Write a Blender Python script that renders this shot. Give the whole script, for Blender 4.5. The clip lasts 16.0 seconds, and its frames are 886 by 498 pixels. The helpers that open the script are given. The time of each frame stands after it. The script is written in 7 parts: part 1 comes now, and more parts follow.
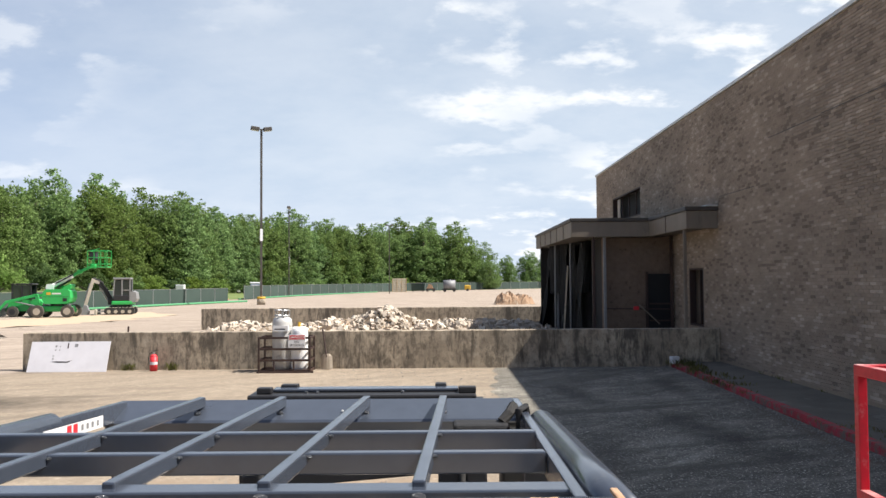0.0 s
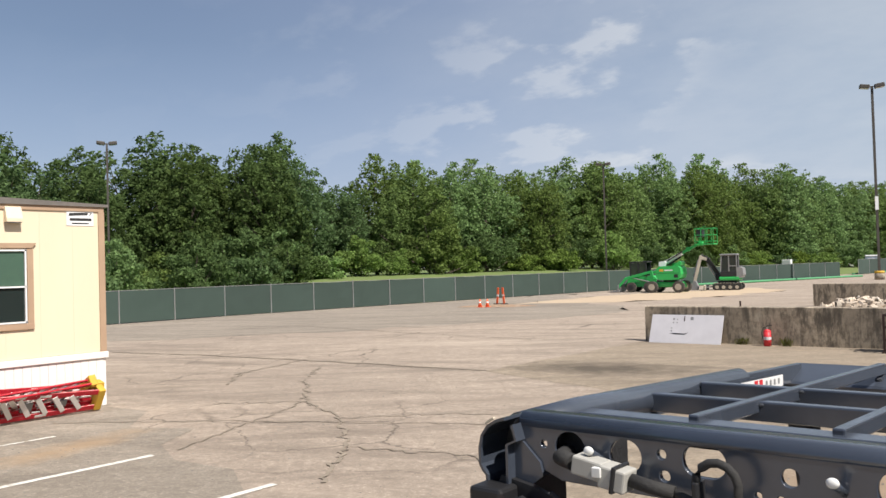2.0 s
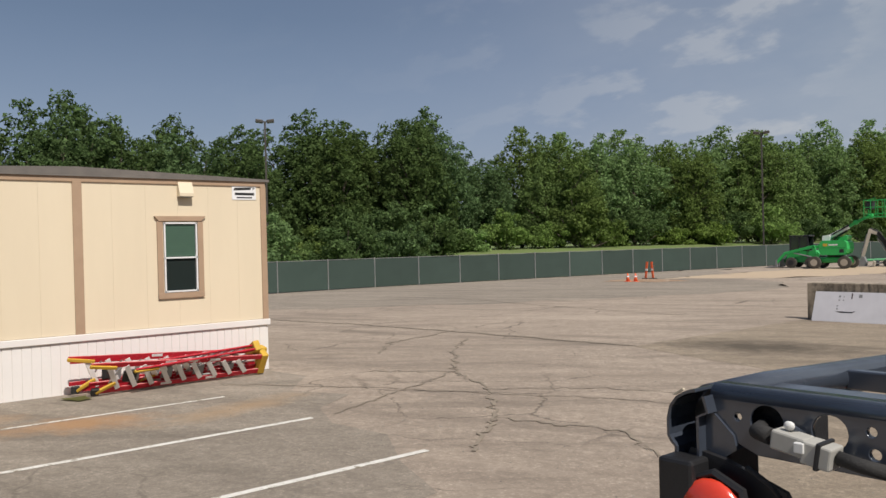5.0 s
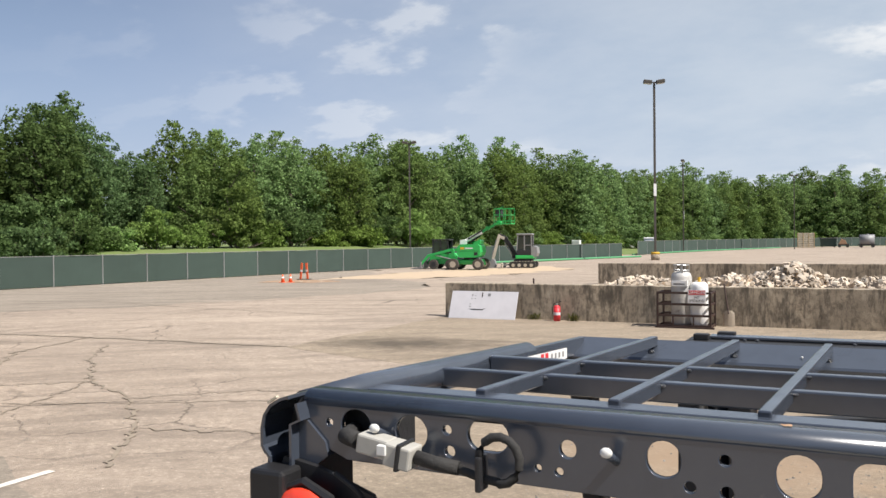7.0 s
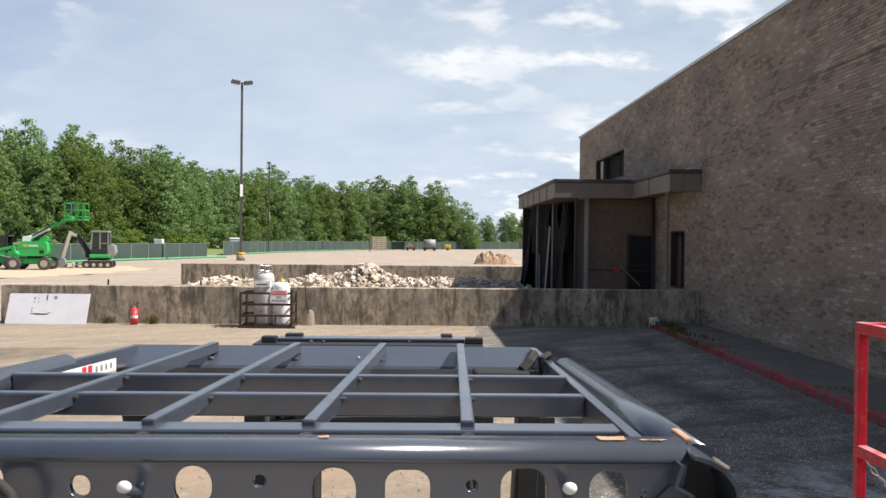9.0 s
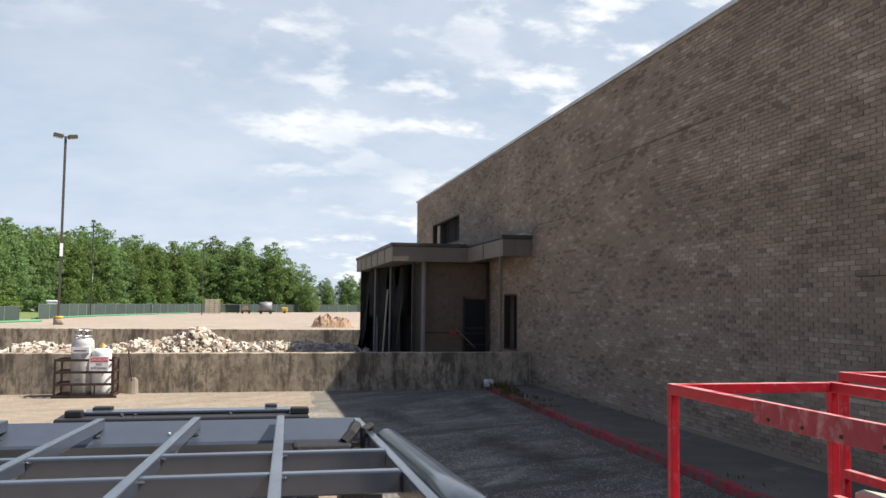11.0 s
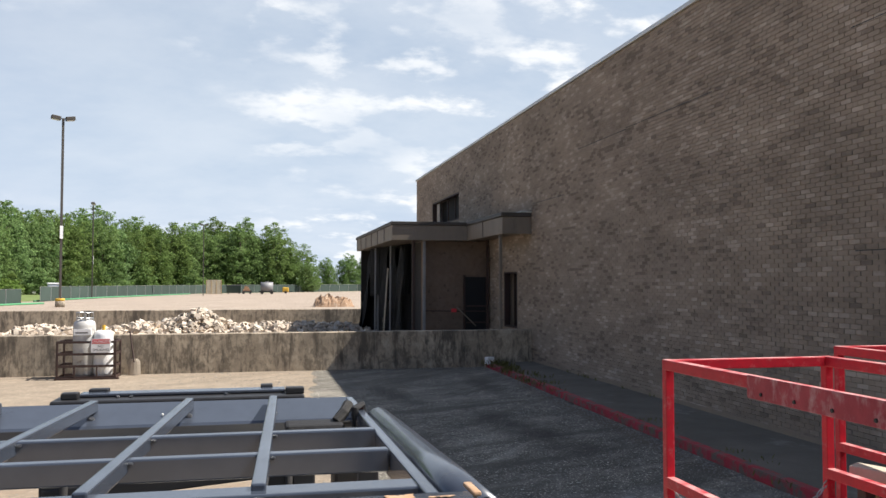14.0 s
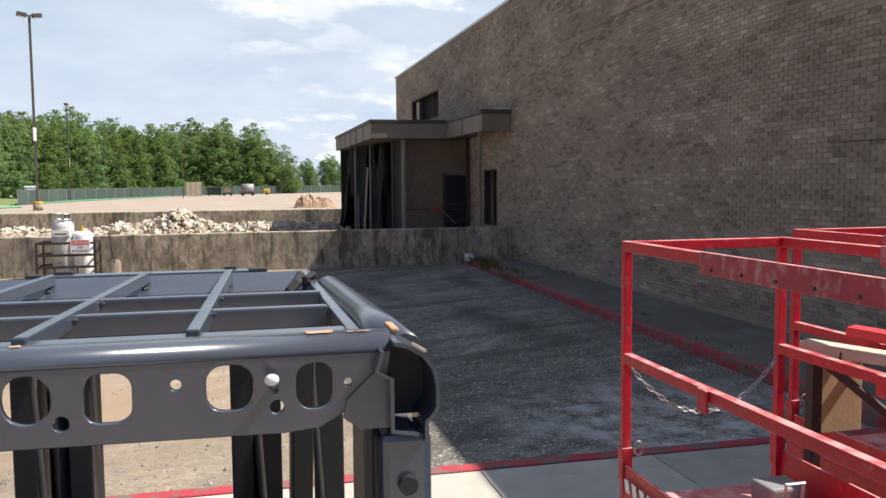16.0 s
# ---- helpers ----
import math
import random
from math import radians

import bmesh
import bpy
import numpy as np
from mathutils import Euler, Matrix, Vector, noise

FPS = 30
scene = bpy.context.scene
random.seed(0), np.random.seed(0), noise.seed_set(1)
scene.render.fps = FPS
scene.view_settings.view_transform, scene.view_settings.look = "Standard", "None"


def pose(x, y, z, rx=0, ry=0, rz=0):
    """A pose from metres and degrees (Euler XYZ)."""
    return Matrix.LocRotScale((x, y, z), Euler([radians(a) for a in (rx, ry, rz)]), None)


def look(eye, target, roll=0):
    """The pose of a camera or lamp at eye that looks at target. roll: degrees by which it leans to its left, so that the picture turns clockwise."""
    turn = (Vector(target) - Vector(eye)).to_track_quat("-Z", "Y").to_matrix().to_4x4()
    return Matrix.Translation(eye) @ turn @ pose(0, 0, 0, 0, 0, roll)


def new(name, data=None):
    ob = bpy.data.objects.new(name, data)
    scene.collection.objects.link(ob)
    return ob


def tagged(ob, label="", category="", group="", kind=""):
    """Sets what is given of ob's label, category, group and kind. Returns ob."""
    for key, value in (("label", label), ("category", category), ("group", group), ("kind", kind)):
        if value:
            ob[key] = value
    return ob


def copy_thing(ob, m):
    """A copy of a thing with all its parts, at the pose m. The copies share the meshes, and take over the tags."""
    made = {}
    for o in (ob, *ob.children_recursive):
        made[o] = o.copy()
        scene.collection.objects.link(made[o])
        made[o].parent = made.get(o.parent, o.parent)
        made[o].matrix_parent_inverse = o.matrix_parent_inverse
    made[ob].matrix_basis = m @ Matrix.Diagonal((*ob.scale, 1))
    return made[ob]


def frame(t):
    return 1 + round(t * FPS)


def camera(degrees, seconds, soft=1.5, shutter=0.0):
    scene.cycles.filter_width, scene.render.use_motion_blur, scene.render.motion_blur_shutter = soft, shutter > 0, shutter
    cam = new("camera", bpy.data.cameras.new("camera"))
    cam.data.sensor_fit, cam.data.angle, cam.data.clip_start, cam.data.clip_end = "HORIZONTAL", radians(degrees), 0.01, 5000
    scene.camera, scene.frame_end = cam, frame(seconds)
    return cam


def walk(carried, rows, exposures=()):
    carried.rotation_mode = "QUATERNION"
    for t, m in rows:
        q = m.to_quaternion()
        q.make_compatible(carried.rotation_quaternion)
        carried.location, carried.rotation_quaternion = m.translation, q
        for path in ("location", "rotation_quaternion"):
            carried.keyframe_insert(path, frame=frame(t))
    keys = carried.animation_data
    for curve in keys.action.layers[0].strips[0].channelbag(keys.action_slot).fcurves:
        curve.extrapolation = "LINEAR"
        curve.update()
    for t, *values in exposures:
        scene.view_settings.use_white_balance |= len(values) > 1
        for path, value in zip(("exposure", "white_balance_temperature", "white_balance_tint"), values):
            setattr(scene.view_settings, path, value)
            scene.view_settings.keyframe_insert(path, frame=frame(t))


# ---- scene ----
cam = camera(55.8, 16.0)
PATH = [
    (0, (-0.612, -0.872, 2.457), (-0.61, 1.126, 2.532), -0.4),
    (0.5, (-0.609, -0.942, 2.471), (-0.758, 1.052, 2.541), -0.7),
    (1, (-0.656, -0.924, 2.45), (-1.172, 1.007, 2.512), -0.8),
    (1.5, (-0.703, -0.953, 2.437), (-1.626, 0.821, 2.485), -1.3),
    (2, (-0.73, -1.011, 2.434), (-2.005, 0.53, 2.478), -1.7),
    (2.5, (-0.763, -1.03, 2.418), (-2.277, 0.276, 2.463), -1.8),
    (3, (-0.786, -1.131, 2.433), (-2.451, -0.023, 2.473), -1.3),
    (3.2, (-0.76, -1.111, 2.433), (-2.466, -0.068, 2.468), -1.4),
    (3.7, (-0.754, -1.098, 2.432), (-2.501, -0.126, 2.457), -1.6),
    (4.2, (-0.759, -1.083, 2.431), (-2.461, -0.033, 2.440), -1.6),
    (4.75, (-0.770, -1.066, 2.428), (-2.357, 0.151, 2.422), -1.5),
    (5.3, (-0.777, -1.051, 2.426), (-2.225, 0.329, 2.413), -1.3),
    (5.5, (-0.784, -1.029, 2.423), (-2.184, 0.399, 2.41), -1.1),
    (6, (-0.768, -1.017, 2.425), (-2.038, 0.528, 2.411), -0.9),
    (6.5, (-0.752, -0.98, 2.427), (-1.835, 0.701, 2.409), -0.9),
    (7, (-0.741, -0.952, 2.427), (-1.629, 0.84, 2.404), -0.6),
    (7.5, (-0.734, -0.921, 2.425), (-1.409, 0.961, 2.398), -0.3),
    (8, (-0.724, -0.893, 2.423), (-1.181, 1.054, 2.389), -0.2),
    (8.5, (-0.717, -0.857, 2.425), (-0.915, 1.133, 2.384), 0.2),
    (9, (-0.709, -0.834, 2.426), (-0.659, 1.165, 2.404), 0.6),
    (9.5, (-0.699, -0.825, 2.435), (-0.477, 1.163, 2.467), 0.7),
    (10, (-0.684, -0.822, 2.445), (-0.354, 1.148, 2.546), 0.7),
    (10.2, (-0.675, -0.807, 2.439), (-0.314, 1.156, 2.558), 0.7),
    (10.9, (-0.671, -0.808, 2.437), (-0.244, 1.142, 2.569), 0.6),
    (11.7, (-0.668, -0.822, 2.438), (-0.237, 1.127, 2.557), 0.7),
    (12.5, (-0.667, -0.832, 2.439), (-0.248, 1.121, 2.543), 0.5),
    (13, (-0.661, -0.83, 2.437), (-0.243, 1.124, 2.534), 0.2),
    (13.5, (-0.647, -0.812, 2.437), (-0.222, 1.14, 2.521), -0.1),
    (14, (-0.647, -0.814, 2.439), (-0.219, 1.138, 2.519), -0.0),
    (14.5, (-0.65, -0.821, 2.441), (-0.239, 1.134, 2.521), 0.1),
    (15, (-0.656, -0.83, 2.429), (-0.303, 1.137, 2.499), 0.3),
    (15.5, (-0.651, -0.84, 2.423), (-0.357, 1.138, 2.444), 0.0),
    (16, (-0.58, -0.863, 2.376), (-0.113, 1.075, 2.218), -0.5),
]
walk(cam, [(t, look(e, g, r)) for t, e, g, r in PATH],
     exposures=[(0.0, 0.85), (0.7, 0.85), (1.5, 0.8), (2.1, 0.32), (2.6, -0.2), (3.2, -0.38), (5.4, 0.02), (6.0, 0.28), (6.6, 0.5), (7.5, 0.62), (9.0, 0.75), (10.0, 0.8), (15.2, 0.8), (16.0, 0.85)])

# ---- sky and sun ----
world = bpy.data.worlds.new("sky")
scene.world = world
world.use_nodes = True


def build_sky():
    nt = world.node_tree
    N, L = nt.nodes.new, nt.links.new
    bg = nt.nodes["Background"]
    sky = N("ShaderNodeTexSky")
    sky.sky_type, sky.sun_disc = "NISHITA", False
    sky.sun_elevation, sky.sun_rotation = radians(51.6), radians(98.1)
    sky.air_density, sky.dust_density = 1.0, 0.4
    co = N("ShaderNodeTexCoord")
    sep = N("ShaderNodeSeparateXYZ")
    L(co.outputs["Generated"], sep.inputs[0])
    zc = N("ShaderNodeMath"); zc.operation = "MAXIMUM"; zc.inputs[1].default_value = 0.0
    L(sep.outputs[2], zc.inputs[0])
    za = N("ShaderNodeMath"); za.operation = "ADD"; za.inputs[1].default_value = 0.30
    L(zc.outputs[0], za.inputs[0])
    flat = []
    for k in (0, 1):
        d = N("ShaderNodeMath"); d.operation = "DIVIDE"
        L(sep.outputs[k], d.inputs[0]); L(za.outputs[0], d.inputs[1])
        flat.append(d)
    comb = N("ShaderNodeCombineXYZ")
    L(flat[0].outputs[0], comb.inputs[0]); L(flat[1].outputs[0], comb.inputs[1])

    def cloud(scale, lo, hi, detail, rough, off):
        n = N("ShaderNodeTexNoise")
        n.inputs["Scale"].default_value, n.inputs["Detail"].default_value, n.inputs["Roughness"].default_value = scale, detail, rough
        m = N("ShaderNodeMapping"); m.inputs["Location"].default_value = off
        m.inputs["Scale"].default_value = (1.0, 1.25, 1)
        L(comb.outputs[0], m.inputs[0]); L(m.outputs[0], n.inputs["Vector"])
        r = N("ShaderNodeMapRange"); r.interpolation_type = "SMOOTHSTEP"
        r.inputs[1].default_value, r.inputs[2].default_value = lo, hi
        L(n.outputs[0], r.inputs[0])
        return r
    big = cloud(0.9, 0.36, 0.58, 3, 0.5, (3.1, 1.2, 0))
    puff = cloud(4.4, 0.49, 0.63, 9, 0.56, (0.4, 2.0, 0))
    veil = cloud(2.6, 0.15, 0.75, 7, 0.6, (5.0, 7.3, 2))
    a = N("ShaderNodeMath"); a.operation = "MULTIPLY"
    L(big.outputs[0], a.inputs[0]); L(puff.outputs[0], a.inputs[1])
    b = N("ShaderNodeMath"); b.operation = "MULTIPLY_ADD"; b.inputs[1].default_value = 0.38; b.use_clamp = True
    L(veil.outputs[0], b.inputs[0]); L(a.outputs[0], b.inputs[2])
    side = N("ShaderNodeVectorMath"); side.operation = "DOT_PRODUCT"; side.inputs[1].default_value = (0.62, 0.78, 0.0)
    L(co.outputs["Generated"], side.inputs[0])
    bright = N("ShaderNodeMapRange"); bright.interpolation_type = "SMOOTHSTEP"
    bright.inputs[1].default_value, bright.inputs[2].default_value = -0.22, 0.75
    bright.inputs[3].default_value, bright.inputs[4].default_value = 0.18, 0.80
    L(side.outputs["Value"], bright.inputs[0])
    low = N("ShaderNodeMapRange")
    low.inputs[1].default_value, low.inputs[2].default_value = 0.26, 0.0
    low.inputs[3].default_value, low.inputs[4].default_value = 0.0, 0.45
    L(zc.outputs[0], low.inputs[0])
    hz = N("ShaderNodeMath"); hz.operation = "MULTIPLY_ADD"; hz.use_clamp = True
    L(bright.outputs[0], hz.inputs[0]); hz.inputs[1].default_value = 0.86; L(low.outputs[0], hz.inputs[2])
    hazy = N("ShaderNodeMix"); hazy.data_type = "RGBA"
    L(hz.outputs[0], hazy.inputs[0]); L(sky.outputs[0], hazy.inputs[6])
    tone = N("ShaderNodeMix"); tone.data_type = "RGBA"
    tone.inputs[6].default_value, tone.inputs[7].default_value = (5.7, 6.3, 9.9, 1), (5.45, 6.75, 7.85, 1)
    L(bright.outputs[0], tone.inputs[0]); L(tone.outputs[2], hazy.inputs[7])
    few = N("ShaderNodeMapRange"); few.interpolation_type = "SMOOTHSTEP"
    few.inputs[1].default_value, few.inputs[2].default_value = -0.1, 0.85
    few.inputs[3].default_value, few.inputs[4].default_value = 0.02, 0.85
    L(side.outputs["Value"], few.inputs[0])
    fb = N("ShaderNodeMath"); fb.operation = "MULTIPLY"
    L(b.outputs[0], fb.inputs[0]); L(few.outputs[0], fb.inputs[1])
    mix = N("ShaderNodeMix"); mix.data_type = "RGBA"
    L(fb.outputs[0], mix.inputs[0]); L(hazy.outputs[2], mix.inputs[6])
    mix.inputs[7].default_value = (10.6, 10.7, 10.8, 1)
    L(mix.outputs[2], bg.inputs[0])
    bg.inputs[1].default_value = 0.059


build_sky()
sun = new("sun", bpy.data.lights.new("sun", "SUN"))
sun.data.energy, sun.data.angle, sun.data.color = 5.0, radians(0.6), (1.0, 0.94, 0.875)
sun.matrix_world = look((0.775, -0.11, 1.0), (0, 0, 0))

# ---- materials ----
def mat(name, c1, c2=None, scale=6.0, rough=0.8, bump=0.15, metal=0.0, wear=None, fine=14.0, island=0.0, rnd=0.0, wear_at=0.62, streak=1.0, spec=0.5, dist=0.01, soft_wear=0.06):
    """Colour drifts from c1 to c2 at two scales; wear: a third colour in spots; island, rnd: how far each piece differs."""
    m = bpy.data.materials.new(name)
    m.use_nodes = True
    nt = m.node_tree
    N, L = nt.nodes.new, nt.links.new
    p = nt.nodes["Principled BSDF"]
    c2 = c2 or tuple(0.8 * v for v in c1)
    co = N("ShaderNodeTexCoord")
    mp = N("ShaderNodeMapping"); mp.inputs["Scale"].default_value = (1, 1, streak)
    L(co.outputs["Object"], mp.inputs[0])

    def noise_of(s, d):
        n = N("ShaderNodeTexNoise")
        n.inputs["Scale"].default_value, n.inputs["Detail"].default_value, n.inputs["Roughness"].default_value = s, d, 0.65
        L(mp.outputs[0], n.inputs["Vector"])
        return n
    a, b = noise_of(scale * 0.17, 4), noise_of(scale, 8)
    add = N("ShaderNodeMath"); add.operation = "ADD"
    L(a.outputs[0], add.inputs[0]); L(b.outputs[0], add.inputs[1])
    r = N("ShaderNodeMapRange"); r.inputs[1].default_value, r.inputs[2].default_value = 0.72, 1.28
    L(add.outputs[0], r.inputs[0])
    mix = N("ShaderNodeMix"); mix.data_type = "RGBA"
    mix.inputs[6].default_value, mix.inputs[7].default_value = (*c1, 1), (*c2, 1)
    L(r.outputs[0], mix.inputs[0])
    out = mix.outputs[2]
    if wear:
        w = noise_of(scale * 0.8, 12)
        wr = N("ShaderNodeMapRange"); wr.inputs[1].default_value, wr.inputs[2].default_value = wear_at, wear_at + soft_wear
        L(w.outputs[0], wr.inputs[0])
        m2 = N("ShaderNodeMix"); m2.data_type = "RGBA"; m2.inputs[7].default_value = (*wear, 1)
        L(wr.outputs[0], m2.inputs[0]); L(out, m2.inputs[6])
        out = m2.outputs[2]
    if island or rnd:
        src = N("ShaderNodeNewGeometry").outputs["Random Per Island"] if island else N("ShaderNodeObjectInfo").outputs["Random"]
        v = N("ShaderNodeMapRange"); k = island or rnd
        v.inputs[3].default_value, v.inputs[4].default_value = 1 - k, 1 + k
        L(src, v.inputs[0])
        h = N("ShaderNodeHueSaturation"); L(out, h.inputs["Color"]); L(v.outputs[0], h.inputs["Value"])
        out = h.outputs[0]
    L(out, p.inputs["Base Color"])
    rr = N("ShaderNodeMapRange"); rr.inputs[3].default_value, rr.inputs[4].default_value = max(rough - 0.08, 0.02), min(rough + 0.1, 1)
    L(b.outputs[0], rr.inputs[0]); L(rr.outputs[0], p.inputs["Roughness"])
    p.inputs["Metallic"].default_value = metal
    p.inputs["Specular IOR Level"].default_value = spec
    if bump:
        n = noise_of(scale * fine, 5)
        bp = N("ShaderNodeBump"); bp.inputs["Strength"].default_value, bp.inputs["Distance"].default_value = bump, dist
        L(n.outputs[0], bp.inputs["Height"]); L(bp.outputs[0], p.inputs["Normal"])
    return m


def asphalt_mat(name, c1, c2, stain, dust=None, cracks=0.35, rough_lumps=0.0, spots=(), smear=0.0):
    """Worn asphalt: aggregate grain, broad stains, a net of fine cracks; dust: centre and radius of a spill;
    spots: soft stains as centre, radii, turn, colour, strength; smear: long tyre smudges."""
    m = bpy.data.materials.new(name)
    m.use_nodes = True
    nt = m.node_tree
    N, L = nt.nodes.new, nt.links.new
    p = nt.nodes["Principled BSDF"]
    co = N("ShaderNodeTexCoord").outputs["Object"]

    def noi(s, d, ro=0.6):
        n = N("ShaderNodeTexNoise")
        n.inputs["Scale"].default_value, n.inputs["Detail"].default_value, n.inputs["Roughness"].default_value = s, d, ro
        L(co, n.inputs["Vector"])
        return n

    def rng(o, a, b, c=0.0, d=1.0):
        r = N("ShaderNodeMapRange")
        for k, v in zip((1, 2, 3, 4), (a, b, c, d)):
            r.inputs[k].default_value = v
        L(o, r.inputs[0])
        return r.outputs[0]

    def mixed(f, a, b):
        x = N("ShaderNodeMix"); x.data_type = "RGBA"
        L(f, x.inputs[0])
        for i, v in ((6, a), (7, b)):
            if isinstance(v, tuple):
                x.inputs[i].default_value = (*v, 1)
            else:
                L(v, x.inputs[i])
        return x.outputs[2]
    base = mixed(rng(noi(0.16, 5).outputs[0], 0.38, 0.62), c1, c2)
    grain = noi(55, 6, 0.75)
    base = mixed(rng(grain.outputs[0], 0.35, 0.68, 0.0, 0.45), base, tuple(0.45 * v for v in c2))
    vor = N("ShaderNodeTexVoronoi"); vor.inputs["Scale"].default_value = 38
    L(co, vor.inputs["Vector"])
    base = mixed(rng(vor.outputs["Color"], 0.7, 1.0, 0, 0.35), base, tuple(min(1, 1.5 * v) for v in c1))
    base = mixed(rng(noi(9.0, 10, 0.8).outputs[0], 0.40, 0.60, 0.0, 0.75), base, tuple(0.52 * v for v in c2))
    base = mixed(rng(noi(24.0, 3, 0.6).outputs[0], 0.56, 0.70, 0.0, 0.55), base, tuple(min(1, 1.35 * v) for v in c1))
    base = mixed(rng(noi(2.4, 10, 0.85).outputs[0], 0.42, 0.60, 0.0, 0.72), base, tuple(0.6 * v for v in c2))
    base = mixed(rng(noi(0.5, 7, 0.7).outputs[0], 0.6, 0.72, 0, 0.65), base, stain)
    if rough_lumps:
        base = mixed(rng(noi(1.3, 8, 0.75).outputs[0], 0.46, 0.6, 0.0, 0.75 * rough_lumps), base, tuple(0.35 * v for v in c2))
        base = mixed(rng(noi(5.5, 12, 0.92).outputs[0], 0.44, 0.57, 0.0, rough_lumps), base, tuple(0.28 * v for v in c2))
        base = mixed(rng(noi(31.0, 2, 0.5).outputs[0], 0.60, 0.68, 0.0, 0.8), base, tuple(1.9 * v for v in c1))
    if smear:
        for turn, off in ((47, 0.0), (20, 31.0)):
            mp = N("ShaderNodeMapping"); mp.vector_type = "TEXTURE"
            mp.inputs["Location"].default_value = (off, off, 0)
            mp.inputs["Rotation"].default_value, mp.inputs["Scale"].default_value = (0, 0, radians(turn)), (7.0, 0.8, 1)
            L(co, mp.inputs[0])
            sn = N("ShaderNodeTexNoise"); sn.inputs["Scale"].default_value, sn.inputs["Detail"].default_value, sn.inputs["Roughness"].default_value = 1.0, 8, 0.62
            L(mp.outputs[0], sn.inputs["Vector"])
            base = mixed(rng(sn.outputs[0], 0.52, 0.64, 0.0, smear), base, tuple(0.42 * v for v in c2))
            base = mixed(rng(sn.outputs[0], 0.44, 0.30, 0.0, 0.35 * smear), base, tuple(min(1, 1.3 * v) for v in c1))
    for (cx, cy), (rx, ry), turn, col, power in spots:
        mp = N("ShaderNodeMapping"); mp.vector_type = "TEXTURE"
        mp.inputs["Location"].default_value, mp.inputs["Rotation"].default_value = (cx, cy, 0), (0, 0, radians(turn))
        mp.inputs["Scale"].default_value = (rx, ry, 1)
        L(co, mp.inputs[0])
        ln = N("ShaderNodeVectorMath"); ln.operation = "LENGTH"
        L(mp.outputs[0], ln.inputs[0])
        sn = noi(1.6, 9, 0.7)
        sm = N("ShaderNodeMath"); sm.operation = "MULTIPLY_ADD"; sm.inputs[1].default_value = 1.6
        L(sn.outputs[0], sm.inputs[0]); L(ln.outputs["Value"], sm.inputs[2])
        base = mixed(rng(sm.outputs[0], 1.7, 0.95, 0.0, power), base, col)
    warp = N("ShaderNodeVectorMath"); warp.operation = "MULTIPLY_ADD"
    warp.inputs[1].default_value = (0.9, 0.9, 0)
    wn = noi(1.1, 5)
    L(wn.outputs["Color"], warp.inputs[0]); L(co, warp.inputs[2])
    cr = N("ShaderNodeTexVoronoi"); cr.feature = "DISTANCE_TO_EDGE"; cr.inputs["Scale"].default_value = 0.42
    L(warp.outputs[0], cr.inputs["Vector"])
    cm = N("ShaderNodeMath"); cm.operation = "MULTIPLY"
    L(rng(cr.outputs["Distance"], 0.0, 0.012, cracks, 0.0), cm.inputs[0]); L(rng(noi(0.23, 3).outputs[0], 0.45, 0.6), cm.inputs[1])
    base = mixed(cm.outputs[0], base, tuple(0.25 * v for v in c2))
    if dust:
        ds = N("ShaderNodeVectorMath"); ds.operation = "DISTANCE"; ds.inputs[1].default_value = dust[0]
        L(co, ds.inputs[0])
        dm = N("ShaderNodeMath"); dm.operation = "MULTIPLY"
        L(rng(ds.outputs["Value"], dust[1] * 0.3, dust[1], 1, 0), dm.inputs[0]); L(rng(noi(2.2, 9, 0.7).outputs[0], 0.42, 0.62), dm.inputs[1])
        base = mixed(dm.outputs[0], base, (0.62, 0.61, 0.58))
    L(base, p.inputs["Base Color"])
    p.inputs["Roughness"].default_value = 0.92
    p.inputs["Specular IOR Level"].default_value = 0.25
    bp = N("ShaderNodeBump"); bp.inputs["Strength"].default_value, bp.inputs["Distance"].default_value = 0.75, 0.02 + 0.02 * rough_lumps
    L(grain.outputs[0], bp.inputs["Height"]); L(bp.outputs[0], p.inputs["Normal"])
    return m


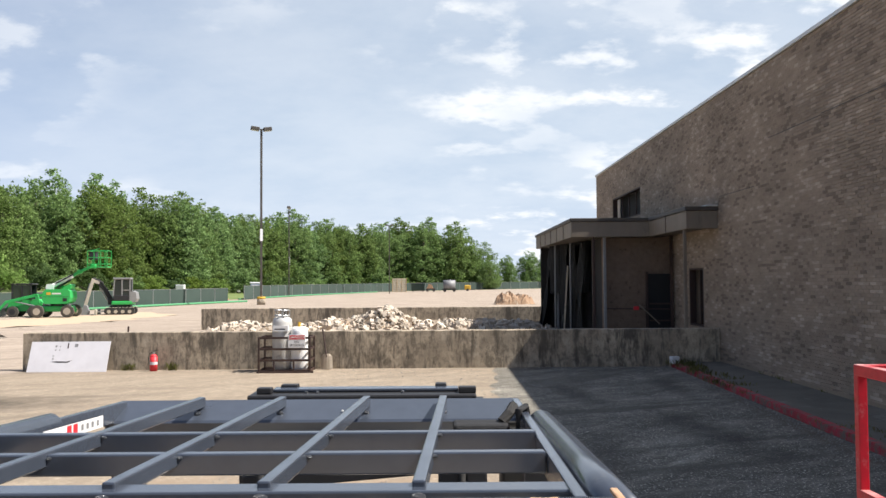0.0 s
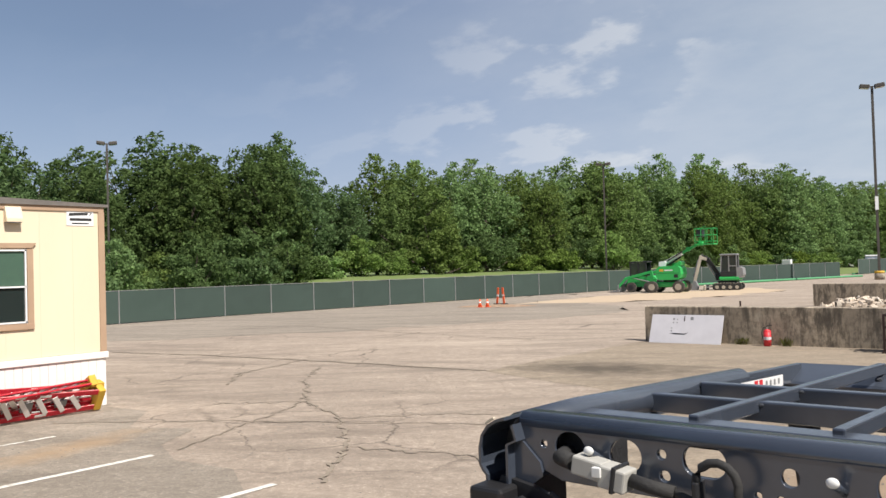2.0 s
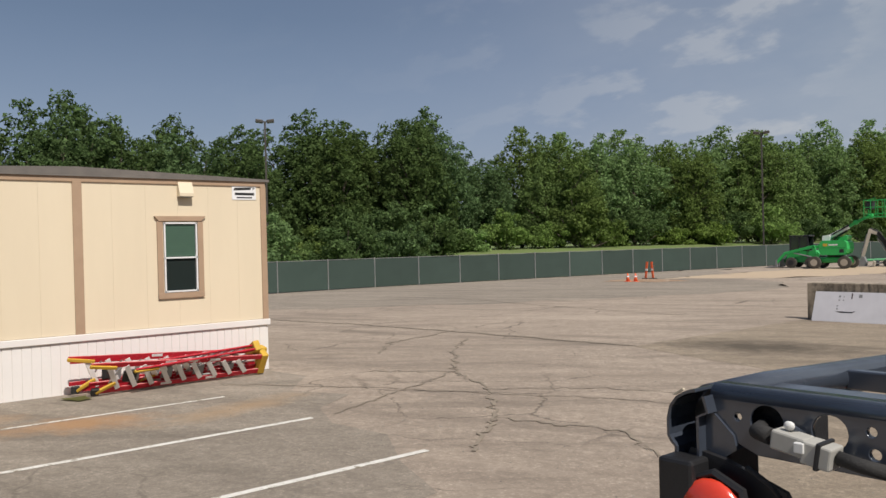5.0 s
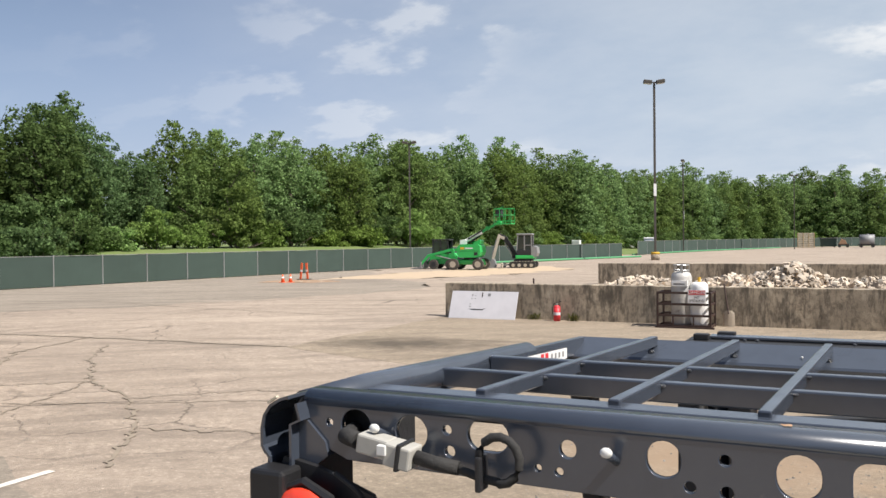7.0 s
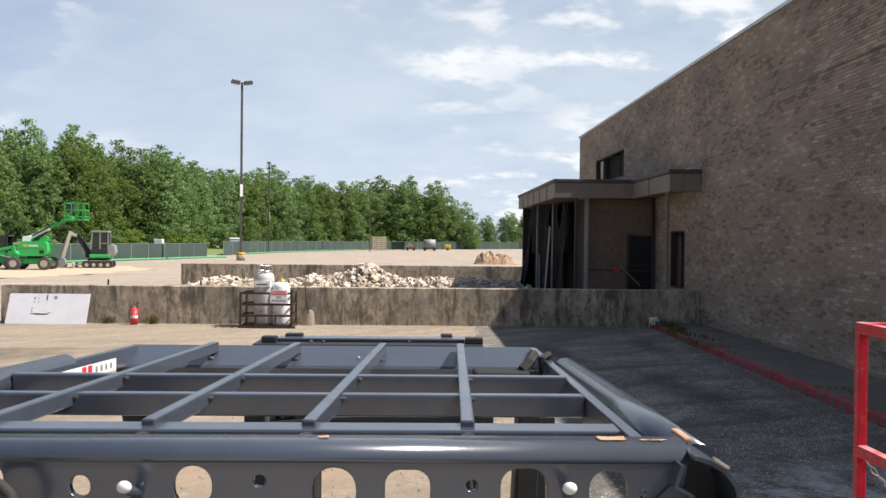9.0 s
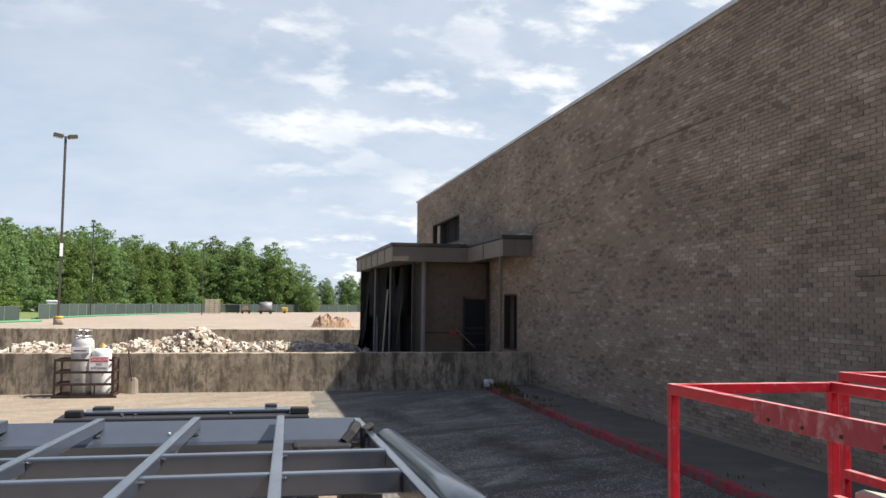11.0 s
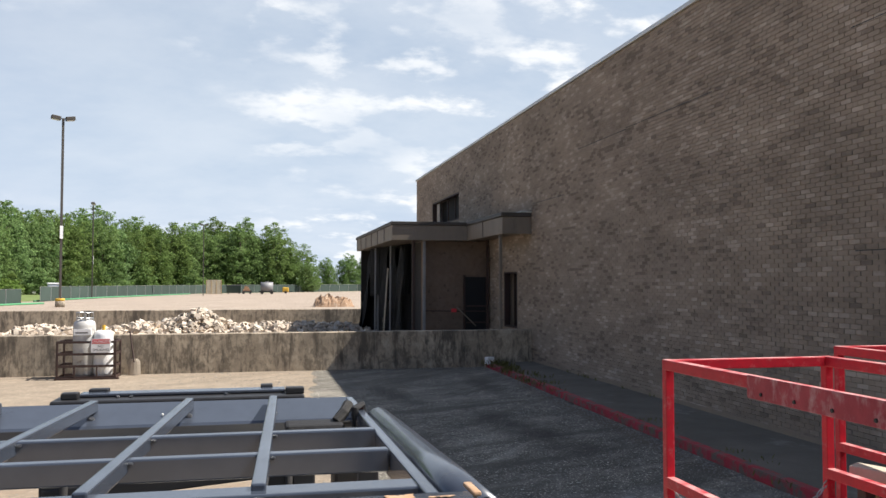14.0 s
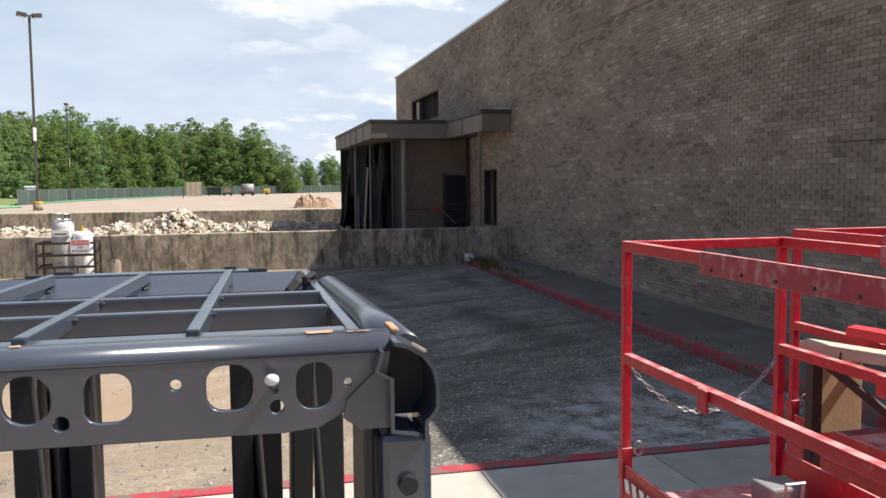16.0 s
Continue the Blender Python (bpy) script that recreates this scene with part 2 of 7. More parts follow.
def brick_mat(name, per_island):
    """Fired clay in browns, each brick its own tone, toned again in broad drifts."""
    m = bpy.data.materials.new(name)
    m.use_nodes = True
    nt = m.node_tree
    N, L = nt.nodes.new, nt.links.new
    p = nt.nodes["Principled BSDF"]
    src = N("ShaderNodeNewGeometry").outputs["Random Per Island"] if per_island else N("ShaderNodeObjectInfo").outputs["Random"]
    pos = N("ShaderNodeNewGeometry").outputs["Position"]

    def drift(scale, detail, rough, stretch):
        mp = N("ShaderNodeMapping"); mp.inputs["Scale"].default_value = stretch
        L(pos, mp.inputs[0])
        n = N("ShaderNodeTexNoise"); n.inputs["Scale"].default_value, n.inputs["Detail"].default_value = scale, detail
        n.inputs["Roughness"].default_value = rough
        L(mp.outputs[0], n.inputs["Vector"])
        return n.outputs[0]
    # batches of lighter and darker bricks lie together
    batch = N("ShaderNodeMapRange"); batch.inputs[1].default_value, batch.inputs[2].default_value = 0.34, 0.66
    batch.inputs[3].default_value, batch.inputs[4].default_value = -0.27, 0.27
    L(drift(1.3, 4, 0.65, (1, 0.75, 1.9)), batch.inputs[0])
    pick = N("ShaderNodeMath"); pick.operation = "ADD"; pick.use_clamp = True
    L(src, pick.inputs[0]); L(batch.outputs[0], pick.inputs[1])
    ramp = N("ShaderNodeValToRGB")
    tones = [(0.0, (0.2, 0.153, 0.117)), (0.08, (0.24, 0.186, 0.141)), (0.15, (0.3, 0.233, 0.176)), (0.55, (0.322, 0.252, 0.19)), (0.85, (0.338, 0.267, 0.203)), (0.93, (0.385, 0.307, 0.238)), (1.0, (0.435, 0.35, 0.276))]
    ramp.color_ramp.elements[0].position, ramp.color_ramp.elements[0].color = 0.0, (*tones[0][1], 1)
    ramp.color_ramp.elements[1].position, ramp.color_ramp.elements[1].color = 1.0, (*tones[-1][1], 1)
    for at, c in tones[1:-1]:
        ramp.color_ramp.elements.new(at).color = (*c, 1)
    L(pick.outputs[0], ramp.inputs[0])
    r = N("ShaderNodeMapRange"); r.inputs[1].default_value, r.inputs[2].default_value = 0.35, 0.65
    r.inputs[3].default_value, r.inputs[4].default_value = 0.71, 1.16
    L(drift(0.7, 7, 0.75, (1, 0.55, 1.5)), r.inputs[0])
    h = N("ShaderNodeHueSaturation"); L(ramp.outputs[0], h.inputs["Color"]); L(r.outputs[0], h.inputs["Value"])
    L(h.outputs[0], p.inputs["Base Color"])
    g = N("ShaderNodeTexNoise"); g.inputs["Scale"].default_value, g.inputs["Detail"].default_value = 120, 4
    L(pos, g.inputs["Vector"])
    bp = N("ShaderNodeBump"); bp.inputs["Strength"].default_value, bp.inputs["Distance"].default_value = 0.4, 0.004
    L(g.outputs[0], bp.inputs["Height"]); L(bp.outputs[0], p.inputs["Normal"])
    p.inputs["Roughness"].default_value = 0.9
    return m


def stained_concrete(name):
    """Old board-marked concrete: pale patches, black drip streaks run down from the top, pitting."""
    m = bpy.data.materials.new(name)
    m.use_nodes = True
    nt = m.node_tree
    N, L = nt.nodes.new, nt.links.new
    p = nt.nodes["Principled BSDF"]
    co = N("ShaderNodeTexCoord").outputs["Object"]

    def noi(scale, detail, rough, stretch=(1, 1, 1), off=0.0):
        mp = N("ShaderNodeMapping"); mp.inputs["Scale"].default_value, mp.inputs["Location"].default_value = stretch, (off, off, off)
        L(co, mp.inputs[0])
        n = N("ShaderNodeTexNoise")
        n.inputs["Scale"].default_value, n.inputs["Detail"].default_value, n.inputs["Roughness"].default_value = scale, detail, rough
        L(mp.outputs[0], n.inputs["Vector"])
        return n.outputs[0]

    def mixed(o, lo, hi, top, a, b):
        r = N("ShaderNodeMapRange"); r.interpolation_type = "SMOOTHSTEP"
        r.inputs[1].default_value, r.inputs[2].default_value, r.inputs[4].default_value = lo, hi, top
        L(o, r.inputs[0])
        x = N("ShaderNodeMix"); x.data_type = "RGBA"
        L(r.outputs[0], x.inputs[0])
        if isinstance(a, tuple):
            x.inputs[6].default_value = (*a, 1)
        else:
            L(a, x.inputs[6])
        x.inputs[7].default_value = (*b, 1)
        return x.outputs[2]
    c = mixed(noi(0.9, 8, 0.7), 0.36, 0.64, 1.0, (0.50, 0.42, 0.31), (0.30, 0.252, 0.188))
    c = mixed(noi(5.0, 8, 0.75, (1, 1, 0.7), 3.0), 0.46, 0.62, 0.8, c, (0.16, 0.134, 0.10))
    c = mixed(noi(2.2, 6, 0.65, (1, 1, 0.5), 9.0), 0.56, 0.7, 0.7, c, (0.52, 0.45, 0.345))
    c = mixed(noi(2.6, 9, 0.72, (1, 1, 0.22), 5.0), 0.47, 0.62, 0.85, c, (0.088, 0.075, 0.058))
    c = mixed(noi(8.0, 7, 0.7, (1, 1, 0.14), 7.0), 0.53, 0.66, 0.6, c, (0.075, 0.064, 0.05))
    c = mixed(noi(38.0, 4, 0.6), 0.56, 0.7, 0.5, c, (0.10, 0.085, 0.065))
    L(c, p.inputs["Base Color"])
    p.inputs["Roughness"].default_value = 0.93
    bp = N("ShaderNodeBump"); bp.inputs["Strength"].default_value, bp.inputs["Distance"].default_value = 0.5, 0.015
    L(noi(30.0, 6, 0.7), bp.inputs["Height"]); L(bp.outputs[0], p.inputs["Normal"])
    return m


def leaf_mat(name, c1, c2):
    m = mat(name, c1, c2, scale=1.2, rough=0.75, bump=0, island=0.42, spec=0.08)
    nt = m.node_tree
    p = nt.nodes["Principled BSDF"]
    tr = nt.nodes.new("ShaderNodeBsdfTranslucent")
    mx = nt.nodes.new("ShaderNodeMixShader"); mx.inputs[0].default_value = 0.45
    col = p.inputs["Base Color"].links[0].from_socket
    each = nt.nodes.new("ShaderNodeObjectInfo").outputs["Random"]
    tint = nt.nodes.new("ShaderNodeHueSaturation")
    for slot, lo, hi in (("Hue", 0.478, 0.508), ("Value", 0.78, 1.22), ("Saturation", 1.06, 0.86)):
        r = nt.nodes.new("ShaderNodeMapRange")
        r.inputs[3].default_value, r.inputs[4].default_value = lo, hi
        nt.links.new(each, r.inputs[0]); nt.links.new(r.outputs[0], tint.inputs[slot])
    nt.links.new(col, tint.inputs["Color"])
    col = tint.outputs[0]
    nt.links.new(col, p.inputs["Base Color"])
    nt.links.new(col, tr.inputs[0])
    nt.links.new(p.outputs[0], mx.inputs[1]); nt.links.new(tr.outputs[0], mx.inputs[2])
    nt.links.new(mx.outputs[0], nt.nodes["Material Output"].inputs[0])
    return m


def glass_mat(name, tint, rough=0.05):
    m = bpy.data.materials.new(name); m.use_nodes = True
    p = m.node_tree.nodes["Principled BSDF"]
    p.inputs["Base Color"].default_value = (*tint, 1)
    p.inputs["Roughness"].default_value, p.inputs["Specular IOR Level"].default_value = rough, 0.8
    return m


M = dict(
    lot=asphalt_mat("lot_asphalt", (0.57, 0.468, 0.37), (0.44, 0.36, 0.286), (0.24, 0.2, 0.16), cracks=0.9, smear=0.45, spots=[
        ((-20.5, 12.6), (3.0, 0.5), 8, (0.2, 0.165, 0.13), 0.75), ((-14.6, 14.3), (2.4, 0.35), 4, (0.2, 0.165, 0.13), 0.7), ((-17.0, 9.2), (1.5, 0.4), 50, (0.22, 0.18, 0.14), 0.6), ((-10.0, 11.2), (2.2, 0.5), 38, (0.26, 0.21, 0.165), 0.6), ((-17.5, 20.0), (5.0, 1.4), 30, (0.68, 0.57, 0.455), 0.25)]),
    bay=asphalt_mat("bay_asphalt", (0.48, 0.395, 0.295), (0.375, 0.305, 0.226), (0.22, 0.185, 0.14), cracks=0.15, smear=0.35, spots=[
        ((-10.3, 16.1), (3.0, 1.7), 8, (0.10, 0.082, 0.062), 0.95), ((-9.2, 17.2), (3.2, 0.35), 6, (0.15, 0.122, 0.093), 0.8), ((-7.5, 18.6), (2.5, 0.4), 3, (0.2, 0.16, 0.12), 0.6), ((-2.2, 8.5), (3.0, 2.6), 0, (0.33, 0.235, 0.155), 0.75), ((-1.9, 12.0), (2.4, 0.5), 70, (0.24, 0.18, 0.125), 0.6), ((-11.9, 22.2), (1.2, 0.3), 0, (0.16, 0.13, 0.1), 0.7)]),
    # darker than the bay: the building's shade deepened in the colour
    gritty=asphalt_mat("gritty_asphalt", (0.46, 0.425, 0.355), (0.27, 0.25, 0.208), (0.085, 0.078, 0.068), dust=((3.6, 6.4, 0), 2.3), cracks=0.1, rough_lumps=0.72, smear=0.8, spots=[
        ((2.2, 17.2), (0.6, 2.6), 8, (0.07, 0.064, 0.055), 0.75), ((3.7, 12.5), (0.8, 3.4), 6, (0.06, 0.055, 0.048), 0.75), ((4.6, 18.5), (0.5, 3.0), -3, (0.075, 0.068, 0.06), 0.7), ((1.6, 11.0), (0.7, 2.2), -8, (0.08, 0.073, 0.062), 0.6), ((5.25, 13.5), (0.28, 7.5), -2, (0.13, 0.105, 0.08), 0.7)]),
    strip=asphalt_mat("grey_asphalt", (0.45, 0.385, 0.31), (0.36, 0.308, 0.248), (0.19, 0.165, 0.135), smear=0.45, spots=[
        ((-13.2, 2.7), (1.5, 0.9), 70, (0.42, 0.235, 0.11), 0.75), ((-12.6, 4.8), (0.6, 2.0), 15, (0.40, 0.27, 0.155), 0.6), ((-14.6, 1.4), (1.0, 1.2), 0, (0.4, 0.24, 0.12), 0.6)]),
    sand=mat("sand", (0.50, 0.385, 0.26), (0.43, 0.33, 0.23), 3, 0.95, 0.4, wear=(0.36, 0.29, 0.22), wear_at=0.55, soft_wear=0.15),
    grass=mat("grass", (0.10, 0.16, 0.035), (0.16, 0.19, 0.06), 2.0, 0.9, 0.5, wear=(0.2, 0.17, 0.08)),
    brick=brick_mat("brick", True), brick_one=brick_mat("brick_single", False),
    mortar=mat("mortar", (0.305, 0.238, 0.176), (0.265, 0.206, 0.152), 9, 0.95, 0.3),
    conc=stained_concrete("old_concrete"),
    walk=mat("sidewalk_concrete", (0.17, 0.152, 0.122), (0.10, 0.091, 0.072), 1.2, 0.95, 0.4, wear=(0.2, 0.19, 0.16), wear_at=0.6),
    slab=mat("pavement_concrete", (0.43, 0.40, 0.34), (0.31, 0.29, 0.25), 2.5, 0.92, 0.35, rnd=0.14, wear=(0.5, 0.49, 0.46), wear_at=0.55, soft_wear=0.15),
    kerb=mat("red_kerb_paint", (0.50, 0.035, 0.06), (0.30, 0.03, 0.04), 6, 0.85, 0.5, wear=(0.15, 0.115, 0.095), wear_at=0.45, soft_wear=0.14),
    white_line=mat("road_paint", (0.75, 0.73, 0.68), (0.55, 0.52, 0.46), 8, 0.85, 0.2, wear=(0.3, 0.26, 0.2), wear_at=0.56),
    crack=mat("crack_filler", (0.21, 0.173, 0.133), (0.29, 0.24, 0.18), 5, 0.95, 0.3),
    steel=mat("blue_grey_paint", (0.054, 0.065, 0.086), (0.041, 0.049, 0.065), 14, 0.2, 0.02, wear=(0.12, 0.12, 0.115), wear_at=0.71, spec=1.0),
    weld=mat("weld_bead", (0.075, 0.082, 0.095), (0.04, 0.045, 0.055), 60, 0.3, 0.7, spec=0.9),
    rust=mat("rust", (0.40, 0.19, 0.08), (0.50, 0.36, 0.24), 45, 0.9, 0.4, wear=(0.06, 0.055, 0.055), wear_at=0.56),
    black=mat("black_paint", (0.012, 0.012, 0.013), (0.02, 0.02, 0.022), 9, 0.5, 0.1),
    rubber=mat("black_rubber", (0.02, 0.02, 0.02), (0.035, 0.033, 0.03), 12, 0.8, 0.3),
    cap=mat("white_plastic", (0.75, 0.75, 0.72), (0.65, 0.65, 0.62), 40, 0.5, 0.05),
    plug=mat("grey_plastic", (0.42, 0.41, 0.37), (0.34, 0.33, 0.3), 30, 0.55, 0.1),
    red=mat("worn_red_paint", (0.54, 0.016, 0.032), (0.36, 0.018, 0.03), 26, 0.42, 0.12, wear=(0.48, 0.15, 0.15), wear_at=0.57, soft_wear=0.2, spec=0.25),
    faded_red=mat("faded_red_paint", (0.40, 0.05, 0.062), (0.27, 0.03, 0.042), 30, 0.55, 0.15, wear=(0.5, 0.26, 0.25), wear_at=0.5, soft_wear=0.22, spec=0.3, streak=0.6),
    chrome=mat("galvanised", (0.45, 0.45, 0.44), (0.32, 0.32, 0.31), 20, 0.4, 0.15, metal=0.7),
    timber=mat("weathered_timber", (0.55, 0.49, 0.38), (0.4, 0.34, 0.25), 8, 0.85, 0.4, wear=(0.25, 0.2, 0.15), wear_at=0.62),
    ply=mat("plywood", (0.52, 0.38, 0.2), (0.42, 0.29, 0.15), 5, 0.8, 0.2),
    cream=mat("cream_siding", (0.75, 0.64, 0.465), (0.70, 0.595, 0.43), 1.4, 0.65, 0.06, streak=0.25),
    tan_trim=mat("tan_trim", (0.42, 0.29, 0.19), (0.36, 0.245, 0.16), 3, 0.7, 0.1),
    skirt=mat("white_skirting", (0.79, 0.755, 0.72), (0.72, 0.685, 0.65), 2, 0.55, 0.06),
    white=mat("white_paint", (0.8, 0.8, 0.79), (0.72, 0.72, 0.71), 5, 0.5, 0.05),
    panel=mat("grey_white_panel", (0.62, 0.61, 0.63), (0.54, 0.53, 0.55), 3, 0.5, 0.05),
    roofing=mat("roof_membrane", (0.18, 0.16, 0.14), (0.12, 0.11, 0.1), 3, 0.9, 0.3),
    glass=glass_mat("dark_glass", (0.02, 0.028, 0.026)),
    blind=mat("green_blind", (0.07, 0.13, 0.09), (0.06, 0.11, 0.08), 5, 0.35, 0.02),
    fascia=mat("fascia_metal", (0.225, 0.187, 0.143), (0.165, 0.136, 0.105), 2, 0.6, 0.1, wear=(0.12, 0.1, 0.08), wear_at=0.6, soft_wear=0.12, streak=0.4),
    coping=mat("pale_coping", (0.62, 0.62, 0.60), (0.5, 0.5, 0.48), 3, 0.45, 0.05, metal=0.3),
    darkroom=mat("unlit_interior", (0.03, 0.027, 0.024), (0.02, 0.018, 0.016), 3, 0.95, 0.1),
    sheet=mat("black_sheeting", (0.009, 0.009, 0.01), (0.016, 0.016, 0.017), 4, 0.8, 0.4),
    screen=mat("green_screen", (0.030, 0.050, 0.040), (0.040, 0.064, 0.052), 1.0, 0.85, 0.25, rnd=0.14),
    dark_screen=mat("black_screen", (0.012, 0.014, 0.014), (0.02, 0.022, 0.021), 3, 0.85, 0.5),
    green=mat("bright_green_paint", (0.03, 0.42, 0.09), (0.025, 0.34, 0.075), 3, 0.45, 0.05),
    lime=mat("green_sock", (0.09, 0.30, 0.14), (0.07, 0.24, 0.11), 5, 0.85, 0.4),
    tyre=mat("tyre", (0.05, 0.045, 0.04), (0.09, 0.08, 0.065), 8, 0.9, 0.4),
    tan_rim=mat("dusty_rim", (0.45, 0.40, 0.32), (0.35, 0.31, 0.25), 6, 0.8, 0.1),
    pole=mat("bronze_pole", (0.07, 0.06, 0.05), (0.05, 0.043, 0.036), 4, 0.55, 0.05),
    yellow=mat("yellow_paint", (0.62, 0.38, 0.04), (0.5, 0.3, 0.03), 5, 0.7, 0.1),
    orange=mat("orange_plastic", (0.85, 0.16, 0.05), (0.75, 0.12, 0.04), 5, 0.6, 0.05),
    rubble=mat("broken_block", (0.56, 0.47, 0.37), (0.37, 0.31, 0.245), 3, 0.95, 0.4, island=0.35, wear=(0.33, 0.22, 0.15), wear_at=0.66),
    block=mat("concrete_block", (0.56, 0.49, 0.40), (0.40, 0.35, 0.285), 5, 0.95, 0.4, rnd=0.3),
    dirt=mat("brown_soil", (0.37, 0.25, 0.16), (0.25, 0.155, 0.09), 3, 0.95, 0.5, wear=(0.45, 0.37, 0.28), wear_at=0.56),
    bark=mat("bark", (0.13, 0.105, 0.08), (0.09, 0.07, 0.055), 5, 0.95, 0.5),
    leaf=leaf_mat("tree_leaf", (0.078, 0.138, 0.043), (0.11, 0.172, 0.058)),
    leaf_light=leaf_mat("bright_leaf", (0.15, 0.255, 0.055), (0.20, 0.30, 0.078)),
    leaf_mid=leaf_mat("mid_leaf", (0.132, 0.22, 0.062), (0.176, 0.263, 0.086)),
    weed=leaf_mat("weed_leaf", (0.13, 0.15, 0.045), (0.19, 0.18, 0.075)),
    gravel=mat("gravel", (0.17, 0.16, 0.14), (0.26, 0.245, 0.22), 8, 0.95, 0.2, island=0.4),
    danger=mat("danger_red", (0.62, 0.03, 0.04), (0.58, 0.03, 0.04), 5, 0.5, 0.0),
    ink=mat("black_ink", (0.02, 0.02, 0.02), (0.03, 0.03, 0.03), 5, 0.6, 0.0),
    lens=mat("red_lens", (0.7, 0.06, 0.03), (0.55, 0.04, 0.02), 20, 0.2, 0.05, spec=0.8),
    blue=mat("pale_blue_plastic", (0.32, 0.38, 0.45), (0.27, 0.32, 0.39), 4, 0.5, 0.05),
    silver=mat("dull_silver", (0.56, 0.55, 0.52), (0.42, 0.41, 0.39), 6, 0.5, 0.12, metal=0.15, wear=(0.3, 0.28, 0.25), wear_at=0.6),
    far_grey=mat("grey_steel", (0.25, 0.25, 0.25), (0.18, 0.18, 0.18), 4, 0.5, 0.1),
    maroon=mat("rusty_brown_paint", (0.035, 0.018, 0.015), (0.055, 0.03, 0.022), 14, 0.6, 0.2),
)


def lit_worn_tops(m, pale, amount):
    """Pale tops by upward normal: some wear, plus sunlight on the rails put into the colour."""
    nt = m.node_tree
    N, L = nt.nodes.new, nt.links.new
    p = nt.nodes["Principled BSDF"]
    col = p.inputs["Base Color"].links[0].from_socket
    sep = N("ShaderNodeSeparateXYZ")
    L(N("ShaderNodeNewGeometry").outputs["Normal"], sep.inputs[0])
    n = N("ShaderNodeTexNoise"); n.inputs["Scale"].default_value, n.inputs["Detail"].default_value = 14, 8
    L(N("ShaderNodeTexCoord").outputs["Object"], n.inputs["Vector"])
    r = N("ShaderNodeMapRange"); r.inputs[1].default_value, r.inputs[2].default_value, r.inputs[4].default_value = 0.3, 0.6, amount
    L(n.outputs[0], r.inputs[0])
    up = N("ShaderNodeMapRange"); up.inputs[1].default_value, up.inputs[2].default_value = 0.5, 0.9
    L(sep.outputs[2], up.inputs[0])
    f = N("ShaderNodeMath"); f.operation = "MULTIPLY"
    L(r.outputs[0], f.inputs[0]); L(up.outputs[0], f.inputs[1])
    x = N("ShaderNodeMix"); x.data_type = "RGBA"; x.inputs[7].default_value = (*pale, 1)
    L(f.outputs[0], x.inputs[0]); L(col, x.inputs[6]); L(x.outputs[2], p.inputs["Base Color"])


# paler upward faces: rail tops painted as worn and sunlit
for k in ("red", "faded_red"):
    lit_worn_tops(M[k], (0.7, 0.42, 0.39), 0.7)


# ---- shaping helpers ----
def thing(name, label, category, at=(0, 0, 0), rz=0.0, group="", kind=""):
    ob = new(name)
    ob.empty_display_size = 0.1
    ob.matrix_basis = pose(*at, 0, 0, rz)
    return tagged(ob, label, category, group, kind)


def mesh_of(name, bm, material, smooth=False):
    me = bpy.data.meshes.new(name)
    bmesh.ops.recalc_face_normals(bm, faces=bm.faces)
    bm.to_mesh(me)
    bm.free()
    me.materials.append(material)
    if smooth:
        for p in me.polygons:
            p.use_smooth = len(p.vertices) == 4
    return me


def top_of(ob):
    while ob.parent:
        ob = ob.parent
    return ob


def part(name, bm, material, parent=None, label="", smooth=False, inworld=False):
    """Links a bmesh as one mesh object under a thing or a part."""
    if inworld and parent:
        bm.transform(top_of(parent).matrix_basis.inverted())
    ob = new(name, mesh_of(name, bm, material, smooth))
    ob.parent = parent
    return tagged(ob, label)


def add_box(bm, a, b, bevel=0.0, m=None):
    r = bmesh.ops.create_cube(bm, size=1)
    vs = r["verts"]
    for v in vs:
        v.co = Vector([(p + q) / 2 + c * (q - p) for p, q, c in zip(a, b, v.co)])
    if bevel:
        es = list({e for v in vs for e in v.link_edges})
        nb = bmesh.ops.bevel(bm, geom=es, offset=bevel, segments=2, profile=0.5, affect="EDGES")
        vs = list({v for f in nb["faces"] for v in f.verts} | {v for v in vs if v.is_valid})
        seen = set(vs)
        stack = list(vs)
        while stack:
            v = stack.pop()
            for e in v.link_edges:
                o = e.other_vert(v)
                if o not in seen:
                    seen.add(o)
                    stack.append(o)
        vs = list(seen)
    if m is not None:
        bmesh.ops.transform(bm, matrix=m, verts=vs)
    return bm


def boxm(a, b, bevel=0.0, m=None):
    return add_box(bmesh.new(), a, b, bevel, m)


def add_bar(bm, p, q, w, h, bevel=0.0, up=(0, 0, 1)):
    """A bar of section w x h from p to q."""
    p, q = Vector(p), Vector(q)
    d = q - p
    y = d.normalized()
    u = Vector(up)
    if abs(y.dot(u)) > 0.98:
        u = Vector((0, 1, 0))
    x = y.cross(u).normalized()
    z = x.cross(y)
    m = Matrix.Translation((p + q) / 2) @ Matrix((x, y, z)).transposed().to_4x4()
    return add_box(bm, (-w / 2, -d.length / 2, -h / 2), (w / 2, d.length / 2, h / 2), bevel, m)


def bar(p, q, w, h, bevel=0.0, up=(0, 0, 1)):
    return add_bar(bmesh.new(), p, q, w, h, bevel, up)


def add_cyl(bm, p, q, r, r2=None, seg=14, caps=True):
    p, q = Vector(p), Vector(q)
    d = q - p
    m = Matrix.Translation((p + q) / 2) @ d.to_track_quat("Z", "Y").to_matrix().to_4x4()
    bmesh.ops.create_cone(bm, cap_ends=caps, segments=seg, radius1=r, radius2=r if r2 is None else r2, depth=d.length, matrix=m)
    return bm


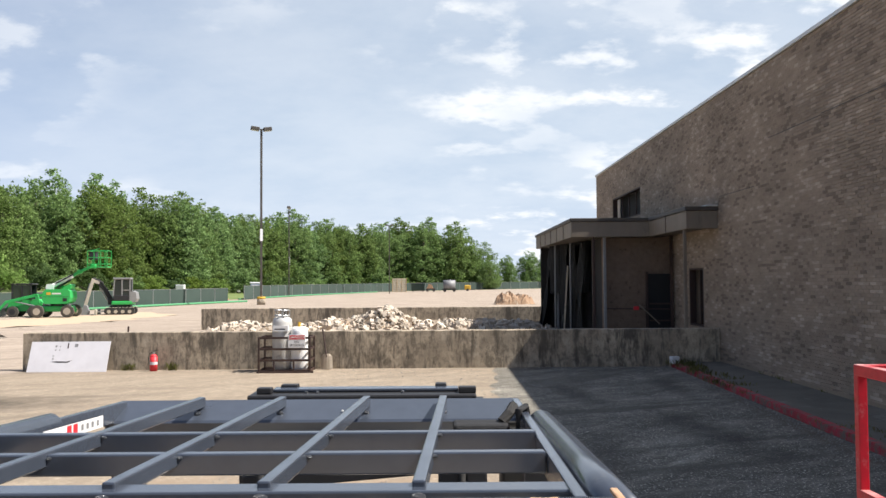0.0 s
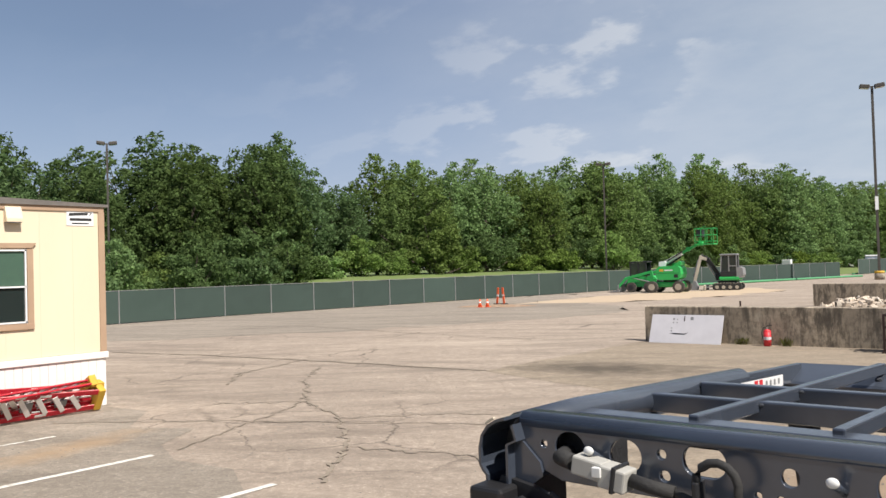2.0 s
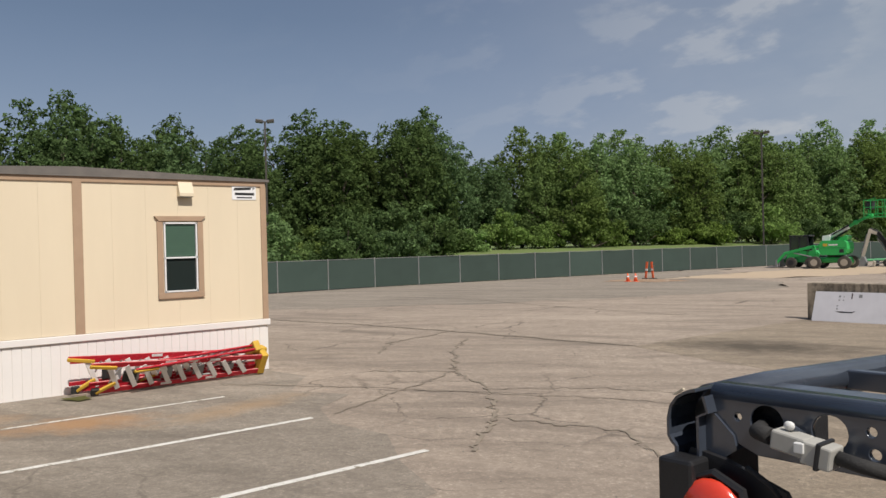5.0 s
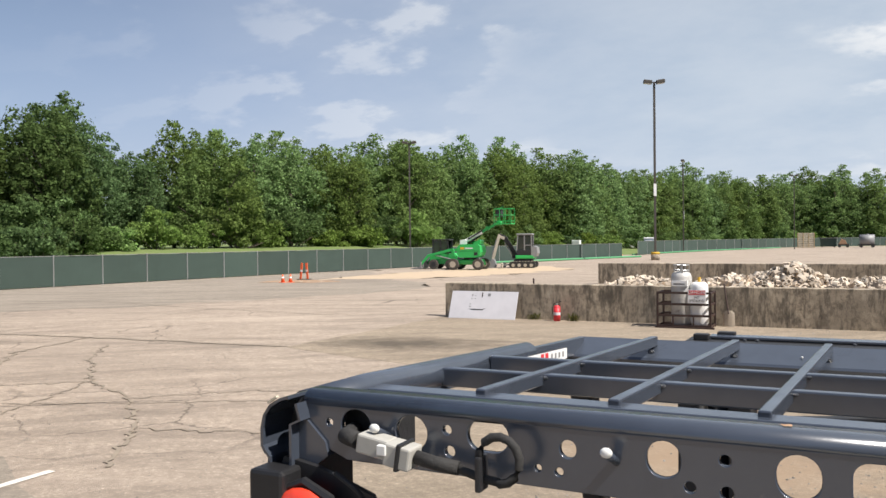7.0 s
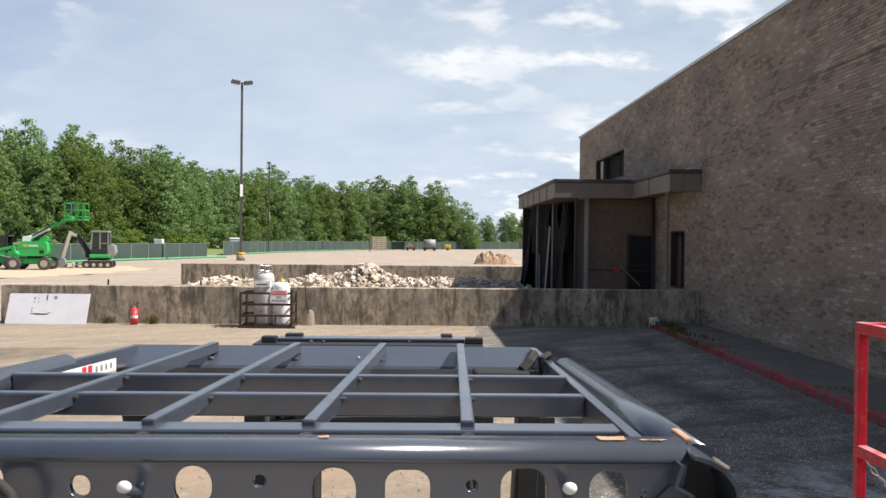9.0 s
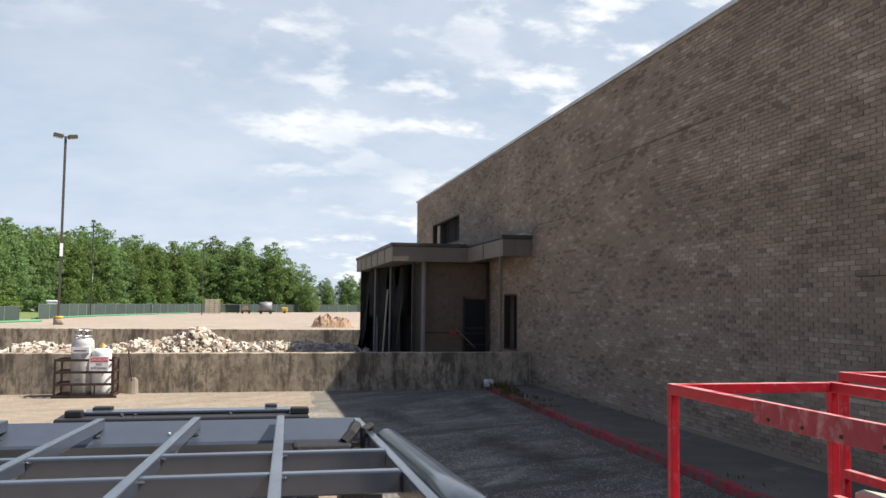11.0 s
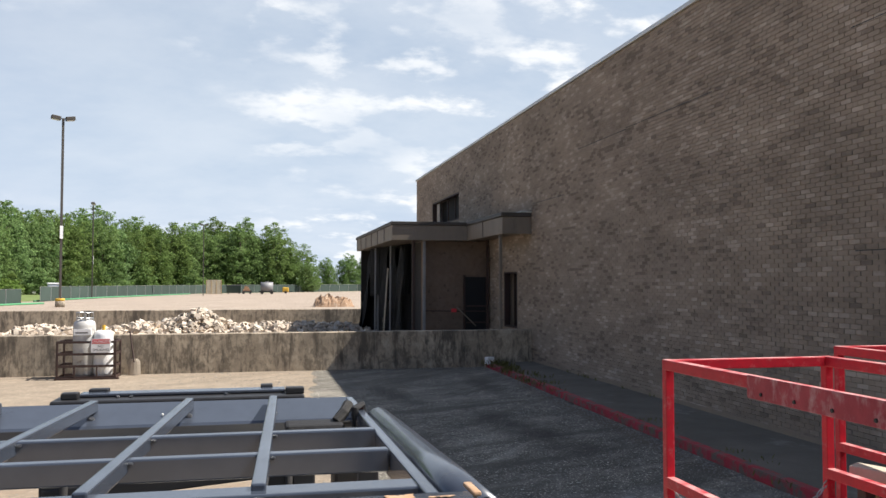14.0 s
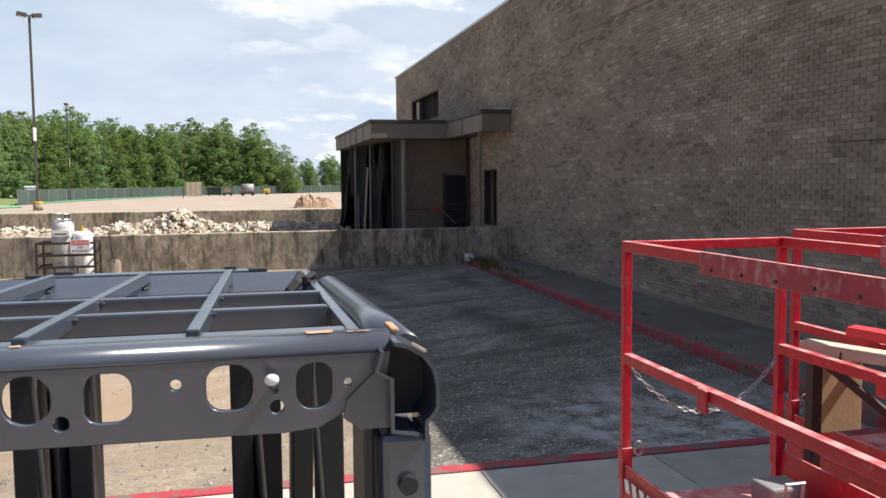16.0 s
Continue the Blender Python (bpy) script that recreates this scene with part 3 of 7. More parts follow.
def cyl(p, q, r, r2=None, seg=14, caps=True):
    return add_cyl(bmesh.new(), p, q, r, r2, seg, caps)


def add_ball(bm, c, r, sx=1, sy=1, sz=1, u=12, v=8):
    bmesh.ops.create_uvsphere(bm, u_segments=u, v_segments=v, radius=r, matrix=Matrix.Translation(c) @ Matrix.Diagonal((sx, sy, sz, 1)))
    return bm


def add_tube(bm, pts, r, seg=8):
    """A round tube through points."""
    pts = [Vector(p) for p in pts]
    rings = []
    for i, p in enumerate(pts):
        d = (pts[min(i + 1, len(pts) - 1)] - pts[max(i - 1, 0)]).normalized()
        u = d.cross(Vector((0, 0, 1)) if abs(d.z) < 0.9 else Vector((1, 0, 0))).normalized()
        w = d.cross(u)
        rings.append([bm.verts.new(p + r * (math.cos(k * math.tau / seg) * u + math.sin(k * math.tau / seg) * w)) for k in range(seg)])
    for a, b in zip(rings, rings[1:]):
        for k in range(seg):
            bm.faces.new((a[k], a[(k + 1) % seg], b[(k + 1) % seg], b[k]))
    bm.faces.new(rings[0][::-1])
    bm.faces.new(rings[-1])
    return bm


def tube(pts, r, seg=8):
    return add_tube(bmesh.new(), pts, r, seg)


def add_prism(bm, outline, axis, a, b):
    """Extrudes a 2D outline along an axis from a to b. axis x: outline in (y, z); y: (x, z); z: (x, y)."""
    def at(u, v, w):
        return {"x": (w, u, v), "y": (u, w, v), "z": (u, v, w)}[axis]
    lo = [bm.verts.new(at(u, v, a)) for u, v in outline]
    hi = [bm.verts.new(at(u, v, b)) for u, v in outline]
    n = len(outline)
    bm.faces.new(lo[::-1])
    bm.faces.new(hi)
    for i in range(n):
        bm.faces.new((lo[i], lo[(i + 1) % n], hi[(i + 1) % n], hi[i]))
    return bm


def prism(outline, axis, a, b):
    return add_prism(bmesh.new(), outline, axis, a, b)


def round_rect(cx, cy, w, h, r, n=5):
    pts = []
    for sx, sy, a0 in ((1, 1, 0), (-1, 1, 90), (-1, -1, 180), (1, -1, 270)):
        for k in range(n + 1):
            a = radians(a0 + 90 * k / n)
            pts.append((cx + sx * (w / 2 - r) + r * math.cos(a), cy + sy * (h / 2 - r) + r * math.sin(a)))
    return pts


def holed_plate(outline, holes, depth, bevel=0.0):
    """A flat plate in x, y with holes through it, depth thick, as a mesh."""
    cu = bpy.data.curves.new("plate", "CURVE")
    cu.dimensions, cu.fill_mode, cu.extrude, cu.bevel_depth, cu.bevel_resolution = "2D", "BOTH", depth / 2, bevel, 1
    for loop in [outline, *holes]:
        s = cu.splines.new("POLY")
        s.points.add(len(loop) - 1)
        for q, (x, y) in zip(s.points, loop):
            q.co = (x, y, 0, 1)
        s.use_cyclic_u = True
    ob = bpy.data.objects.new("plate", cu)
    me = bpy.data.meshes.new_from_object(ob)
    bpy.data.objects.remove(ob)
    bm = bmesh.new()
    bm.from_mesh(me)
    bpy.data.meshes.remove(me)
    return bm


def letters(text, size, m):
    """Lettering in the built-in font as a mesh, at the pose m, centred."""
    cu = bpy.data.curves.new("letters", "FONT")
    cu.body, cu.size, cu.align_x, cu.align_y, cu.extrude = text, size, "CENTER", "CENTER", 0.001
    ob = bpy.data.objects.new("letters", cu)
    me = bpy.data.meshes.new_from_object(ob)
    bpy.data.objects.remove(ob)
    bm = bmesh.new()
    bm.from_mesh(me)
    bpy.data.meshes.remove(me)
    bm.transform(m)
    return bm


def ribbon(pts, width, z, seed=1, jitter=0.0, steps=10):
    """A flat strip along points on the ground, its line wandering by jitter."""
    rnd = random.Random(seed)
    line = []
    for (ax, ay), (bx, by) in zip(pts, pts[1:]):
        for k in range(steps):
            f = k / steps
            line.append((ax + (bx - ax) * f + rnd.uniform(-jitter, jitter), ay + (by - ay) * f + rnd.uniform(-jitter, jitter)))
    line.append(pts[-1])
    bm = bmesh.new()
    prev = None
    for i, (x, y) in enumerate(line):
        nx, ny = line[min(i + 1, len(line) - 1)]
        px, py = line[max(i - 1, 0)]
        d = Vector((nx - px, ny - py)).normalized()
        w = width * (rnd.uniform(0.4, 1.2) if jitter else 1) / 2
        a, b = bm.verts.new((x - d.y * w, y + d.x * w, z)), bm.verts.new((x + d.y * w, y - d.x * w, z))
        if prev:
            bm.faces.new((prev[0], prev[1], b, a))
        prev = (a, b)
    return bm


def soft_sheet(outline, z, seed, cut=3, jitter=0.15):
    """A flat patch on the ground whose edge is ragged."""
    rnd = random.Random(seed)
    pts = []
    for (ax, ay), (bx, by) in zip(outline, outline[1:] + outline[:1]):
        n = max(1, int(math.hypot(bx - ax, by - ay) * cut))
        for k in range(n):
            f = k / n
            pts.append((ax + (bx - ax) * f + rnd.uniform(-jitter, jitter), ay + (by - ay) * f + rnd.uniform(-jitter, jitter)))
    bm = bmesh.new()
    f = bm.faces.new([bm.verts.new((x, y, z)) for x, y in pts])
    bmesh.ops.triangulate(bm, faces=[f])
    return bm


# ---- ground and pavements ----
FENCE = [(-41.5, 12.0), (-41.1, 28.0), (-39.0, 43.0), (-35.7, 63.5), (-31.0, 82.0), (-25.9, 98.0)]
FENCE_FAR = [(-27.7, 113.5), (-25.5, 138.0), (-13.0, 190.0), (26.0, 232.0), (60.0, 245.0)]
EDGE = [(-44, -400), (-42.5, 12), (-42, 28), (-40, 43), (-36.7, 63.5), (-32, 82), (-29, 105), (-31, 113), (-27, 138), (-14.5, 191), (26, 235), (70, 250), (600, 280)]


def edge_x(y):
    for (ax, ay), (bx, by) in zip(EDGE, EDGE[1:]):
        if ay <= y <= by:
            return ax + (bx - ax) * (y - ay) / (by - ay)
    return 600


def bank(x, y):
    """Height of the grass bank beyond the fence."""
    d = edge_x(y) - x
    return -0.03 if d < 0 else -0.03 + 1.75 * min(1, max(0, (d - 1) / 24)) ** 1.2 * (1 if y < 125 else max(0.25, 1 - (y - 125) / 70)) * min(1, max(0.1, (y - 36) / 22))


def build_ground():
    xs = [-2500, -900, -400, -200, -150, *range(-120, 81, 4), 120, 250, 600, 2500]
    ys = [-2500, -800, -300, -100, *range(-40, 281, 5), 320, 450, 900, 2500]
    verts = [(x, y, bank(x, y) if y < 285 else 0.2) for y in ys for x in xs]
    n = len(xs)
    faces = [(j * n + i, j * n + i + 1, (j + 1) * n + i + 1, (j + 1) * n + i) for j in range(len(ys) - 1) for i in range(n - 1)]
    me = bpy.data.meshes.new("ground")
    me.from_pydata(verts, [], faces)
    me.materials.append(M["grass"])
    tagged(new("ground", me), "grass ground that rises to a bank behind the fence", "ground", kind="structure")


build_ground()
bm = bmesh.new()
f = bm.faces.new([bm.verts.new((x, y, 0)) for x, y in [(60, -60), (60, 244), (26, 233.5), (-13.6, 190.6), (-26.2, 138), (-30.2, 113), (-27.6, 99), (-31.8, 82), (-36.4, 63.5), (-39.7, 43), (-41.8, 28), (-42.2, 12), (-43, -60)]])
bmesh.ops.triangulate(bm, faces=[f])
tagged(part("parking_lot", bm, M["lot"]), "worn tan asphalt parking lot with cracks", "parking lot", kind="structure")
tagged(part("loading_bay", soft_sheet([(5.4, 5.6), (5.8, 22.7), (-12.4, 22.7), (-12.5, 14.6), (-8.6, 13.2), (-5.5, 5.6)], 0.004, 3, 2, 0.07), M["bay"]), "tan gravelly asphalt before the low wall", "asphalt", kind="structure")
# grit sheet laid under the building's shade, toned darker to deepen it
tagged(part("gritty_asphalt", soft_sheet([(5.3, 5.6), (5.75, 22.65), (0.9, 22.65), (0.5, 18), (0.9, 12), (0.3, 9), (0.6, 5.6)], 0.008, 13, 3, 0.12), M["gritty"]), "gritty asphalt along the red kerb, darkened for the building's shade", "asphalt", kind="structure")
tagged(part("asphalt_strip", soft_sheet([(-31.8, 12.5), (-30.5, 15.4), (-25.8, 21.5), (-22.2, 28), (-19.6, 35.5), (-23, 41), (-30, 47), (-36.0, 58), (-38.8, 43), (-40.9, 28), (-41.3, 12.5)], 0.004, 5, 1, 0.5), M["strip"]), "grey asphalt strip along the screened fence", "asphalt", kind="structure")
tagged(part("near_strip", soft_sheet([(-7.0, -0.4), (-7.2, 4.2), (-12.2, 6.3), (-15.4, 7.0), (-15.9, 7.2), (-15.9, -0.4)], 0.004, 8, 1, 0.45), M["strip"]), "grey asphalt of the parking bays", "asphalt", kind="structure")
tagged(part("sand_patch", soft_sheet([(-31.5, 42), (-26, 44), (-22, 52), (-20.5, 62), (-25, 69), (-30, 57)], 0.006, 6, 1, 0.8), M["sand"]), "thin tan sand spread on the asphalt", "sand", kind="structure")
tagged(part("dirt_patch", soft_sheet([(-32.5, 38.4), (-29.6, 38.6), (-28, 40.4), (-30.5, 42), (-32.7, 41)], 0.011, 10, 2, 0.3), M["dirt"]), "disturbed brown soil by the cones", "soil", kind="structure")
for k, (line, w) in enumerate([
        ([(-26.4, 13.0), (-22.3, 13.85), (-16.6, 14.4), (-12.5, 14.66)], 0.19), ([(-16.8, 13.4), (-15.3, 11.6), (-12.8, 9.4), (-10.9, 8.5), (-9.2, 7.0), (-8.0, 5.5)], 0.07),
        ([(-12.8, 9.4), (-12.0, 7.6), (-11.1, 5.6)], 0.05), ([(-15.0, 5.6), (-12.4, 7.4), (-9.3, 8.9), (-6.4, 10.2)], 0.045), ([(-18.4, 14.2), (-17.6, 11.5), (-16.2, 10.1)], 0.09),
        ([(-10.9, 8.5), (-9.6, 9.8), (-7.5, 10.6)], 0.04), ([(-9.2, 7.0), (-7.4, 7.5), (-6.0, 6.6)], 0.05), ([(-14.2, 8.3), (-12.8, 9.4)], 0.05), ([(-30.0, 24.0), (-23.0, 22.6), (-16.0, 21.8)], 0.07), ([(-22.3, 13.85), (-21.0, 18.0), (-21.8, 23.0)], 0.05)]):
    tagged(part("crack", ribbon(line, w * 0.95, 0.012, 20 + k, 0.08, 16), M["crack"]), "dark crack in the asphalt", "crack", kind="structure")
for x, a, b, w in ((-11.08, -0.3, 5.2, 0.1), (-8.43, -0.3, 5.14, 0.1), (-13.66, 1.7, 5.1, 0.06)):
    tagged(part("parking_line", boxm((x - w / 2, a, 0.008), (x + w / 2, b, 0.013)), M["white_line"]), "worn white painted parking line", "line", kind="structure")


def build_pavement():
    top = part("pavement", boxm((-2.2, -6, 0), (5.2, 5.50, 0.045)), M["slab"])
    tagged(top, "grey concrete pavement slabs with a red edge", "pavement", kind="structure")
    me = mesh_of("slab", boxm((0.006, 0.006, 0), (1.514, 1.514, 0.012), 0.004), M["slab"])
    for i in range(-1, 3):
        for j in range(-2, 4):
            ob = new("slab", me)
            ob.location = (-0.28 + 1.52 * i, 5.48 - 1.52 * (4 - j) + 0.0, 0.045)
            ob.parent = top
    tagged(part("edge_kerb", boxm((-2.2, 5.505, 0), (5.2, 5.66, 0.06), 0.01), M["kerb"]), "flush kerb painted red", "kerb", kind="structure")
    side = bmesh.new()
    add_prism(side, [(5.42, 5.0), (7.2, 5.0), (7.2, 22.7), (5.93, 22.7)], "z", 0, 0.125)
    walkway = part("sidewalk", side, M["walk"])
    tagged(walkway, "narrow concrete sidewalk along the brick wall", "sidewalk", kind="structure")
    k = bmesh.new()
    add_prism(k, [(5.24, 5.0), (5.41, 5.0), (5.92, 22.6), (5.75, 22.6)], "z", 0, 0.14)
    bmesh.ops.bevel(k, geom=[e for e in k.edges], offset=0.012, segments=2, affect="EDGES")
    tagged(part("side_kerb", k, M["kerb"]), "raised kerb with worn red paint", "kerb", kind="structure")


build_pavement()


# ---- low concrete walls ----
def low_wall(name, x0, x1, y, h, label):
    bm = bmesh.new()
    xs = np.linspace(x0, x1, 60)
    prof = [(0, 0), (0, h - 0.02), (0.02, h), (0.28, h), (0.30, h - 0.02), (0.30, 0)]
    rows = []
    for x in xs:
        rows.append([bm.verts.new((x, y + u + 0.012 * noise.noise((x * 1.3, v * 2, y)), v + (0.012 * noise.noise((x * 2.1, u, 5)) if v > 0.5 else 0))) for u, v in prof])
    for a, b in zip(rows, rows[1:]):
        for k in range(len(prof) - 1):
            bm.faces.new((a[k], b[k], b[k + 1], a[k + 1]))
    bm.faces.new(rows[0])
    bm.faces.new(rows[-1][::-1])
    tagged(part(name, bm, M["conc"]), label, "concrete wall", kind="structure")


low_wall("wall_low_1", -12.4, 7.18, 22.72, 1.06, "low stained concrete wall across the bay")
low_wall("wall_low_2", -13.0, 4.6, 42.2, 1.09, "second low stained concrete wall behind the rubble")


# ---- brick building ----
WX, ROOF = 7.2, 7.62
M["brick_flat"] = mat("porch_brick", (0.19, 0.135, 0.097), (0.14, 0.10, 0.072), 7, 0.9, 0.3, wear=(0.10, 0.072, 0.053), wear_at=0.6)
OPEN = [(32.0, 37.3, 5.0, 6.12), (24.2, 25.65, 1.0, 2.78)]


def build_building():
    b = thing("building", "brown brick commercial building with flat roof and broken openings", "building", (WX, 10, 0), kind="")
    ys = sorted({-16.0, 41.3, *[v for o in OPEN for v in o[:2]]})
    for a, c in zip(ys, ys[1:]):
        holes = [o for o in OPEN if o[0] <= a and c <= o[1]]
        spans = [(0.0, ROOF)]
        for o in holes:
            spans = [(0.0, o[2]), (o[3], ROOF)]
        for z0, z1 in spans:
            part("wall_section", boxm((WX + 0.009, a, z0), (WX + 0.35, c, z1)), M["mortar"], b, inworld=True)
    for p, q in (((WX + 0.35, 41.0, 0), (WX + 30, 41.3, ROOF)), ((WX + 0.35, -16, 0), (WX + 30, -15.7, ROOF)), ((WX + 30, -16, 0), (WX + 30.3, 41.3, ROOF))):
        part("wall_section", boxm(p, q), M["brick_flat"], b, inworld=True)
    for y0, y1, z in ((7.9, 9.0, 2.86), (12.6, 16.2, 5.83), (3.0, 9.0, 5.9), (16.2, 19.0, 5.8), (20.0, 22.6, 4.75)):
        part("open_bed_joint", boxm((WX - 0.0075, y0, z), (WX + 0.002, y1, z + 0.014)), M["ink"], b, "dark open bed joint", inworld=True)
    part("roof", boxm((WX + 0.36, -15.6, ROOF - 0.5), (WX + 29.9, 40.9, ROOF - 0.3)), M["roofing"], b, inworld=True)
    part("coping", boxm((WX - 0.05, -16.05, ROOF), (WX + 0.4, 41.35, ROOF + 0.09), 0.01), M["coping"], b, "pale metal coping", inworld=True)
    # solid near-black blocks: the rooms' shade painted in behind the openings
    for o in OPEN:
        part("recess", boxm((WX + 0.36, o[0] - 0.3, o[2] - 0.3), (WX + 1.6, o[1] + 0.3, o[3] + 0.3)), M["darkroom"], b, "near-black block for the shade of the gutted interior", inworld=True)
    for o, bars in ((OPEN[0], 3), (OPEN[1], 1)):
        # frame bars run deep as an added dark lining for the reveals
        fr = bmesh.new()
        y0, y1, z0, z1 = o
        for p, q in (((y0 + .03, z0), (y0 + .03, z1)), ((y1 - .03, z0), (y1 - .03, z1)), ((y0, z0 + .03), (y1, z0 + .03)), ((y0, z1 - .03), (y1, z1 - .03))):
            add_bar(fr, (WX + 0.11, *p), (WX + 0.11, *q), 0.05, 0.19, 0, (1, 0, 0)) if p[0] == q[0] else add_bar(fr, (WX + 0.11, *p), (WX + 0.11, *q), 0.19, 0.05)
        win = part("window_frame", fr, M["maroon"], b, inworld=True)
        for k in range(bars):
            y = y0 + (y1 - y0) * (k + 1) / (bars + 1)
            part("mullion", bar((WX + 0.17, y, z0), (WX + 0.17, y + 0.06, z1), 0.05, 0.04), M["maroon"], win, inworld=True)
    part("torn_panel", boxm((WX + 0.1, 36.2, 5.05), (WX + 0.13, 36.7, 6.0), 0.005, None), M["rubble"], b, "torn pale lining board", inworld=True)
    part("scrap_board", boxm((WX + 0.1, 24.3, 1.0), (WX + 0.13, 24.38, 1.3)), M["white"], b, "small white offcut", inworld=True)
    for y in (3.2, 9.0, 16.2, 23.4, 29.1):
        part("control_joint", boxm((WX - 0.002, y - 0.009, 0.15 if y < 28 else 5.2), (WX + 0.012, y + 0.009, ROOF if y < 28 else 6.15)), M["ink"] if y > 28 else M["mortar"], b, inworld=True)
    part("base_flashing", boxm((WX - 0.012, -16, 0.12), (WX - 0.001, 22.6, 0.2)), M["mortar"], b, inworld=True)
    return b


building = build_building()


def soft_curtain(a, b, z0, z1):
    """A hanging sheet between two plan points, folded, its lower edge ragged."""
    bm = bmesh.new()
    cols = []
    n = 36
    for i in range(n + 1):
        f = i / n
        x, y = a[0] + (b[0] - a[0]) * f, a[1] + (b[1] - a[1]) * f
        low = z0 + 0.9 * noise.noise((f * 9, 2, 1)) + 0.3 * noise.noise((f * 30, 4, 1))
        cols.append([bm.verts.new((x + 0.06 * noise.noise((f * 22, k, 0)), y + 0.05 * noise.noise((f * 15, k, 7)), low + (z1 - low) * k / 4)) for k in range(5)])
    for p, q in zip(cols, cols[1:]):
        for k in range(4):
            bm.faces.new((p[k], q[k], q[k + 1], p[k + 1]))
    bmesh.ops.solidify(bm, geom=bm.faces[:], thickness=0.012)
    return bm


def build_canopy():
    c = thing("entrance_porch", "brick entrance porch with tan metal fascia and torn dark sheeting", "porch", (5.5, 27, 0))
    zt, zb = 4.5, 3.87
    for k, (x0, x1, y0, y1) in enumerate([(6.3, 7.19, 22.75, 22.85), (6.3, 6.4, 22.85, 27.0), (3.7, 6.4, 27.0, 27.1), (3.7, 3.8, 27.1, 37.5), (3.7, 7.15, 37.4, 37.5)]):
        f = part("fascia", boxm((x0, y0, zb), (x1, y1, zt - 0.12), 0.01), M["fascia"], c, inworld=True)
        part("cap_strip", boxm((x0 - 0.04, y0 - 0.04, zt - 0.117), (x1 + (0.0 if x1 > 7 else 0.04), y1 + 0.04, zt), 0.015), M["pole"], f, "dark cap flashing", inworld=True)
        n = max(1, int(max(x1 - x0, y1 - y0) / 1.6))
        for q in range(1, n):
            u = q / n
            px, py = (x0 + (x1 - x0) * u, y0 - 0.004) if x1 - x0 > y1 - y0 else (x0 - 0.004, y0 + (y1 - y0) * u)
            part("seam", boxm((px - 0.012, py - 0.012, zb + 0.01), (px + 0.012, py + 0.012, zt - 0.13)), M["maroon"], f, inworld=True)
    s = bmesh.new()
    add_prism(s, [(6.42, 22.87), (7.15, 22.87), (7.15, 37.38), (3.82, 37.38), (3.82, 27.12), (6.42, 27.12)], "z", zt - 0.1, zt - 0.04)
    part("deck", s, M["roofing"], c, inworld=True)
    s = bmesh.new()
    add_prism(s, [(6.42, 22.87), (7.15, 22.87), (7.15, 37.38), (3.82, 37.38), (3.82, 27.12), (6.42, 27.12)], "z", zb + 0.05, zb + 0.08)
    part("soffit", s, M["fascia"], c, inworld=True)
    part("flashing", boxm((6.85, 22.7, zt + 0.005), (7.19, 23.9, zt + 0.045), 0.01), M["coping"], c, "bent bright flashing", inworld=True)
    w = bmesh.new()
    add_box(w, (4.86, 27.6, 0), (7.19, 27.85, zb))
    part("brick_panel", w, M["brick_flat"], c, "brown brick side wall", inworld=True)
    d = part("door", boxm((6.36, 27.5, 0.0), (7.14, 27.58, 2.63), 0.01), M["sheet"], c, "dark door leaf", inworld=True)
    part("door_frame", bar((6.32, 27.52, 0), (6.32, 27.52, 2.7), 0.06, 0.12), M["maroon"], d, inworld=True)
    for x, y, m in ((6.36, 23.15, "fascia"), (4.48, 27.3, "maroon"), (4.84, 27.22, "far_grey"), (4.28, 34.6, "far_grey"), (7.1, 27.3, "maroon")):
        part("post", bar((x, y, 0), (x, y, zb + 0.06), 0.09, 0.09, 0.008), M[m], c, inworld=True)
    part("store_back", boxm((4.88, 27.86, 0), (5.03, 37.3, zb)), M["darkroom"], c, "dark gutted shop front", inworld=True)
    for k, (y, x, lean) in enumerate([(29.4, 4.5, .1), (30.8, 4.45, .0), (32.1, 4.35, .18), (33.6, 4.3, -.1), (35.2, 4.15, .35)]):
        p = bmesh.new()
        n = 8
        rows = []
        for i in range(n + 1):
            z = i / n * (zb - 0.1)
            rows.append([p.verts.new((x - lean * (1 - i / n) * 1.4 + 0.05 * math.sin(i * 1.3 + k + j), y + j * 0.28 + 0.04 * math.sin(i + j), z)) for j in range(5)])
        for a, b2 in zip(rows, rows[1:]):
            for j in range(4):
                p.faces.new((a[j], a[j + 1], b2[j + 1], b2[j]))
        bmesh.ops.solidify(p, geom=p.faces[:], thickness=0.02)
        part("torn_sheet", p, M["sheet"], c, "torn black sheeting", inworld=True)
    lb = bmesh.new()
    lv = [lb.verts.new(v) for v in ((3.52, 36.0, 0), (4.12, 36.1, 0), (4.44, 36.1, 3.35), (4.16, 36.0, 3.35))]
    lb.faces.new(lv)
    bmesh.ops.solidify(lb, geom=lb.faces[:], thickness=0.03)
    part("leaning_board", lb, M["sheet"], c, "dark board leaning on the shop front", inworld=True)
    # added near-black wall, so no daylight shows through the porch
    part("return_wall", boxm((3.86, 37.0, 0), (4.88, 37.2, zb)), M["darkroom"], c, "near-black end wall added to shut out daylight", inworld=True)
    part("hanging_sheet", soft_curtain((3.98, 34.9), (4.85, 29.9), 1.9, zb + 0.02), M["sheet"], c, "torn black sheeting hung from the soffit", inworld=True)
    for x, y in ((4.02, 33.6), (4.28, 31.2)):
        part("stud", bar((x, y, 0), (x + 0.02, y, zb), 0.05, 0.09), M["far_grey"], c, inworld=True)
    for z in (1.05, 1.62):
        part("door_rail", bar((6.4, 27.485, z), (7.1, 27.485, z), 0.03, 0.05), M["maroon"], d, inworld=True)
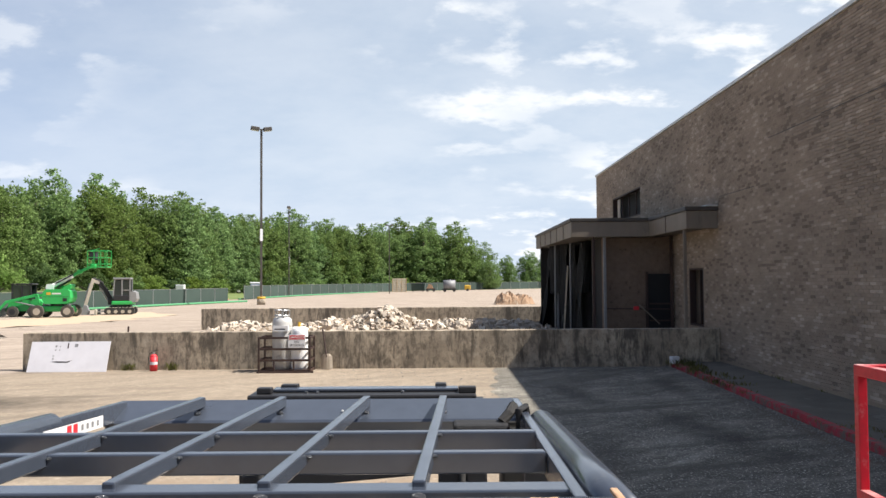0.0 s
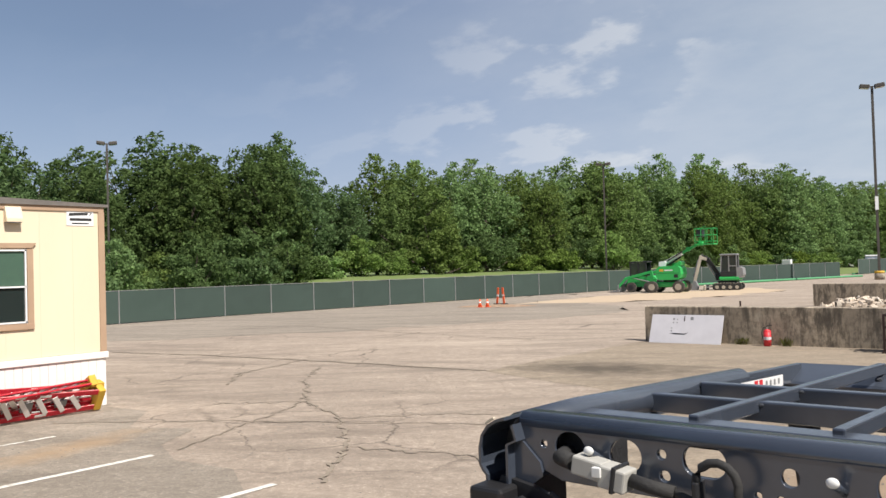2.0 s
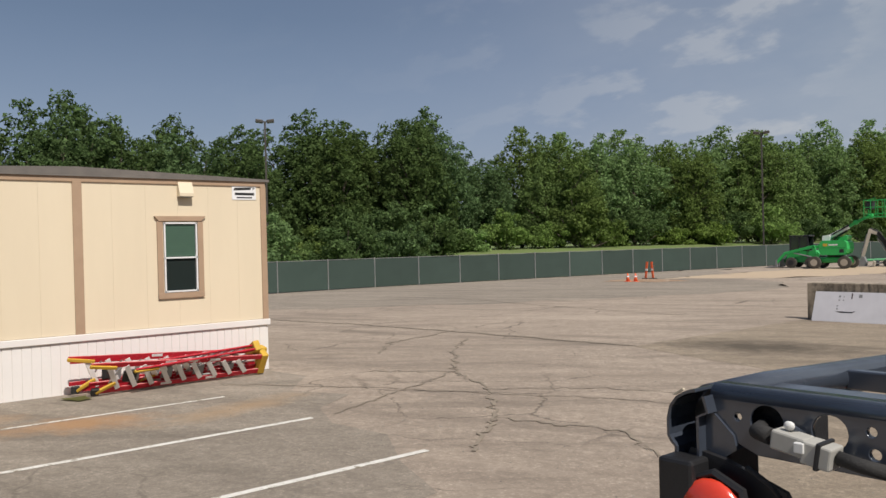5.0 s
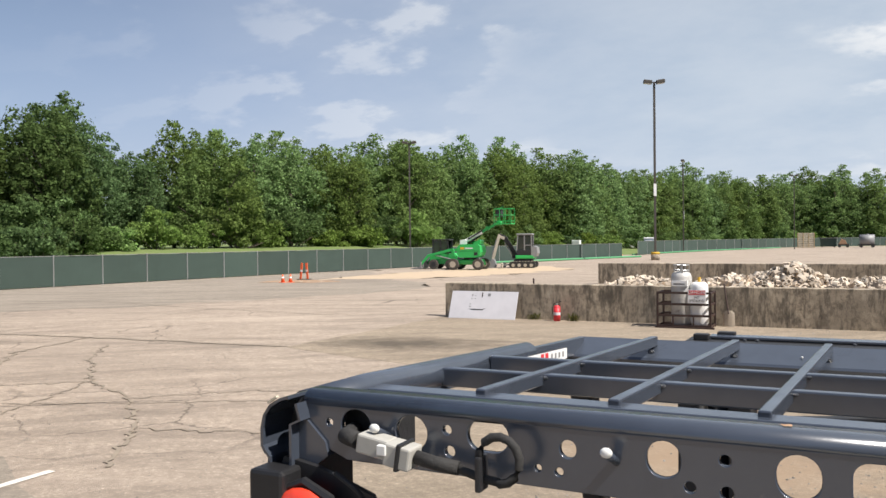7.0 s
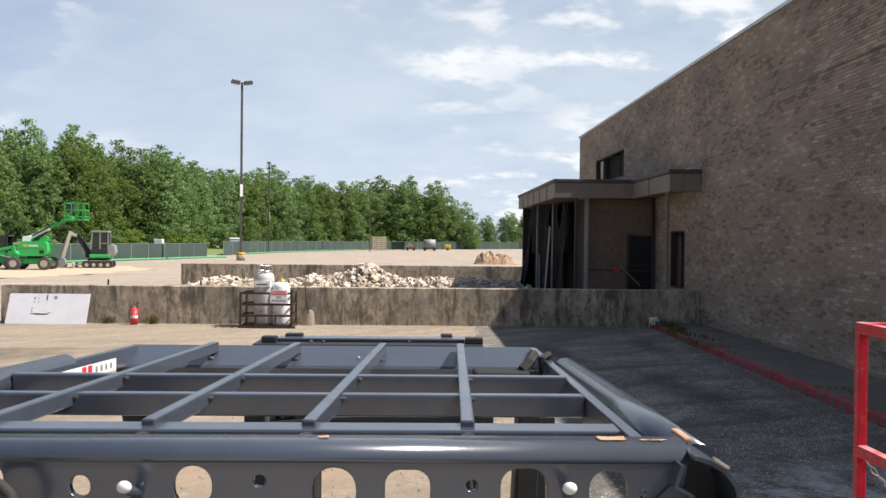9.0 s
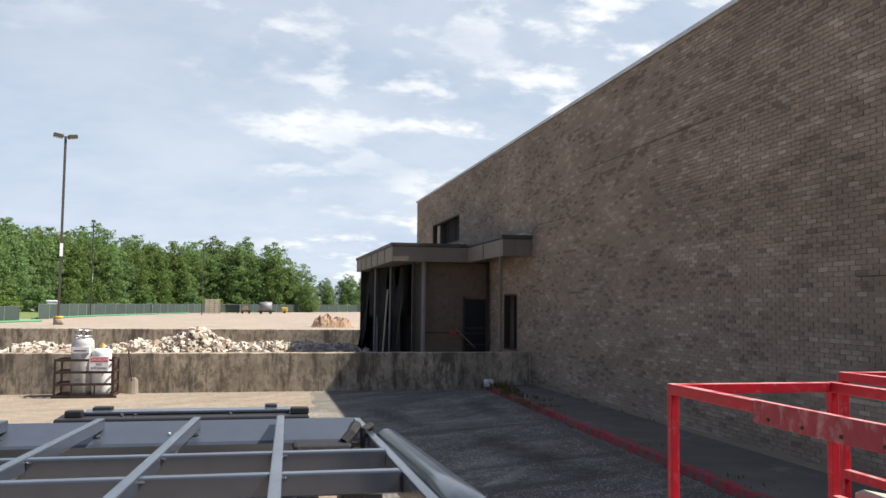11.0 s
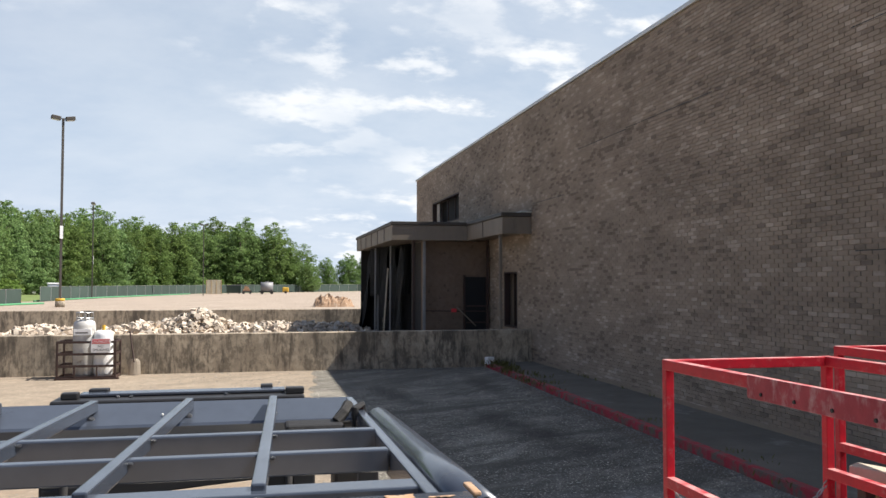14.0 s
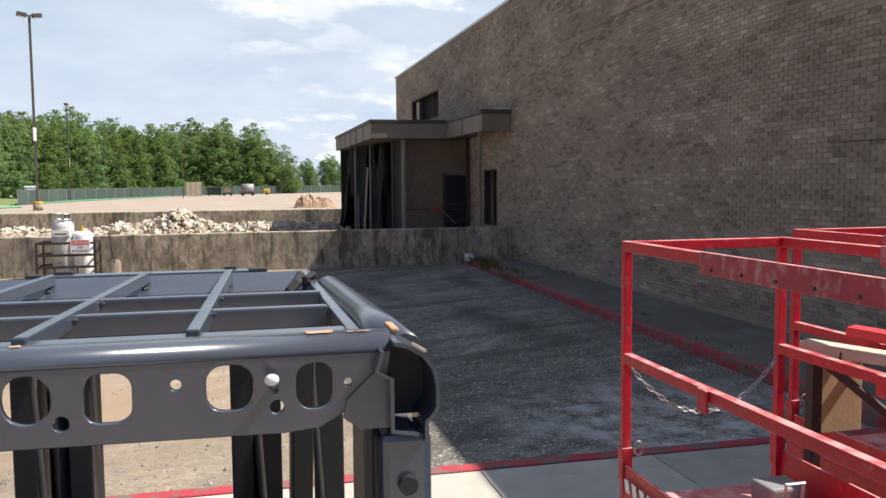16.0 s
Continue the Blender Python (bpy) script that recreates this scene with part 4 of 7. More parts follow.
    part("stud", bar((4.2, 33.2, 0.0), (4.36, 33.0, 3.2), 0.05, 0.09), M["timber"], c, inworld=True)
    part("stud", bar((4.1, 31.9, 0.0), (4.3, 31.9, 3.0), 0.05, 0.09), M["timber"], c, inworld=True)
    part("barrier_rail", bar((4.88, 27.3, 1.47), (7.08, 27.32, 1.44), 0.035, 0.035), M["maroon"], c, inworld=True)
    part("red_tag", boxm((5.80, 27.25, 1.42), (5.98, 27.28, 1.54)), M["danger"], c, "small red tag", inworld=True)
    part("brace", bar((5.98, 27.22, 1.6), (6.66, 27.22, 0.95), 0.035, 0.035), M["fascia"], c, inworld=True)
    return c


build_canopy()


# ---- forklift ----
def build_forklift():
    f = thing("forklift", "dark blue-grey forklift with an open steel overhead guard", "forklift", (-0.95, 0.9, 0.057))

    def P(name, bm, m, parent=None, label="", smooth=False):
        return part(name, bm, M[m], parent or f, label, smooth, inworld=True)
    # rear beam: a folded plate with a rounded top edge and punched holes
    y0, zt, zb = 0.06, 2.207, 2.108
    prof = [(y0, zt - 0.020)] + [(y0 + 0.020 - 0.020 * math.cos(radians(a)), zt - 0.020 + 0.020 * math.sin(radians(a))) for a in (15, 30, 45, 60, 75, 90)]
    prof += [(0.104, zt - 0.001), (0.108, zt - 0.006), (0.104, zt - 0.01), (y0 + 0.024, zt - 0.01), (y0 + 0.010, zt - 0.022)]
    beam = P("rear_beam", prism(prof, "x", -1.475, -0.418), "steel", None, "rear beam with rounded edge and punched holes", True)
    out = [(-1.47, zt - 0.021), (-0.42, zt - 0.021), (-0.425, zt - 0.05), (-0.455, zt - 0.075), (-0.50, zb - 0.002), (-0.54, zb - 0.006), (-1.40, zb + 0.004), (-1.44, zb + 0.02), (-1.47, zb + 0.03)]
    holes = [round_rect(-1.385, 2.160, 0.052, 0.052, 0.0258), round_rect(-1.295, 2.160, 0.052, 0.05, 0.0248), round_rect(-1.18, 2.166, 0.062, 0.044, 0.0215),
             round_rect(-1.07, 2.160, 0.024, 0.026, 0.0118), round_rect(-0.951, 2.160, 0.043, 0.047, 0.021), round_rect(-0.801, 2.155, 0.050, 0.054, 0.0238), round_rect(-0.722, 2.152, 0.051, 0.056, 0.018),
             round_rect(-0.597, 2.155, 0.052, 0.053, 0.0195), round_rect(-0.505, 2.152, 0.044, 0.055, 0.0195)]
    for x, z, r in ((-1.43, 2.163, .007), (-1.24, 2.169, .008), (-1.236, 2.14, .009), (-1.11, 2.132, .006), (-1.082, 2.13, .007), (-0.88, 2.166, .008), (-0.92, 2.13, .008), (-0.878, 2.128, .009), (-0.768, 2.128, .0095), (-0.653, 2.162, .0075), (-0.547, 2.131, .009), (-0.468, 2.154, .006)):
        holes.append(round_rect(x, z, 2 * r, 2 * r, r * 0.98, 3))
    web = holed_plate(out, holes, 0.008, 0.0012)
    web.transform(Matrix.Translation((0, y0 + 0.006, 0)) @ Matrix.Rotation(radians(90), 4, "X"))
    P("web", web, "steel", beam)
    for x in (-1.335, -1.012, -0.553):
        st = P("stud", cyl((x, y0 - 0.03, 2.168), (x + 0.004, y0 + 0.004, 2.150), 0.0055, seg=10), "steel", beam, smooth=True)
        b = bmesh.new()
        add_ball(b, (x, y0 - 0.031, 2.169), 0.0072, 1.1, 0.7, 0.9)
        P("cap", b, "cap", st, "white plastic cap", True)
    # side tubes, and the open folded channel at each rear corner
    for s in (-1, 1):
        def sx(x, s=s):
            return x if s > 0 else -1.905 - x
        P("side_tube", tube([(sx(-0.392), 0.118, 2.166), (sx(-0.395), 0.3, 2.166), (sx(-0.402) + (0.05 if s < 0 else 0), 0.93, 2.150)], 0.029, 16), "steel", None, "rounded side tube", True)
        outer = [(-.419, 2.2005), (-.412, 2.1995), (-.402, 2.196), (-.385, 2.186), (-.373, 2.17), (-.368, 2.15), (-.368, 2.124), (-.374, 2.114), (-.381, 2.108), (-.381, 2.085)]
        inner = [(-.43, 2.19), (-.437, 2.168), (-.42, 2.160), (-.42, 2.10), (-.392, 2.097)]
        ends = []
        for line in (outer, inner):
            pts = [Vector((sx(x), z)) for x, z in line]
            off = []
            for i, q in enumerate(pts):
                d = (pts[min(i + 1, len(pts) - 1)] - pts[max(i - 1, 0)]).normalized()
                off.append(q + Vector((-d.y, d.x)) * -0.0045 * s)
            ends.append(P("end_channel", prism([tuple(q) for q in pts + off[::-1]], "y", 0.037, 0.112), "steel", None, "open folded channel end"))
        # black plate: the open channel's dark inside put in as colour
        P("end_bulkhead", prism([(sx(-.44), 2.192), (sx(-.40), 2.19), (sx(-.372), 2.16), (sx(-.372), 2.10), (sx(-.418), 2.10)], "y", 0.108, 0.111), "ink")
        P("chipped_edge", bar((sx(-.40), 0.037, 2.199), (sx(-.384), 0.037, 2.189), 0.006, 0.003), "timber", ends[0], "bare chipped edge")
        P("bracket", prism([(sx(-.47), 2.135), (sx(-.437), 2.166), (sx(-.42), 2.16), (sx(-.42), 2.10), (sx(-.455), 2.10), (sx(-.475), 2.115)], "y", 0.056, 0.075), "steel")
        pillar = P("rear_pillar", boxm((min(sx(-.434), sx(-.374)), 0.05, 0.95), (max(sx(-.434), sx(-.374)), 0.12, 2.094), 0.01), "black" if s < 0 else "steel", None, "rear pillar")
        P("side_flange", boxm((min(sx(-.452), sx(-.44)), 0.06, 0.95), (max(sx(-.452), sx(-.44)), 0.16, 2.12), 0.003), "black", pillar)
        P("pillar_bolt", cyl((sx(-.404), 0.040, 2.035), (sx(-.404), 0.052, 2.035), 0.011, seg=16), "black", pillar)
        if s > 0:
            continue
        tl = bmesh.new()
        tx, ty, tz = -1.445, 0.012, 2.034
        add_ball(tl, (tx, ty, tz), 0.05, 1.0, 0.45, 0.9, 18, 10)
        lamp = P("tail_light", tl, "lens", pillar, "round red and amber tail light", True)
        P("light_surround", tube([(tx - 0.058, ty, tz - 0.01), (tx - 0.045, ty + 0.004, tz + 0.034), (tx, ty + 0.006, tz + 0.052), (tx + 0.045, ty + 0.004, tz + 0.034), (tx + 0.058, ty, tz - 0.01)], 0.007, 6), "black", lamp)
    # diagonal black gusset and cable clutter at the left corner
    P("gusset", prism([(-1.50, 2.11), (-1.44, 2.10), (-1.35, 2.07), (-1.28, 1.93), (-1.33, 1.93), (-1.53, 2.04)], "y", 0.045, 0.055), "black")
    P("loom_plate", boxm((-1.53, 0.0, 2.02), (-1.47, 0.05, 2.10), 0.006), "black")
    conn = P("connector", boxm((-0.024, -0.016, -0.0135), (0.024, 0.016, 0.0135), 0.003, Matrix.Translation((-1.332, 0.03, 2.147)) @ Matrix.Rotation(radians(9), 4, "Y")), "plug", None, "pale grey cable connector")
    P("connector_cap", boxm((-0.02, -0.019, -0.0155), (0.02, 0.019, 0.0155), 0.003, Matrix.Translation((-1.291, 0.028, 2.138)) @ Matrix.Rotation(radians(9), 4, "Y")), "plug", conn)
    P("latch", boxm((-0.007, -0.004, -0.007), (0.007, 0.004, 0.007), 0.0015, Matrix.Translation((-1.312, 0.010, 2.146))), "cap", conn)
    P("band", boxm((-0.003, -0.022, -0.0185), (0.003, 0.022, 0.0185), 0.0015, Matrix.Translation((-1.288, 0.028, 2.138)) @ Matrix.Rotation(radians(9), 4, "Y")), "black", conn)
    P("boot", tube([(-1.27, 0.028, 2.137), (-1.24, 0.03, 2.131), (-1.21, 0.034, 2.127)], 0.0095, 10), "rubber", conn, smooth=True)
    P("cable", tube([(-1.36, 0.028, 2.15), (-1.385, 0.035, 2.153), (-1.40, 0.08, 2.15)], 0.012, 10), "rubber", conn, smooth=True)
    loop = [(-1.21, 0.034, 2.127), (-1.18, 0.03, 2.12), (-1.15, 0.025, 2.118)] + [(-1.148 + 0.028 * math.sin(a), 0.022, 2.147 - 0.03 * math.cos(a)) for a in [radians(d) for d in range(0, 300, 25)]]
    P("cable", tube(loop, 0.006, 8), "rubber", conn, smooth=True)
    # black block added behind the leftmost hole to keep it dark
    P("loom_box", boxm((-1.425, 0.09, 2.115), (-1.345, 0.17, 2.186), 0.006), "sheet")
    P("cable_tie", boxm((-1.178, 0.012, 2.105), (-1.17, 0.04, 2.15), 0.002), "black", conn)
    P("cable", tube([(-1.40, 0.03, 2.10), (-1.36, 0.02, 2.085), (-1.34, 0.02, 2.065), (-1.36, 0.02, 2.05), (-1.385, 0.03, 2.055)], 0.004, 6), "rubber", None, smooth=True)
    # cross bars
    zg = 2.177
    for y, xl, xr, h in ((0.279, -1.505, -0.43, 0.034), (0.515, -1.468, -0.445, 0.036), (0.70, -1.445, -0.44, 0.036)):
        P("cross_bar", boxm((xl, y - (0.024 if y < 0.3 else 0.011), zg - h), (xr, y + (0.024 if y < 0.3 else 0.011), zg), 0.003), "steel")
    fb = prism([(1.165, 2.116), (1.17, 2.122), (1.262, 2.158), (1.278, 2.154), (1.278, 2.088), (1.17, 2.086)], "x", -1.425, -0.425)
    front = P("front_beam", fb, "steel", None, "sloping front beam")
    b = bmesh.new()
    add_ball(b, (-0.86, 1.2, 2.138), 0.0028, u=8, v=6)
    P("bolt", b, "cap", front)
    # long bars
    for xb, xf in ((-1.285, -1.215), (-1.068, -1.013), (-0.857, -0.803), (-0.646, -0.612)):
        r = P("long_bar", bar((xb, 0.275, zg - 0.004), (xf, 1.235, 2.157), 0.019, 0.026, 0.003), "steel")
        b = bmesh.new()
        add_ball(b, (xb, 0.262, zg - 0.008), 0.0145, 1.0, 0.75, 0.5)
        P("weld", b, "weld", r, smooth=True)
        b = bmesh.new()
        add_ball(b, (xf, 1.195, 2.134), 0.008, 1.1, 0.7, 0.8)
        P("weld", b, "weld", r, smooth=True)
        for y in (0.515, 0.70):
            x = xb + (xf - xb) * (y - 0.275) / 0.89
            b = bmesh.new()
            add_ball(b, (x + 0.011, y - 0.012, zg - 0.006), 0.0045, 1.2, 0.8, 0.7, 8, 6)
            P("weld", b, "weld", r, smooth=True)
    for x0, x1, w in ((-1.508, -1.412, 0.022), (-0.437, -0.43, 0.022)):
        rail = P("side_rail", bar((x0, 0.2, zg - 0.018), (x1, 1.24, 2.137), w * 0.8, 0.046, 0.003), "steel")
        for y in (0.268, 0.515, 0.70):
            b = bmesh.new()
            x = x0 + (x1 - x0) * (y - 0.2) / 0.97
            add_ball(b, (x + (0.014 if x0 < -1 else -0.016), y, zg - 0.008), 0.008, 1, 0.8, 1, 8, 6)
            P("weld", b, "weld", rail, smooth=True)
    # warning sticker on the inner face of the side rail
    d = Vector((0.096, 0.97, -0.02)).normalized()
    base = Vector((-1.508 + 0.096 * 0.69 + 0.0135, 0.2 + 0.97 * 0.69, 2.139))

    def on_rail(a0, a1, h0, h1, lift):
        bm = bmesh.new()
        nrm = Vector((d.y, -d.x, 0)) * lift
        vs = [bm.verts.new(base + d * a + Vector((0, 0, h)) + nrm) for a, h in ((a0, h0), (a1, h0), (a1, h1), (a0, h1))]
        bm.faces.new(vs)
        return bm
    st = P("sticker", on_rail(-0.02, 0.225, -0.013, 0.014, 0.0008), "white", None, "white warning sticker with a red field")
    for a in (0.07, 0.095):
        P("red_field", on_rail(a, a + 0.018, -0.012, 0.012, 0.0014), "danger", st)
    for a in (-0.01, 0.015, 0.04, 0.128, 0.15, 0.172, 0.195):
        P("pictogram", on_rail(a, a + 0.010, -0.006, 0.007 if a > 0.1 else -0.001, 0.0014), "far_grey", st)
    # chipped paint
    for k, (x, y, w, h) in enumerate([(-0.497, 0.086, 0.03, 0.017), (-0.452, 0.08, 0.028, 0.006), (-0.815, 0.088, 0.011, 0.010)]):
        P("rust_spot", soft_sheet([(x - w / 2, y - h / 2), (x + w / 2, y - h / 2), (x + w / 2, y + h / 2), (x - w / 2, y + h / 2)], zt + 0.0012, k, 300, 0.002), "rust", beam, "orange rust chip")
    P("rust_spot", boxm((-0.412, 0.10, 2.2), (-0.402, 0.15, 2.2055), 0.002), "rust", beam)
    # front pillars, mirror, hoses
    for x in (-1.405, -0.44):
        P("front_pillar", bar((x, 1.2, 2.13), (x, 1.62, 0.9), 0.06, 0.08, 0.01), "black")
    mir = P("mirror", boxm((-0.59, 1.02, 2.114), (-0.462, 1.10, 2.132), 0.008), "sheet", None, "black rubber-backed mirror")
    P("mirror_arm", tube([(-0.478, 1.06, 2.132), (-0.46, 1.07, 2.15), (-0.448, 1.09, 2.165)], 0.012), "rubber", mir)
    P("strap", tube([(-0.452, 0.96, 2.10), (-0.446, 0.98, 2.17), (-0.43, 1.0, 2.176), (-0.42, 1.02, 2.13)], 0.009, 8), "sheet")
    # mast
    for x in (-1.245, -1.085, -0.595, -0.505):
        P("mast_channel", boxm((x - 0.035, 1.88, 0.1), (x + 0.035, 2.08, 2.05), 0.006), "black")
    for x, w in ((-0.31, .05),):
        P("hose_guide", boxm((x - w, 1.93, 0.3), (x + w, 1.98, 2.0), 0.008), "black")
    for x in (-1.2, -0.545, -0.36):
        P("hydraulic_hose", tube([(x, 1.86, 0.4), (x + 0.02, 1.85, 1.2), (x - 0.01, 1.86, 1.75), (x, 1.9, 2.04)], 0.012), "rubber", smooth=True)
    top = P("mast_head", boxm((-1.27, 1.95, 2.045), (-0.5, 2.10, 2.075), 0.006), "black", None, "mast top plate")
    P("head_plate", boxm((-1.2, 2.02, 2.077), (-0.56, 2.09, 2.087), 0.003), "steel", top)
    for x, y, w in ((-1.15, 2.09, .03), (-0.62, 2.10, .02), (-0.53, 2.0, .03), (-1.22, 2.0, .025)):
        P("lug", boxm((x - w, y - 0.02, 2.075), (x + w, y + 0.02, 2.096), 0.004), "black", top)
    for x in (-1.08, -1.04, -0.75):
        b = bmesh.new()
        add_ball(b, (x, 2.0, 2.078), 0.006, u=8, v=6)
        P("bolt", b, "weld", top)
    P("lift_cylinder", cyl((-1.165, 2.0, 0.3), (-1.165, 2.0, 2.03), 0.035), "black", None, "dark hydraulic lift cylinder", True)
    P("chain", bar((-0.55, 2.02, 0.5), (-0.55, 2.02, 2.03), 0.04, 0.02), "black")
    P("carriage", boxm((-1.42, 2.12, 0.25), (-0.42, 2.2, 0.75), 0.01), "black")
    P("tie_bar", bar((-1.27, 1.9, 1.80), (-0.55, 1.9, 1.86), 0.05, 0.05, 0.005), "black")
    P("cross_tube", cyl((-1.1, 1.62, 1.30), (-0.5, 1.62, 1.32), 0.02), "black", smooth=True)
    for x in (-1.3, -0.62):
        P("fork", boxm((x - 0.06, 2.2, 0.07), (x + 0.06, 3.25, 0.115), 0.01), "black")
    # body
    P("counterweight", boxm((-1.48, -0.5, 0.35), (-0.42, 0.35, 1.15), 0.08), "steel")
    P("hood", boxm((-1.4, 0.1, 0.6), (-0.5, 1.0, 1.18), 0.05), "black")
    seat = P("seat", boxm((-1.2, 0.35, 1.18), (-0.7, 0.85, 1.32), 0.05), "rubber")
    P("backrest", boxm((-1.18, 0.22, 1.3), (-0.72, 0.34, 1.62), 0.05), "rubber", seat)
    P("dashboard", boxm((-1.35, 1.4, 0.6), (-0.5, 1.6, 1.4), 0.04), "black")
    P("steering_wheel", tube([(-0.95 + 0.16 * math.cos(a), 1.27 + 0.12 * math.sin(a), 1.36 + 0.1 * math.sin(a)) for a in [k * math.tau / 16 for k in range(17)]], 0.014, 6), "rubber", smooth=True)
    P("floor_plate", boxm((-1.42, 0.9, 0.45), (-0.48, 1.7, 0.55), 0.02), "black")
    for x in (-1.44, -0.46):
        for y, r in ((-0.12, 0.29), (1.75, 0.35)):
            c = Vector((x, y, 0.057 + r))
            w = P("tyre", cyl(c - Vector((0.1, 0, 0)), c + Vector((0.1, 0, 0)), r, seg=24), "tyre", smooth=True)
            P("rim", cyl(c - Vector((0.11, 0, 0)), c + Vector((0.11, 0, 0)), r * 0.55, seg=18), "far_grey", w, smooth=True)
    return f


build_forklift()


# ---- scissor lifts ----
def build_lift(at, label, with_chain):
    """Platform with guard rails: x across 0..0.76, y from 0 back to -1.8; origin on the ground at the front corner."""
    f = thing("scissor_lift", label, "scissor lift", at, 0, "red scissor lifts")
    H, D = 2.075, 1.0

    def P(name, bm, m, parent=None, label=""):
        return part(name, bm, M[m], parent or f, label)
    P("deck", boxm((0.0, -1.85, D - 0.06), (0.76, 0.0, D), 0.006), "red", None, "scuffed red deck plate")
    for x in (0.012, 0.748):
        P("kick_plate", boxm((x - 0.006, -1.85, D), (x + 0.006, 0, D + 0.15), 0.002), "red")
    for x in (0.02, 0.74):
        for y in (-0.02, -0.92, -1.83):
            if y == -0.92 and x < 0.1:
                continue
            p = P("rail_post", bar((x, y, D - 0.02), (x, y, H), 0.035, 0.035, 0.004), "red")
            P("foot_lug", boxm((x - 0.023, y - 0.023, D + 0.08), (x + 0.023, y + 0.023, D + 0.22), 0.004), "red", p)
            P("pin_ring", tube([(x + 0.045 + 0.02 * math.cos(a), y - 0.03, D + 0.22 + 0.03 * math.sin(a)) for a in [k * math.tau / 10 for k in range(11)]], 0.004, 6), "chrome", p)
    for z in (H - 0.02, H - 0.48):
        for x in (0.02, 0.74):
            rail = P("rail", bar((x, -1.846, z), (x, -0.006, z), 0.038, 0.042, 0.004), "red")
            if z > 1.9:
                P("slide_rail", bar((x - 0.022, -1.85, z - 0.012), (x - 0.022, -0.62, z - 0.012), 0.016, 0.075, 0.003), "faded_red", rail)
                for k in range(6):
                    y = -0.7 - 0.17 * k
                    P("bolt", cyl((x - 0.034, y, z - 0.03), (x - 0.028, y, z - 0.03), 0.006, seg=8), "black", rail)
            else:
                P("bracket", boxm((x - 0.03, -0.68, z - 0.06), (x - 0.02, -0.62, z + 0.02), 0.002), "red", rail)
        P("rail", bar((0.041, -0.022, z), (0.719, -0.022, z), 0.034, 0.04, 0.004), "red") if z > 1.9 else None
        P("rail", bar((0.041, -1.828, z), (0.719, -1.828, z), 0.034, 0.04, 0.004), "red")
    if with_chain:
        n = 26
        ch = bmesh.new()
        pts = []
        for k in range(n + 1):
            u = k / n
            pts.append(Vector((0.03 + 0.70 * u, -0.03, H - 0.52 + 0.22 * ((2 * u - 1) ** 2) - 0.21)))
        for k in range(n):
            a, b = pts[k], pts[k + 1]
            d = (b - a).normalized()
            s = d.cross(Vector((0, 1, 0))) if k % 2 else Vector((0, 1, 0))
            c = (a + b) / 2
            add_tube(ch, [c + d * 0.02 * math.cos(t) + s * 0.0085 * math.sin(t) for t in [j * math.tau / 8 for j in range(9)]], 0.0032, 5)
        P("chain", ch, "chrome", None, "slack galvanised chain")
    box = P("control_box", boxm((0.50, -0.33, D + 0.02), (0.66, -0.18, D + 0.10), 0.012), "far_grey", None, "grey outlet box")
    P("handle", tube([(0.54, -0.34, D + 0.02), (0.54, -0.36, D + 0.13), (0.62, -0.36, D + 0.13), (0.62, -0.34, D + 0.02)], 0.008), "chrome", box)
    mk = [bm for bm in (prism([(0.0, 0.0), (0.035, 0.0), (0.05, 0.05), (0.015, 0.05)], "x", -0.0085, -0.0065) for _ in range(4))]
    for k, bm in enumerate(mk):
        bm.transform(Matrix.Translation((0, -0.24 + 0.0 - 0.065 * k + 0.12, D + 0.055)))
        P("logo_mark", bm, "white", None, "pale logo stroke")
    # base and folded scissor arms
    P("chassis", boxm((0.02, -1.8, 0.16), (0.74, -0.05, 0.45), 0.03), "far_grey")
    for k in range(3):
        z = 0.5 + 0.15 * k
        for x in (0.1, 0.66):
            P("scissor_arm", bar((x, -1.7, z), (x, -0.15, z + 0.12), 0.04, 0.09, 0.005), "red")
            P("scissor_arm", bar((x + 0.045, -0.15, z), (x + 0.045, -1.7, z + 0.12), 0.04, 0.09, 0.005), "red")
    for x in (0.06, 0.70):
        for y in (-0.3, -1.55):
            c = Vector((x, y, 0.16))
            w = P("wheel", cyl(c - Vector((0.06, 0, 0)), c + Vector((0.06, 0, 0)), 0.16, seg=20), "tyre")
            P("rim", cyl(c - Vector((0.065, 0, 0)), c + Vector((0.065, 0, 0)), 0.09, seg=16), "far_grey", w)
    return f


build_lift((0.925, 2.285, 0.057), "scuffed red scissor lift with slack chain beside the forklift", True)
build_lift((2.07, 2.76, 0.057), "second red scissor lift parked close beside the first", False)


def build_trestle():
    t = thing("timber_trestle", "weathered timber beam with plywood panel between the lifts", "trestle", (1.95, 2.1, 0.057))

    def P(name, bm, m, label=""):
        return part(name, bm, M[m], t, label, inworld=True)
    P("beam", bar((1.76, 2.24, 1.665), (2.04, 1.80, 1.645), 0.09, 0.05, 0.006), "timber", "grey-white timber beam")
    P("painted_end", bar((1.98, 2.22, 1.72), (2.06, 2.06, 1.71), 0.09, 0.045, 0.006), "danger", "red painted block")
    P("panel", boxm((1.80, 2.23, 1.27), (2.06, 2.26, 1.63), 0.004), "ply", "tan plywood panel")
    P("brace", bar((1.80, 2.2, 1.62), (2.03, 2.0, 1.38), 0.05, 0.03), "maroon")
    P("shackle", tube([(1.84 + 0.03 * math.cos(a), 2.07, 1.64 + 0.03 * math.sin(a)) for a in [k * math.tau / 10 for k in range(9)]], 0.005, 6), "black")
    for x, y in ((1.79, 2.2), (2.03, 1.82)):
        P("leg", bar((x, y, 0.057), (x, y, 1.63), 0.05, 0.05, 0.004), "maroon")


build_trestle()


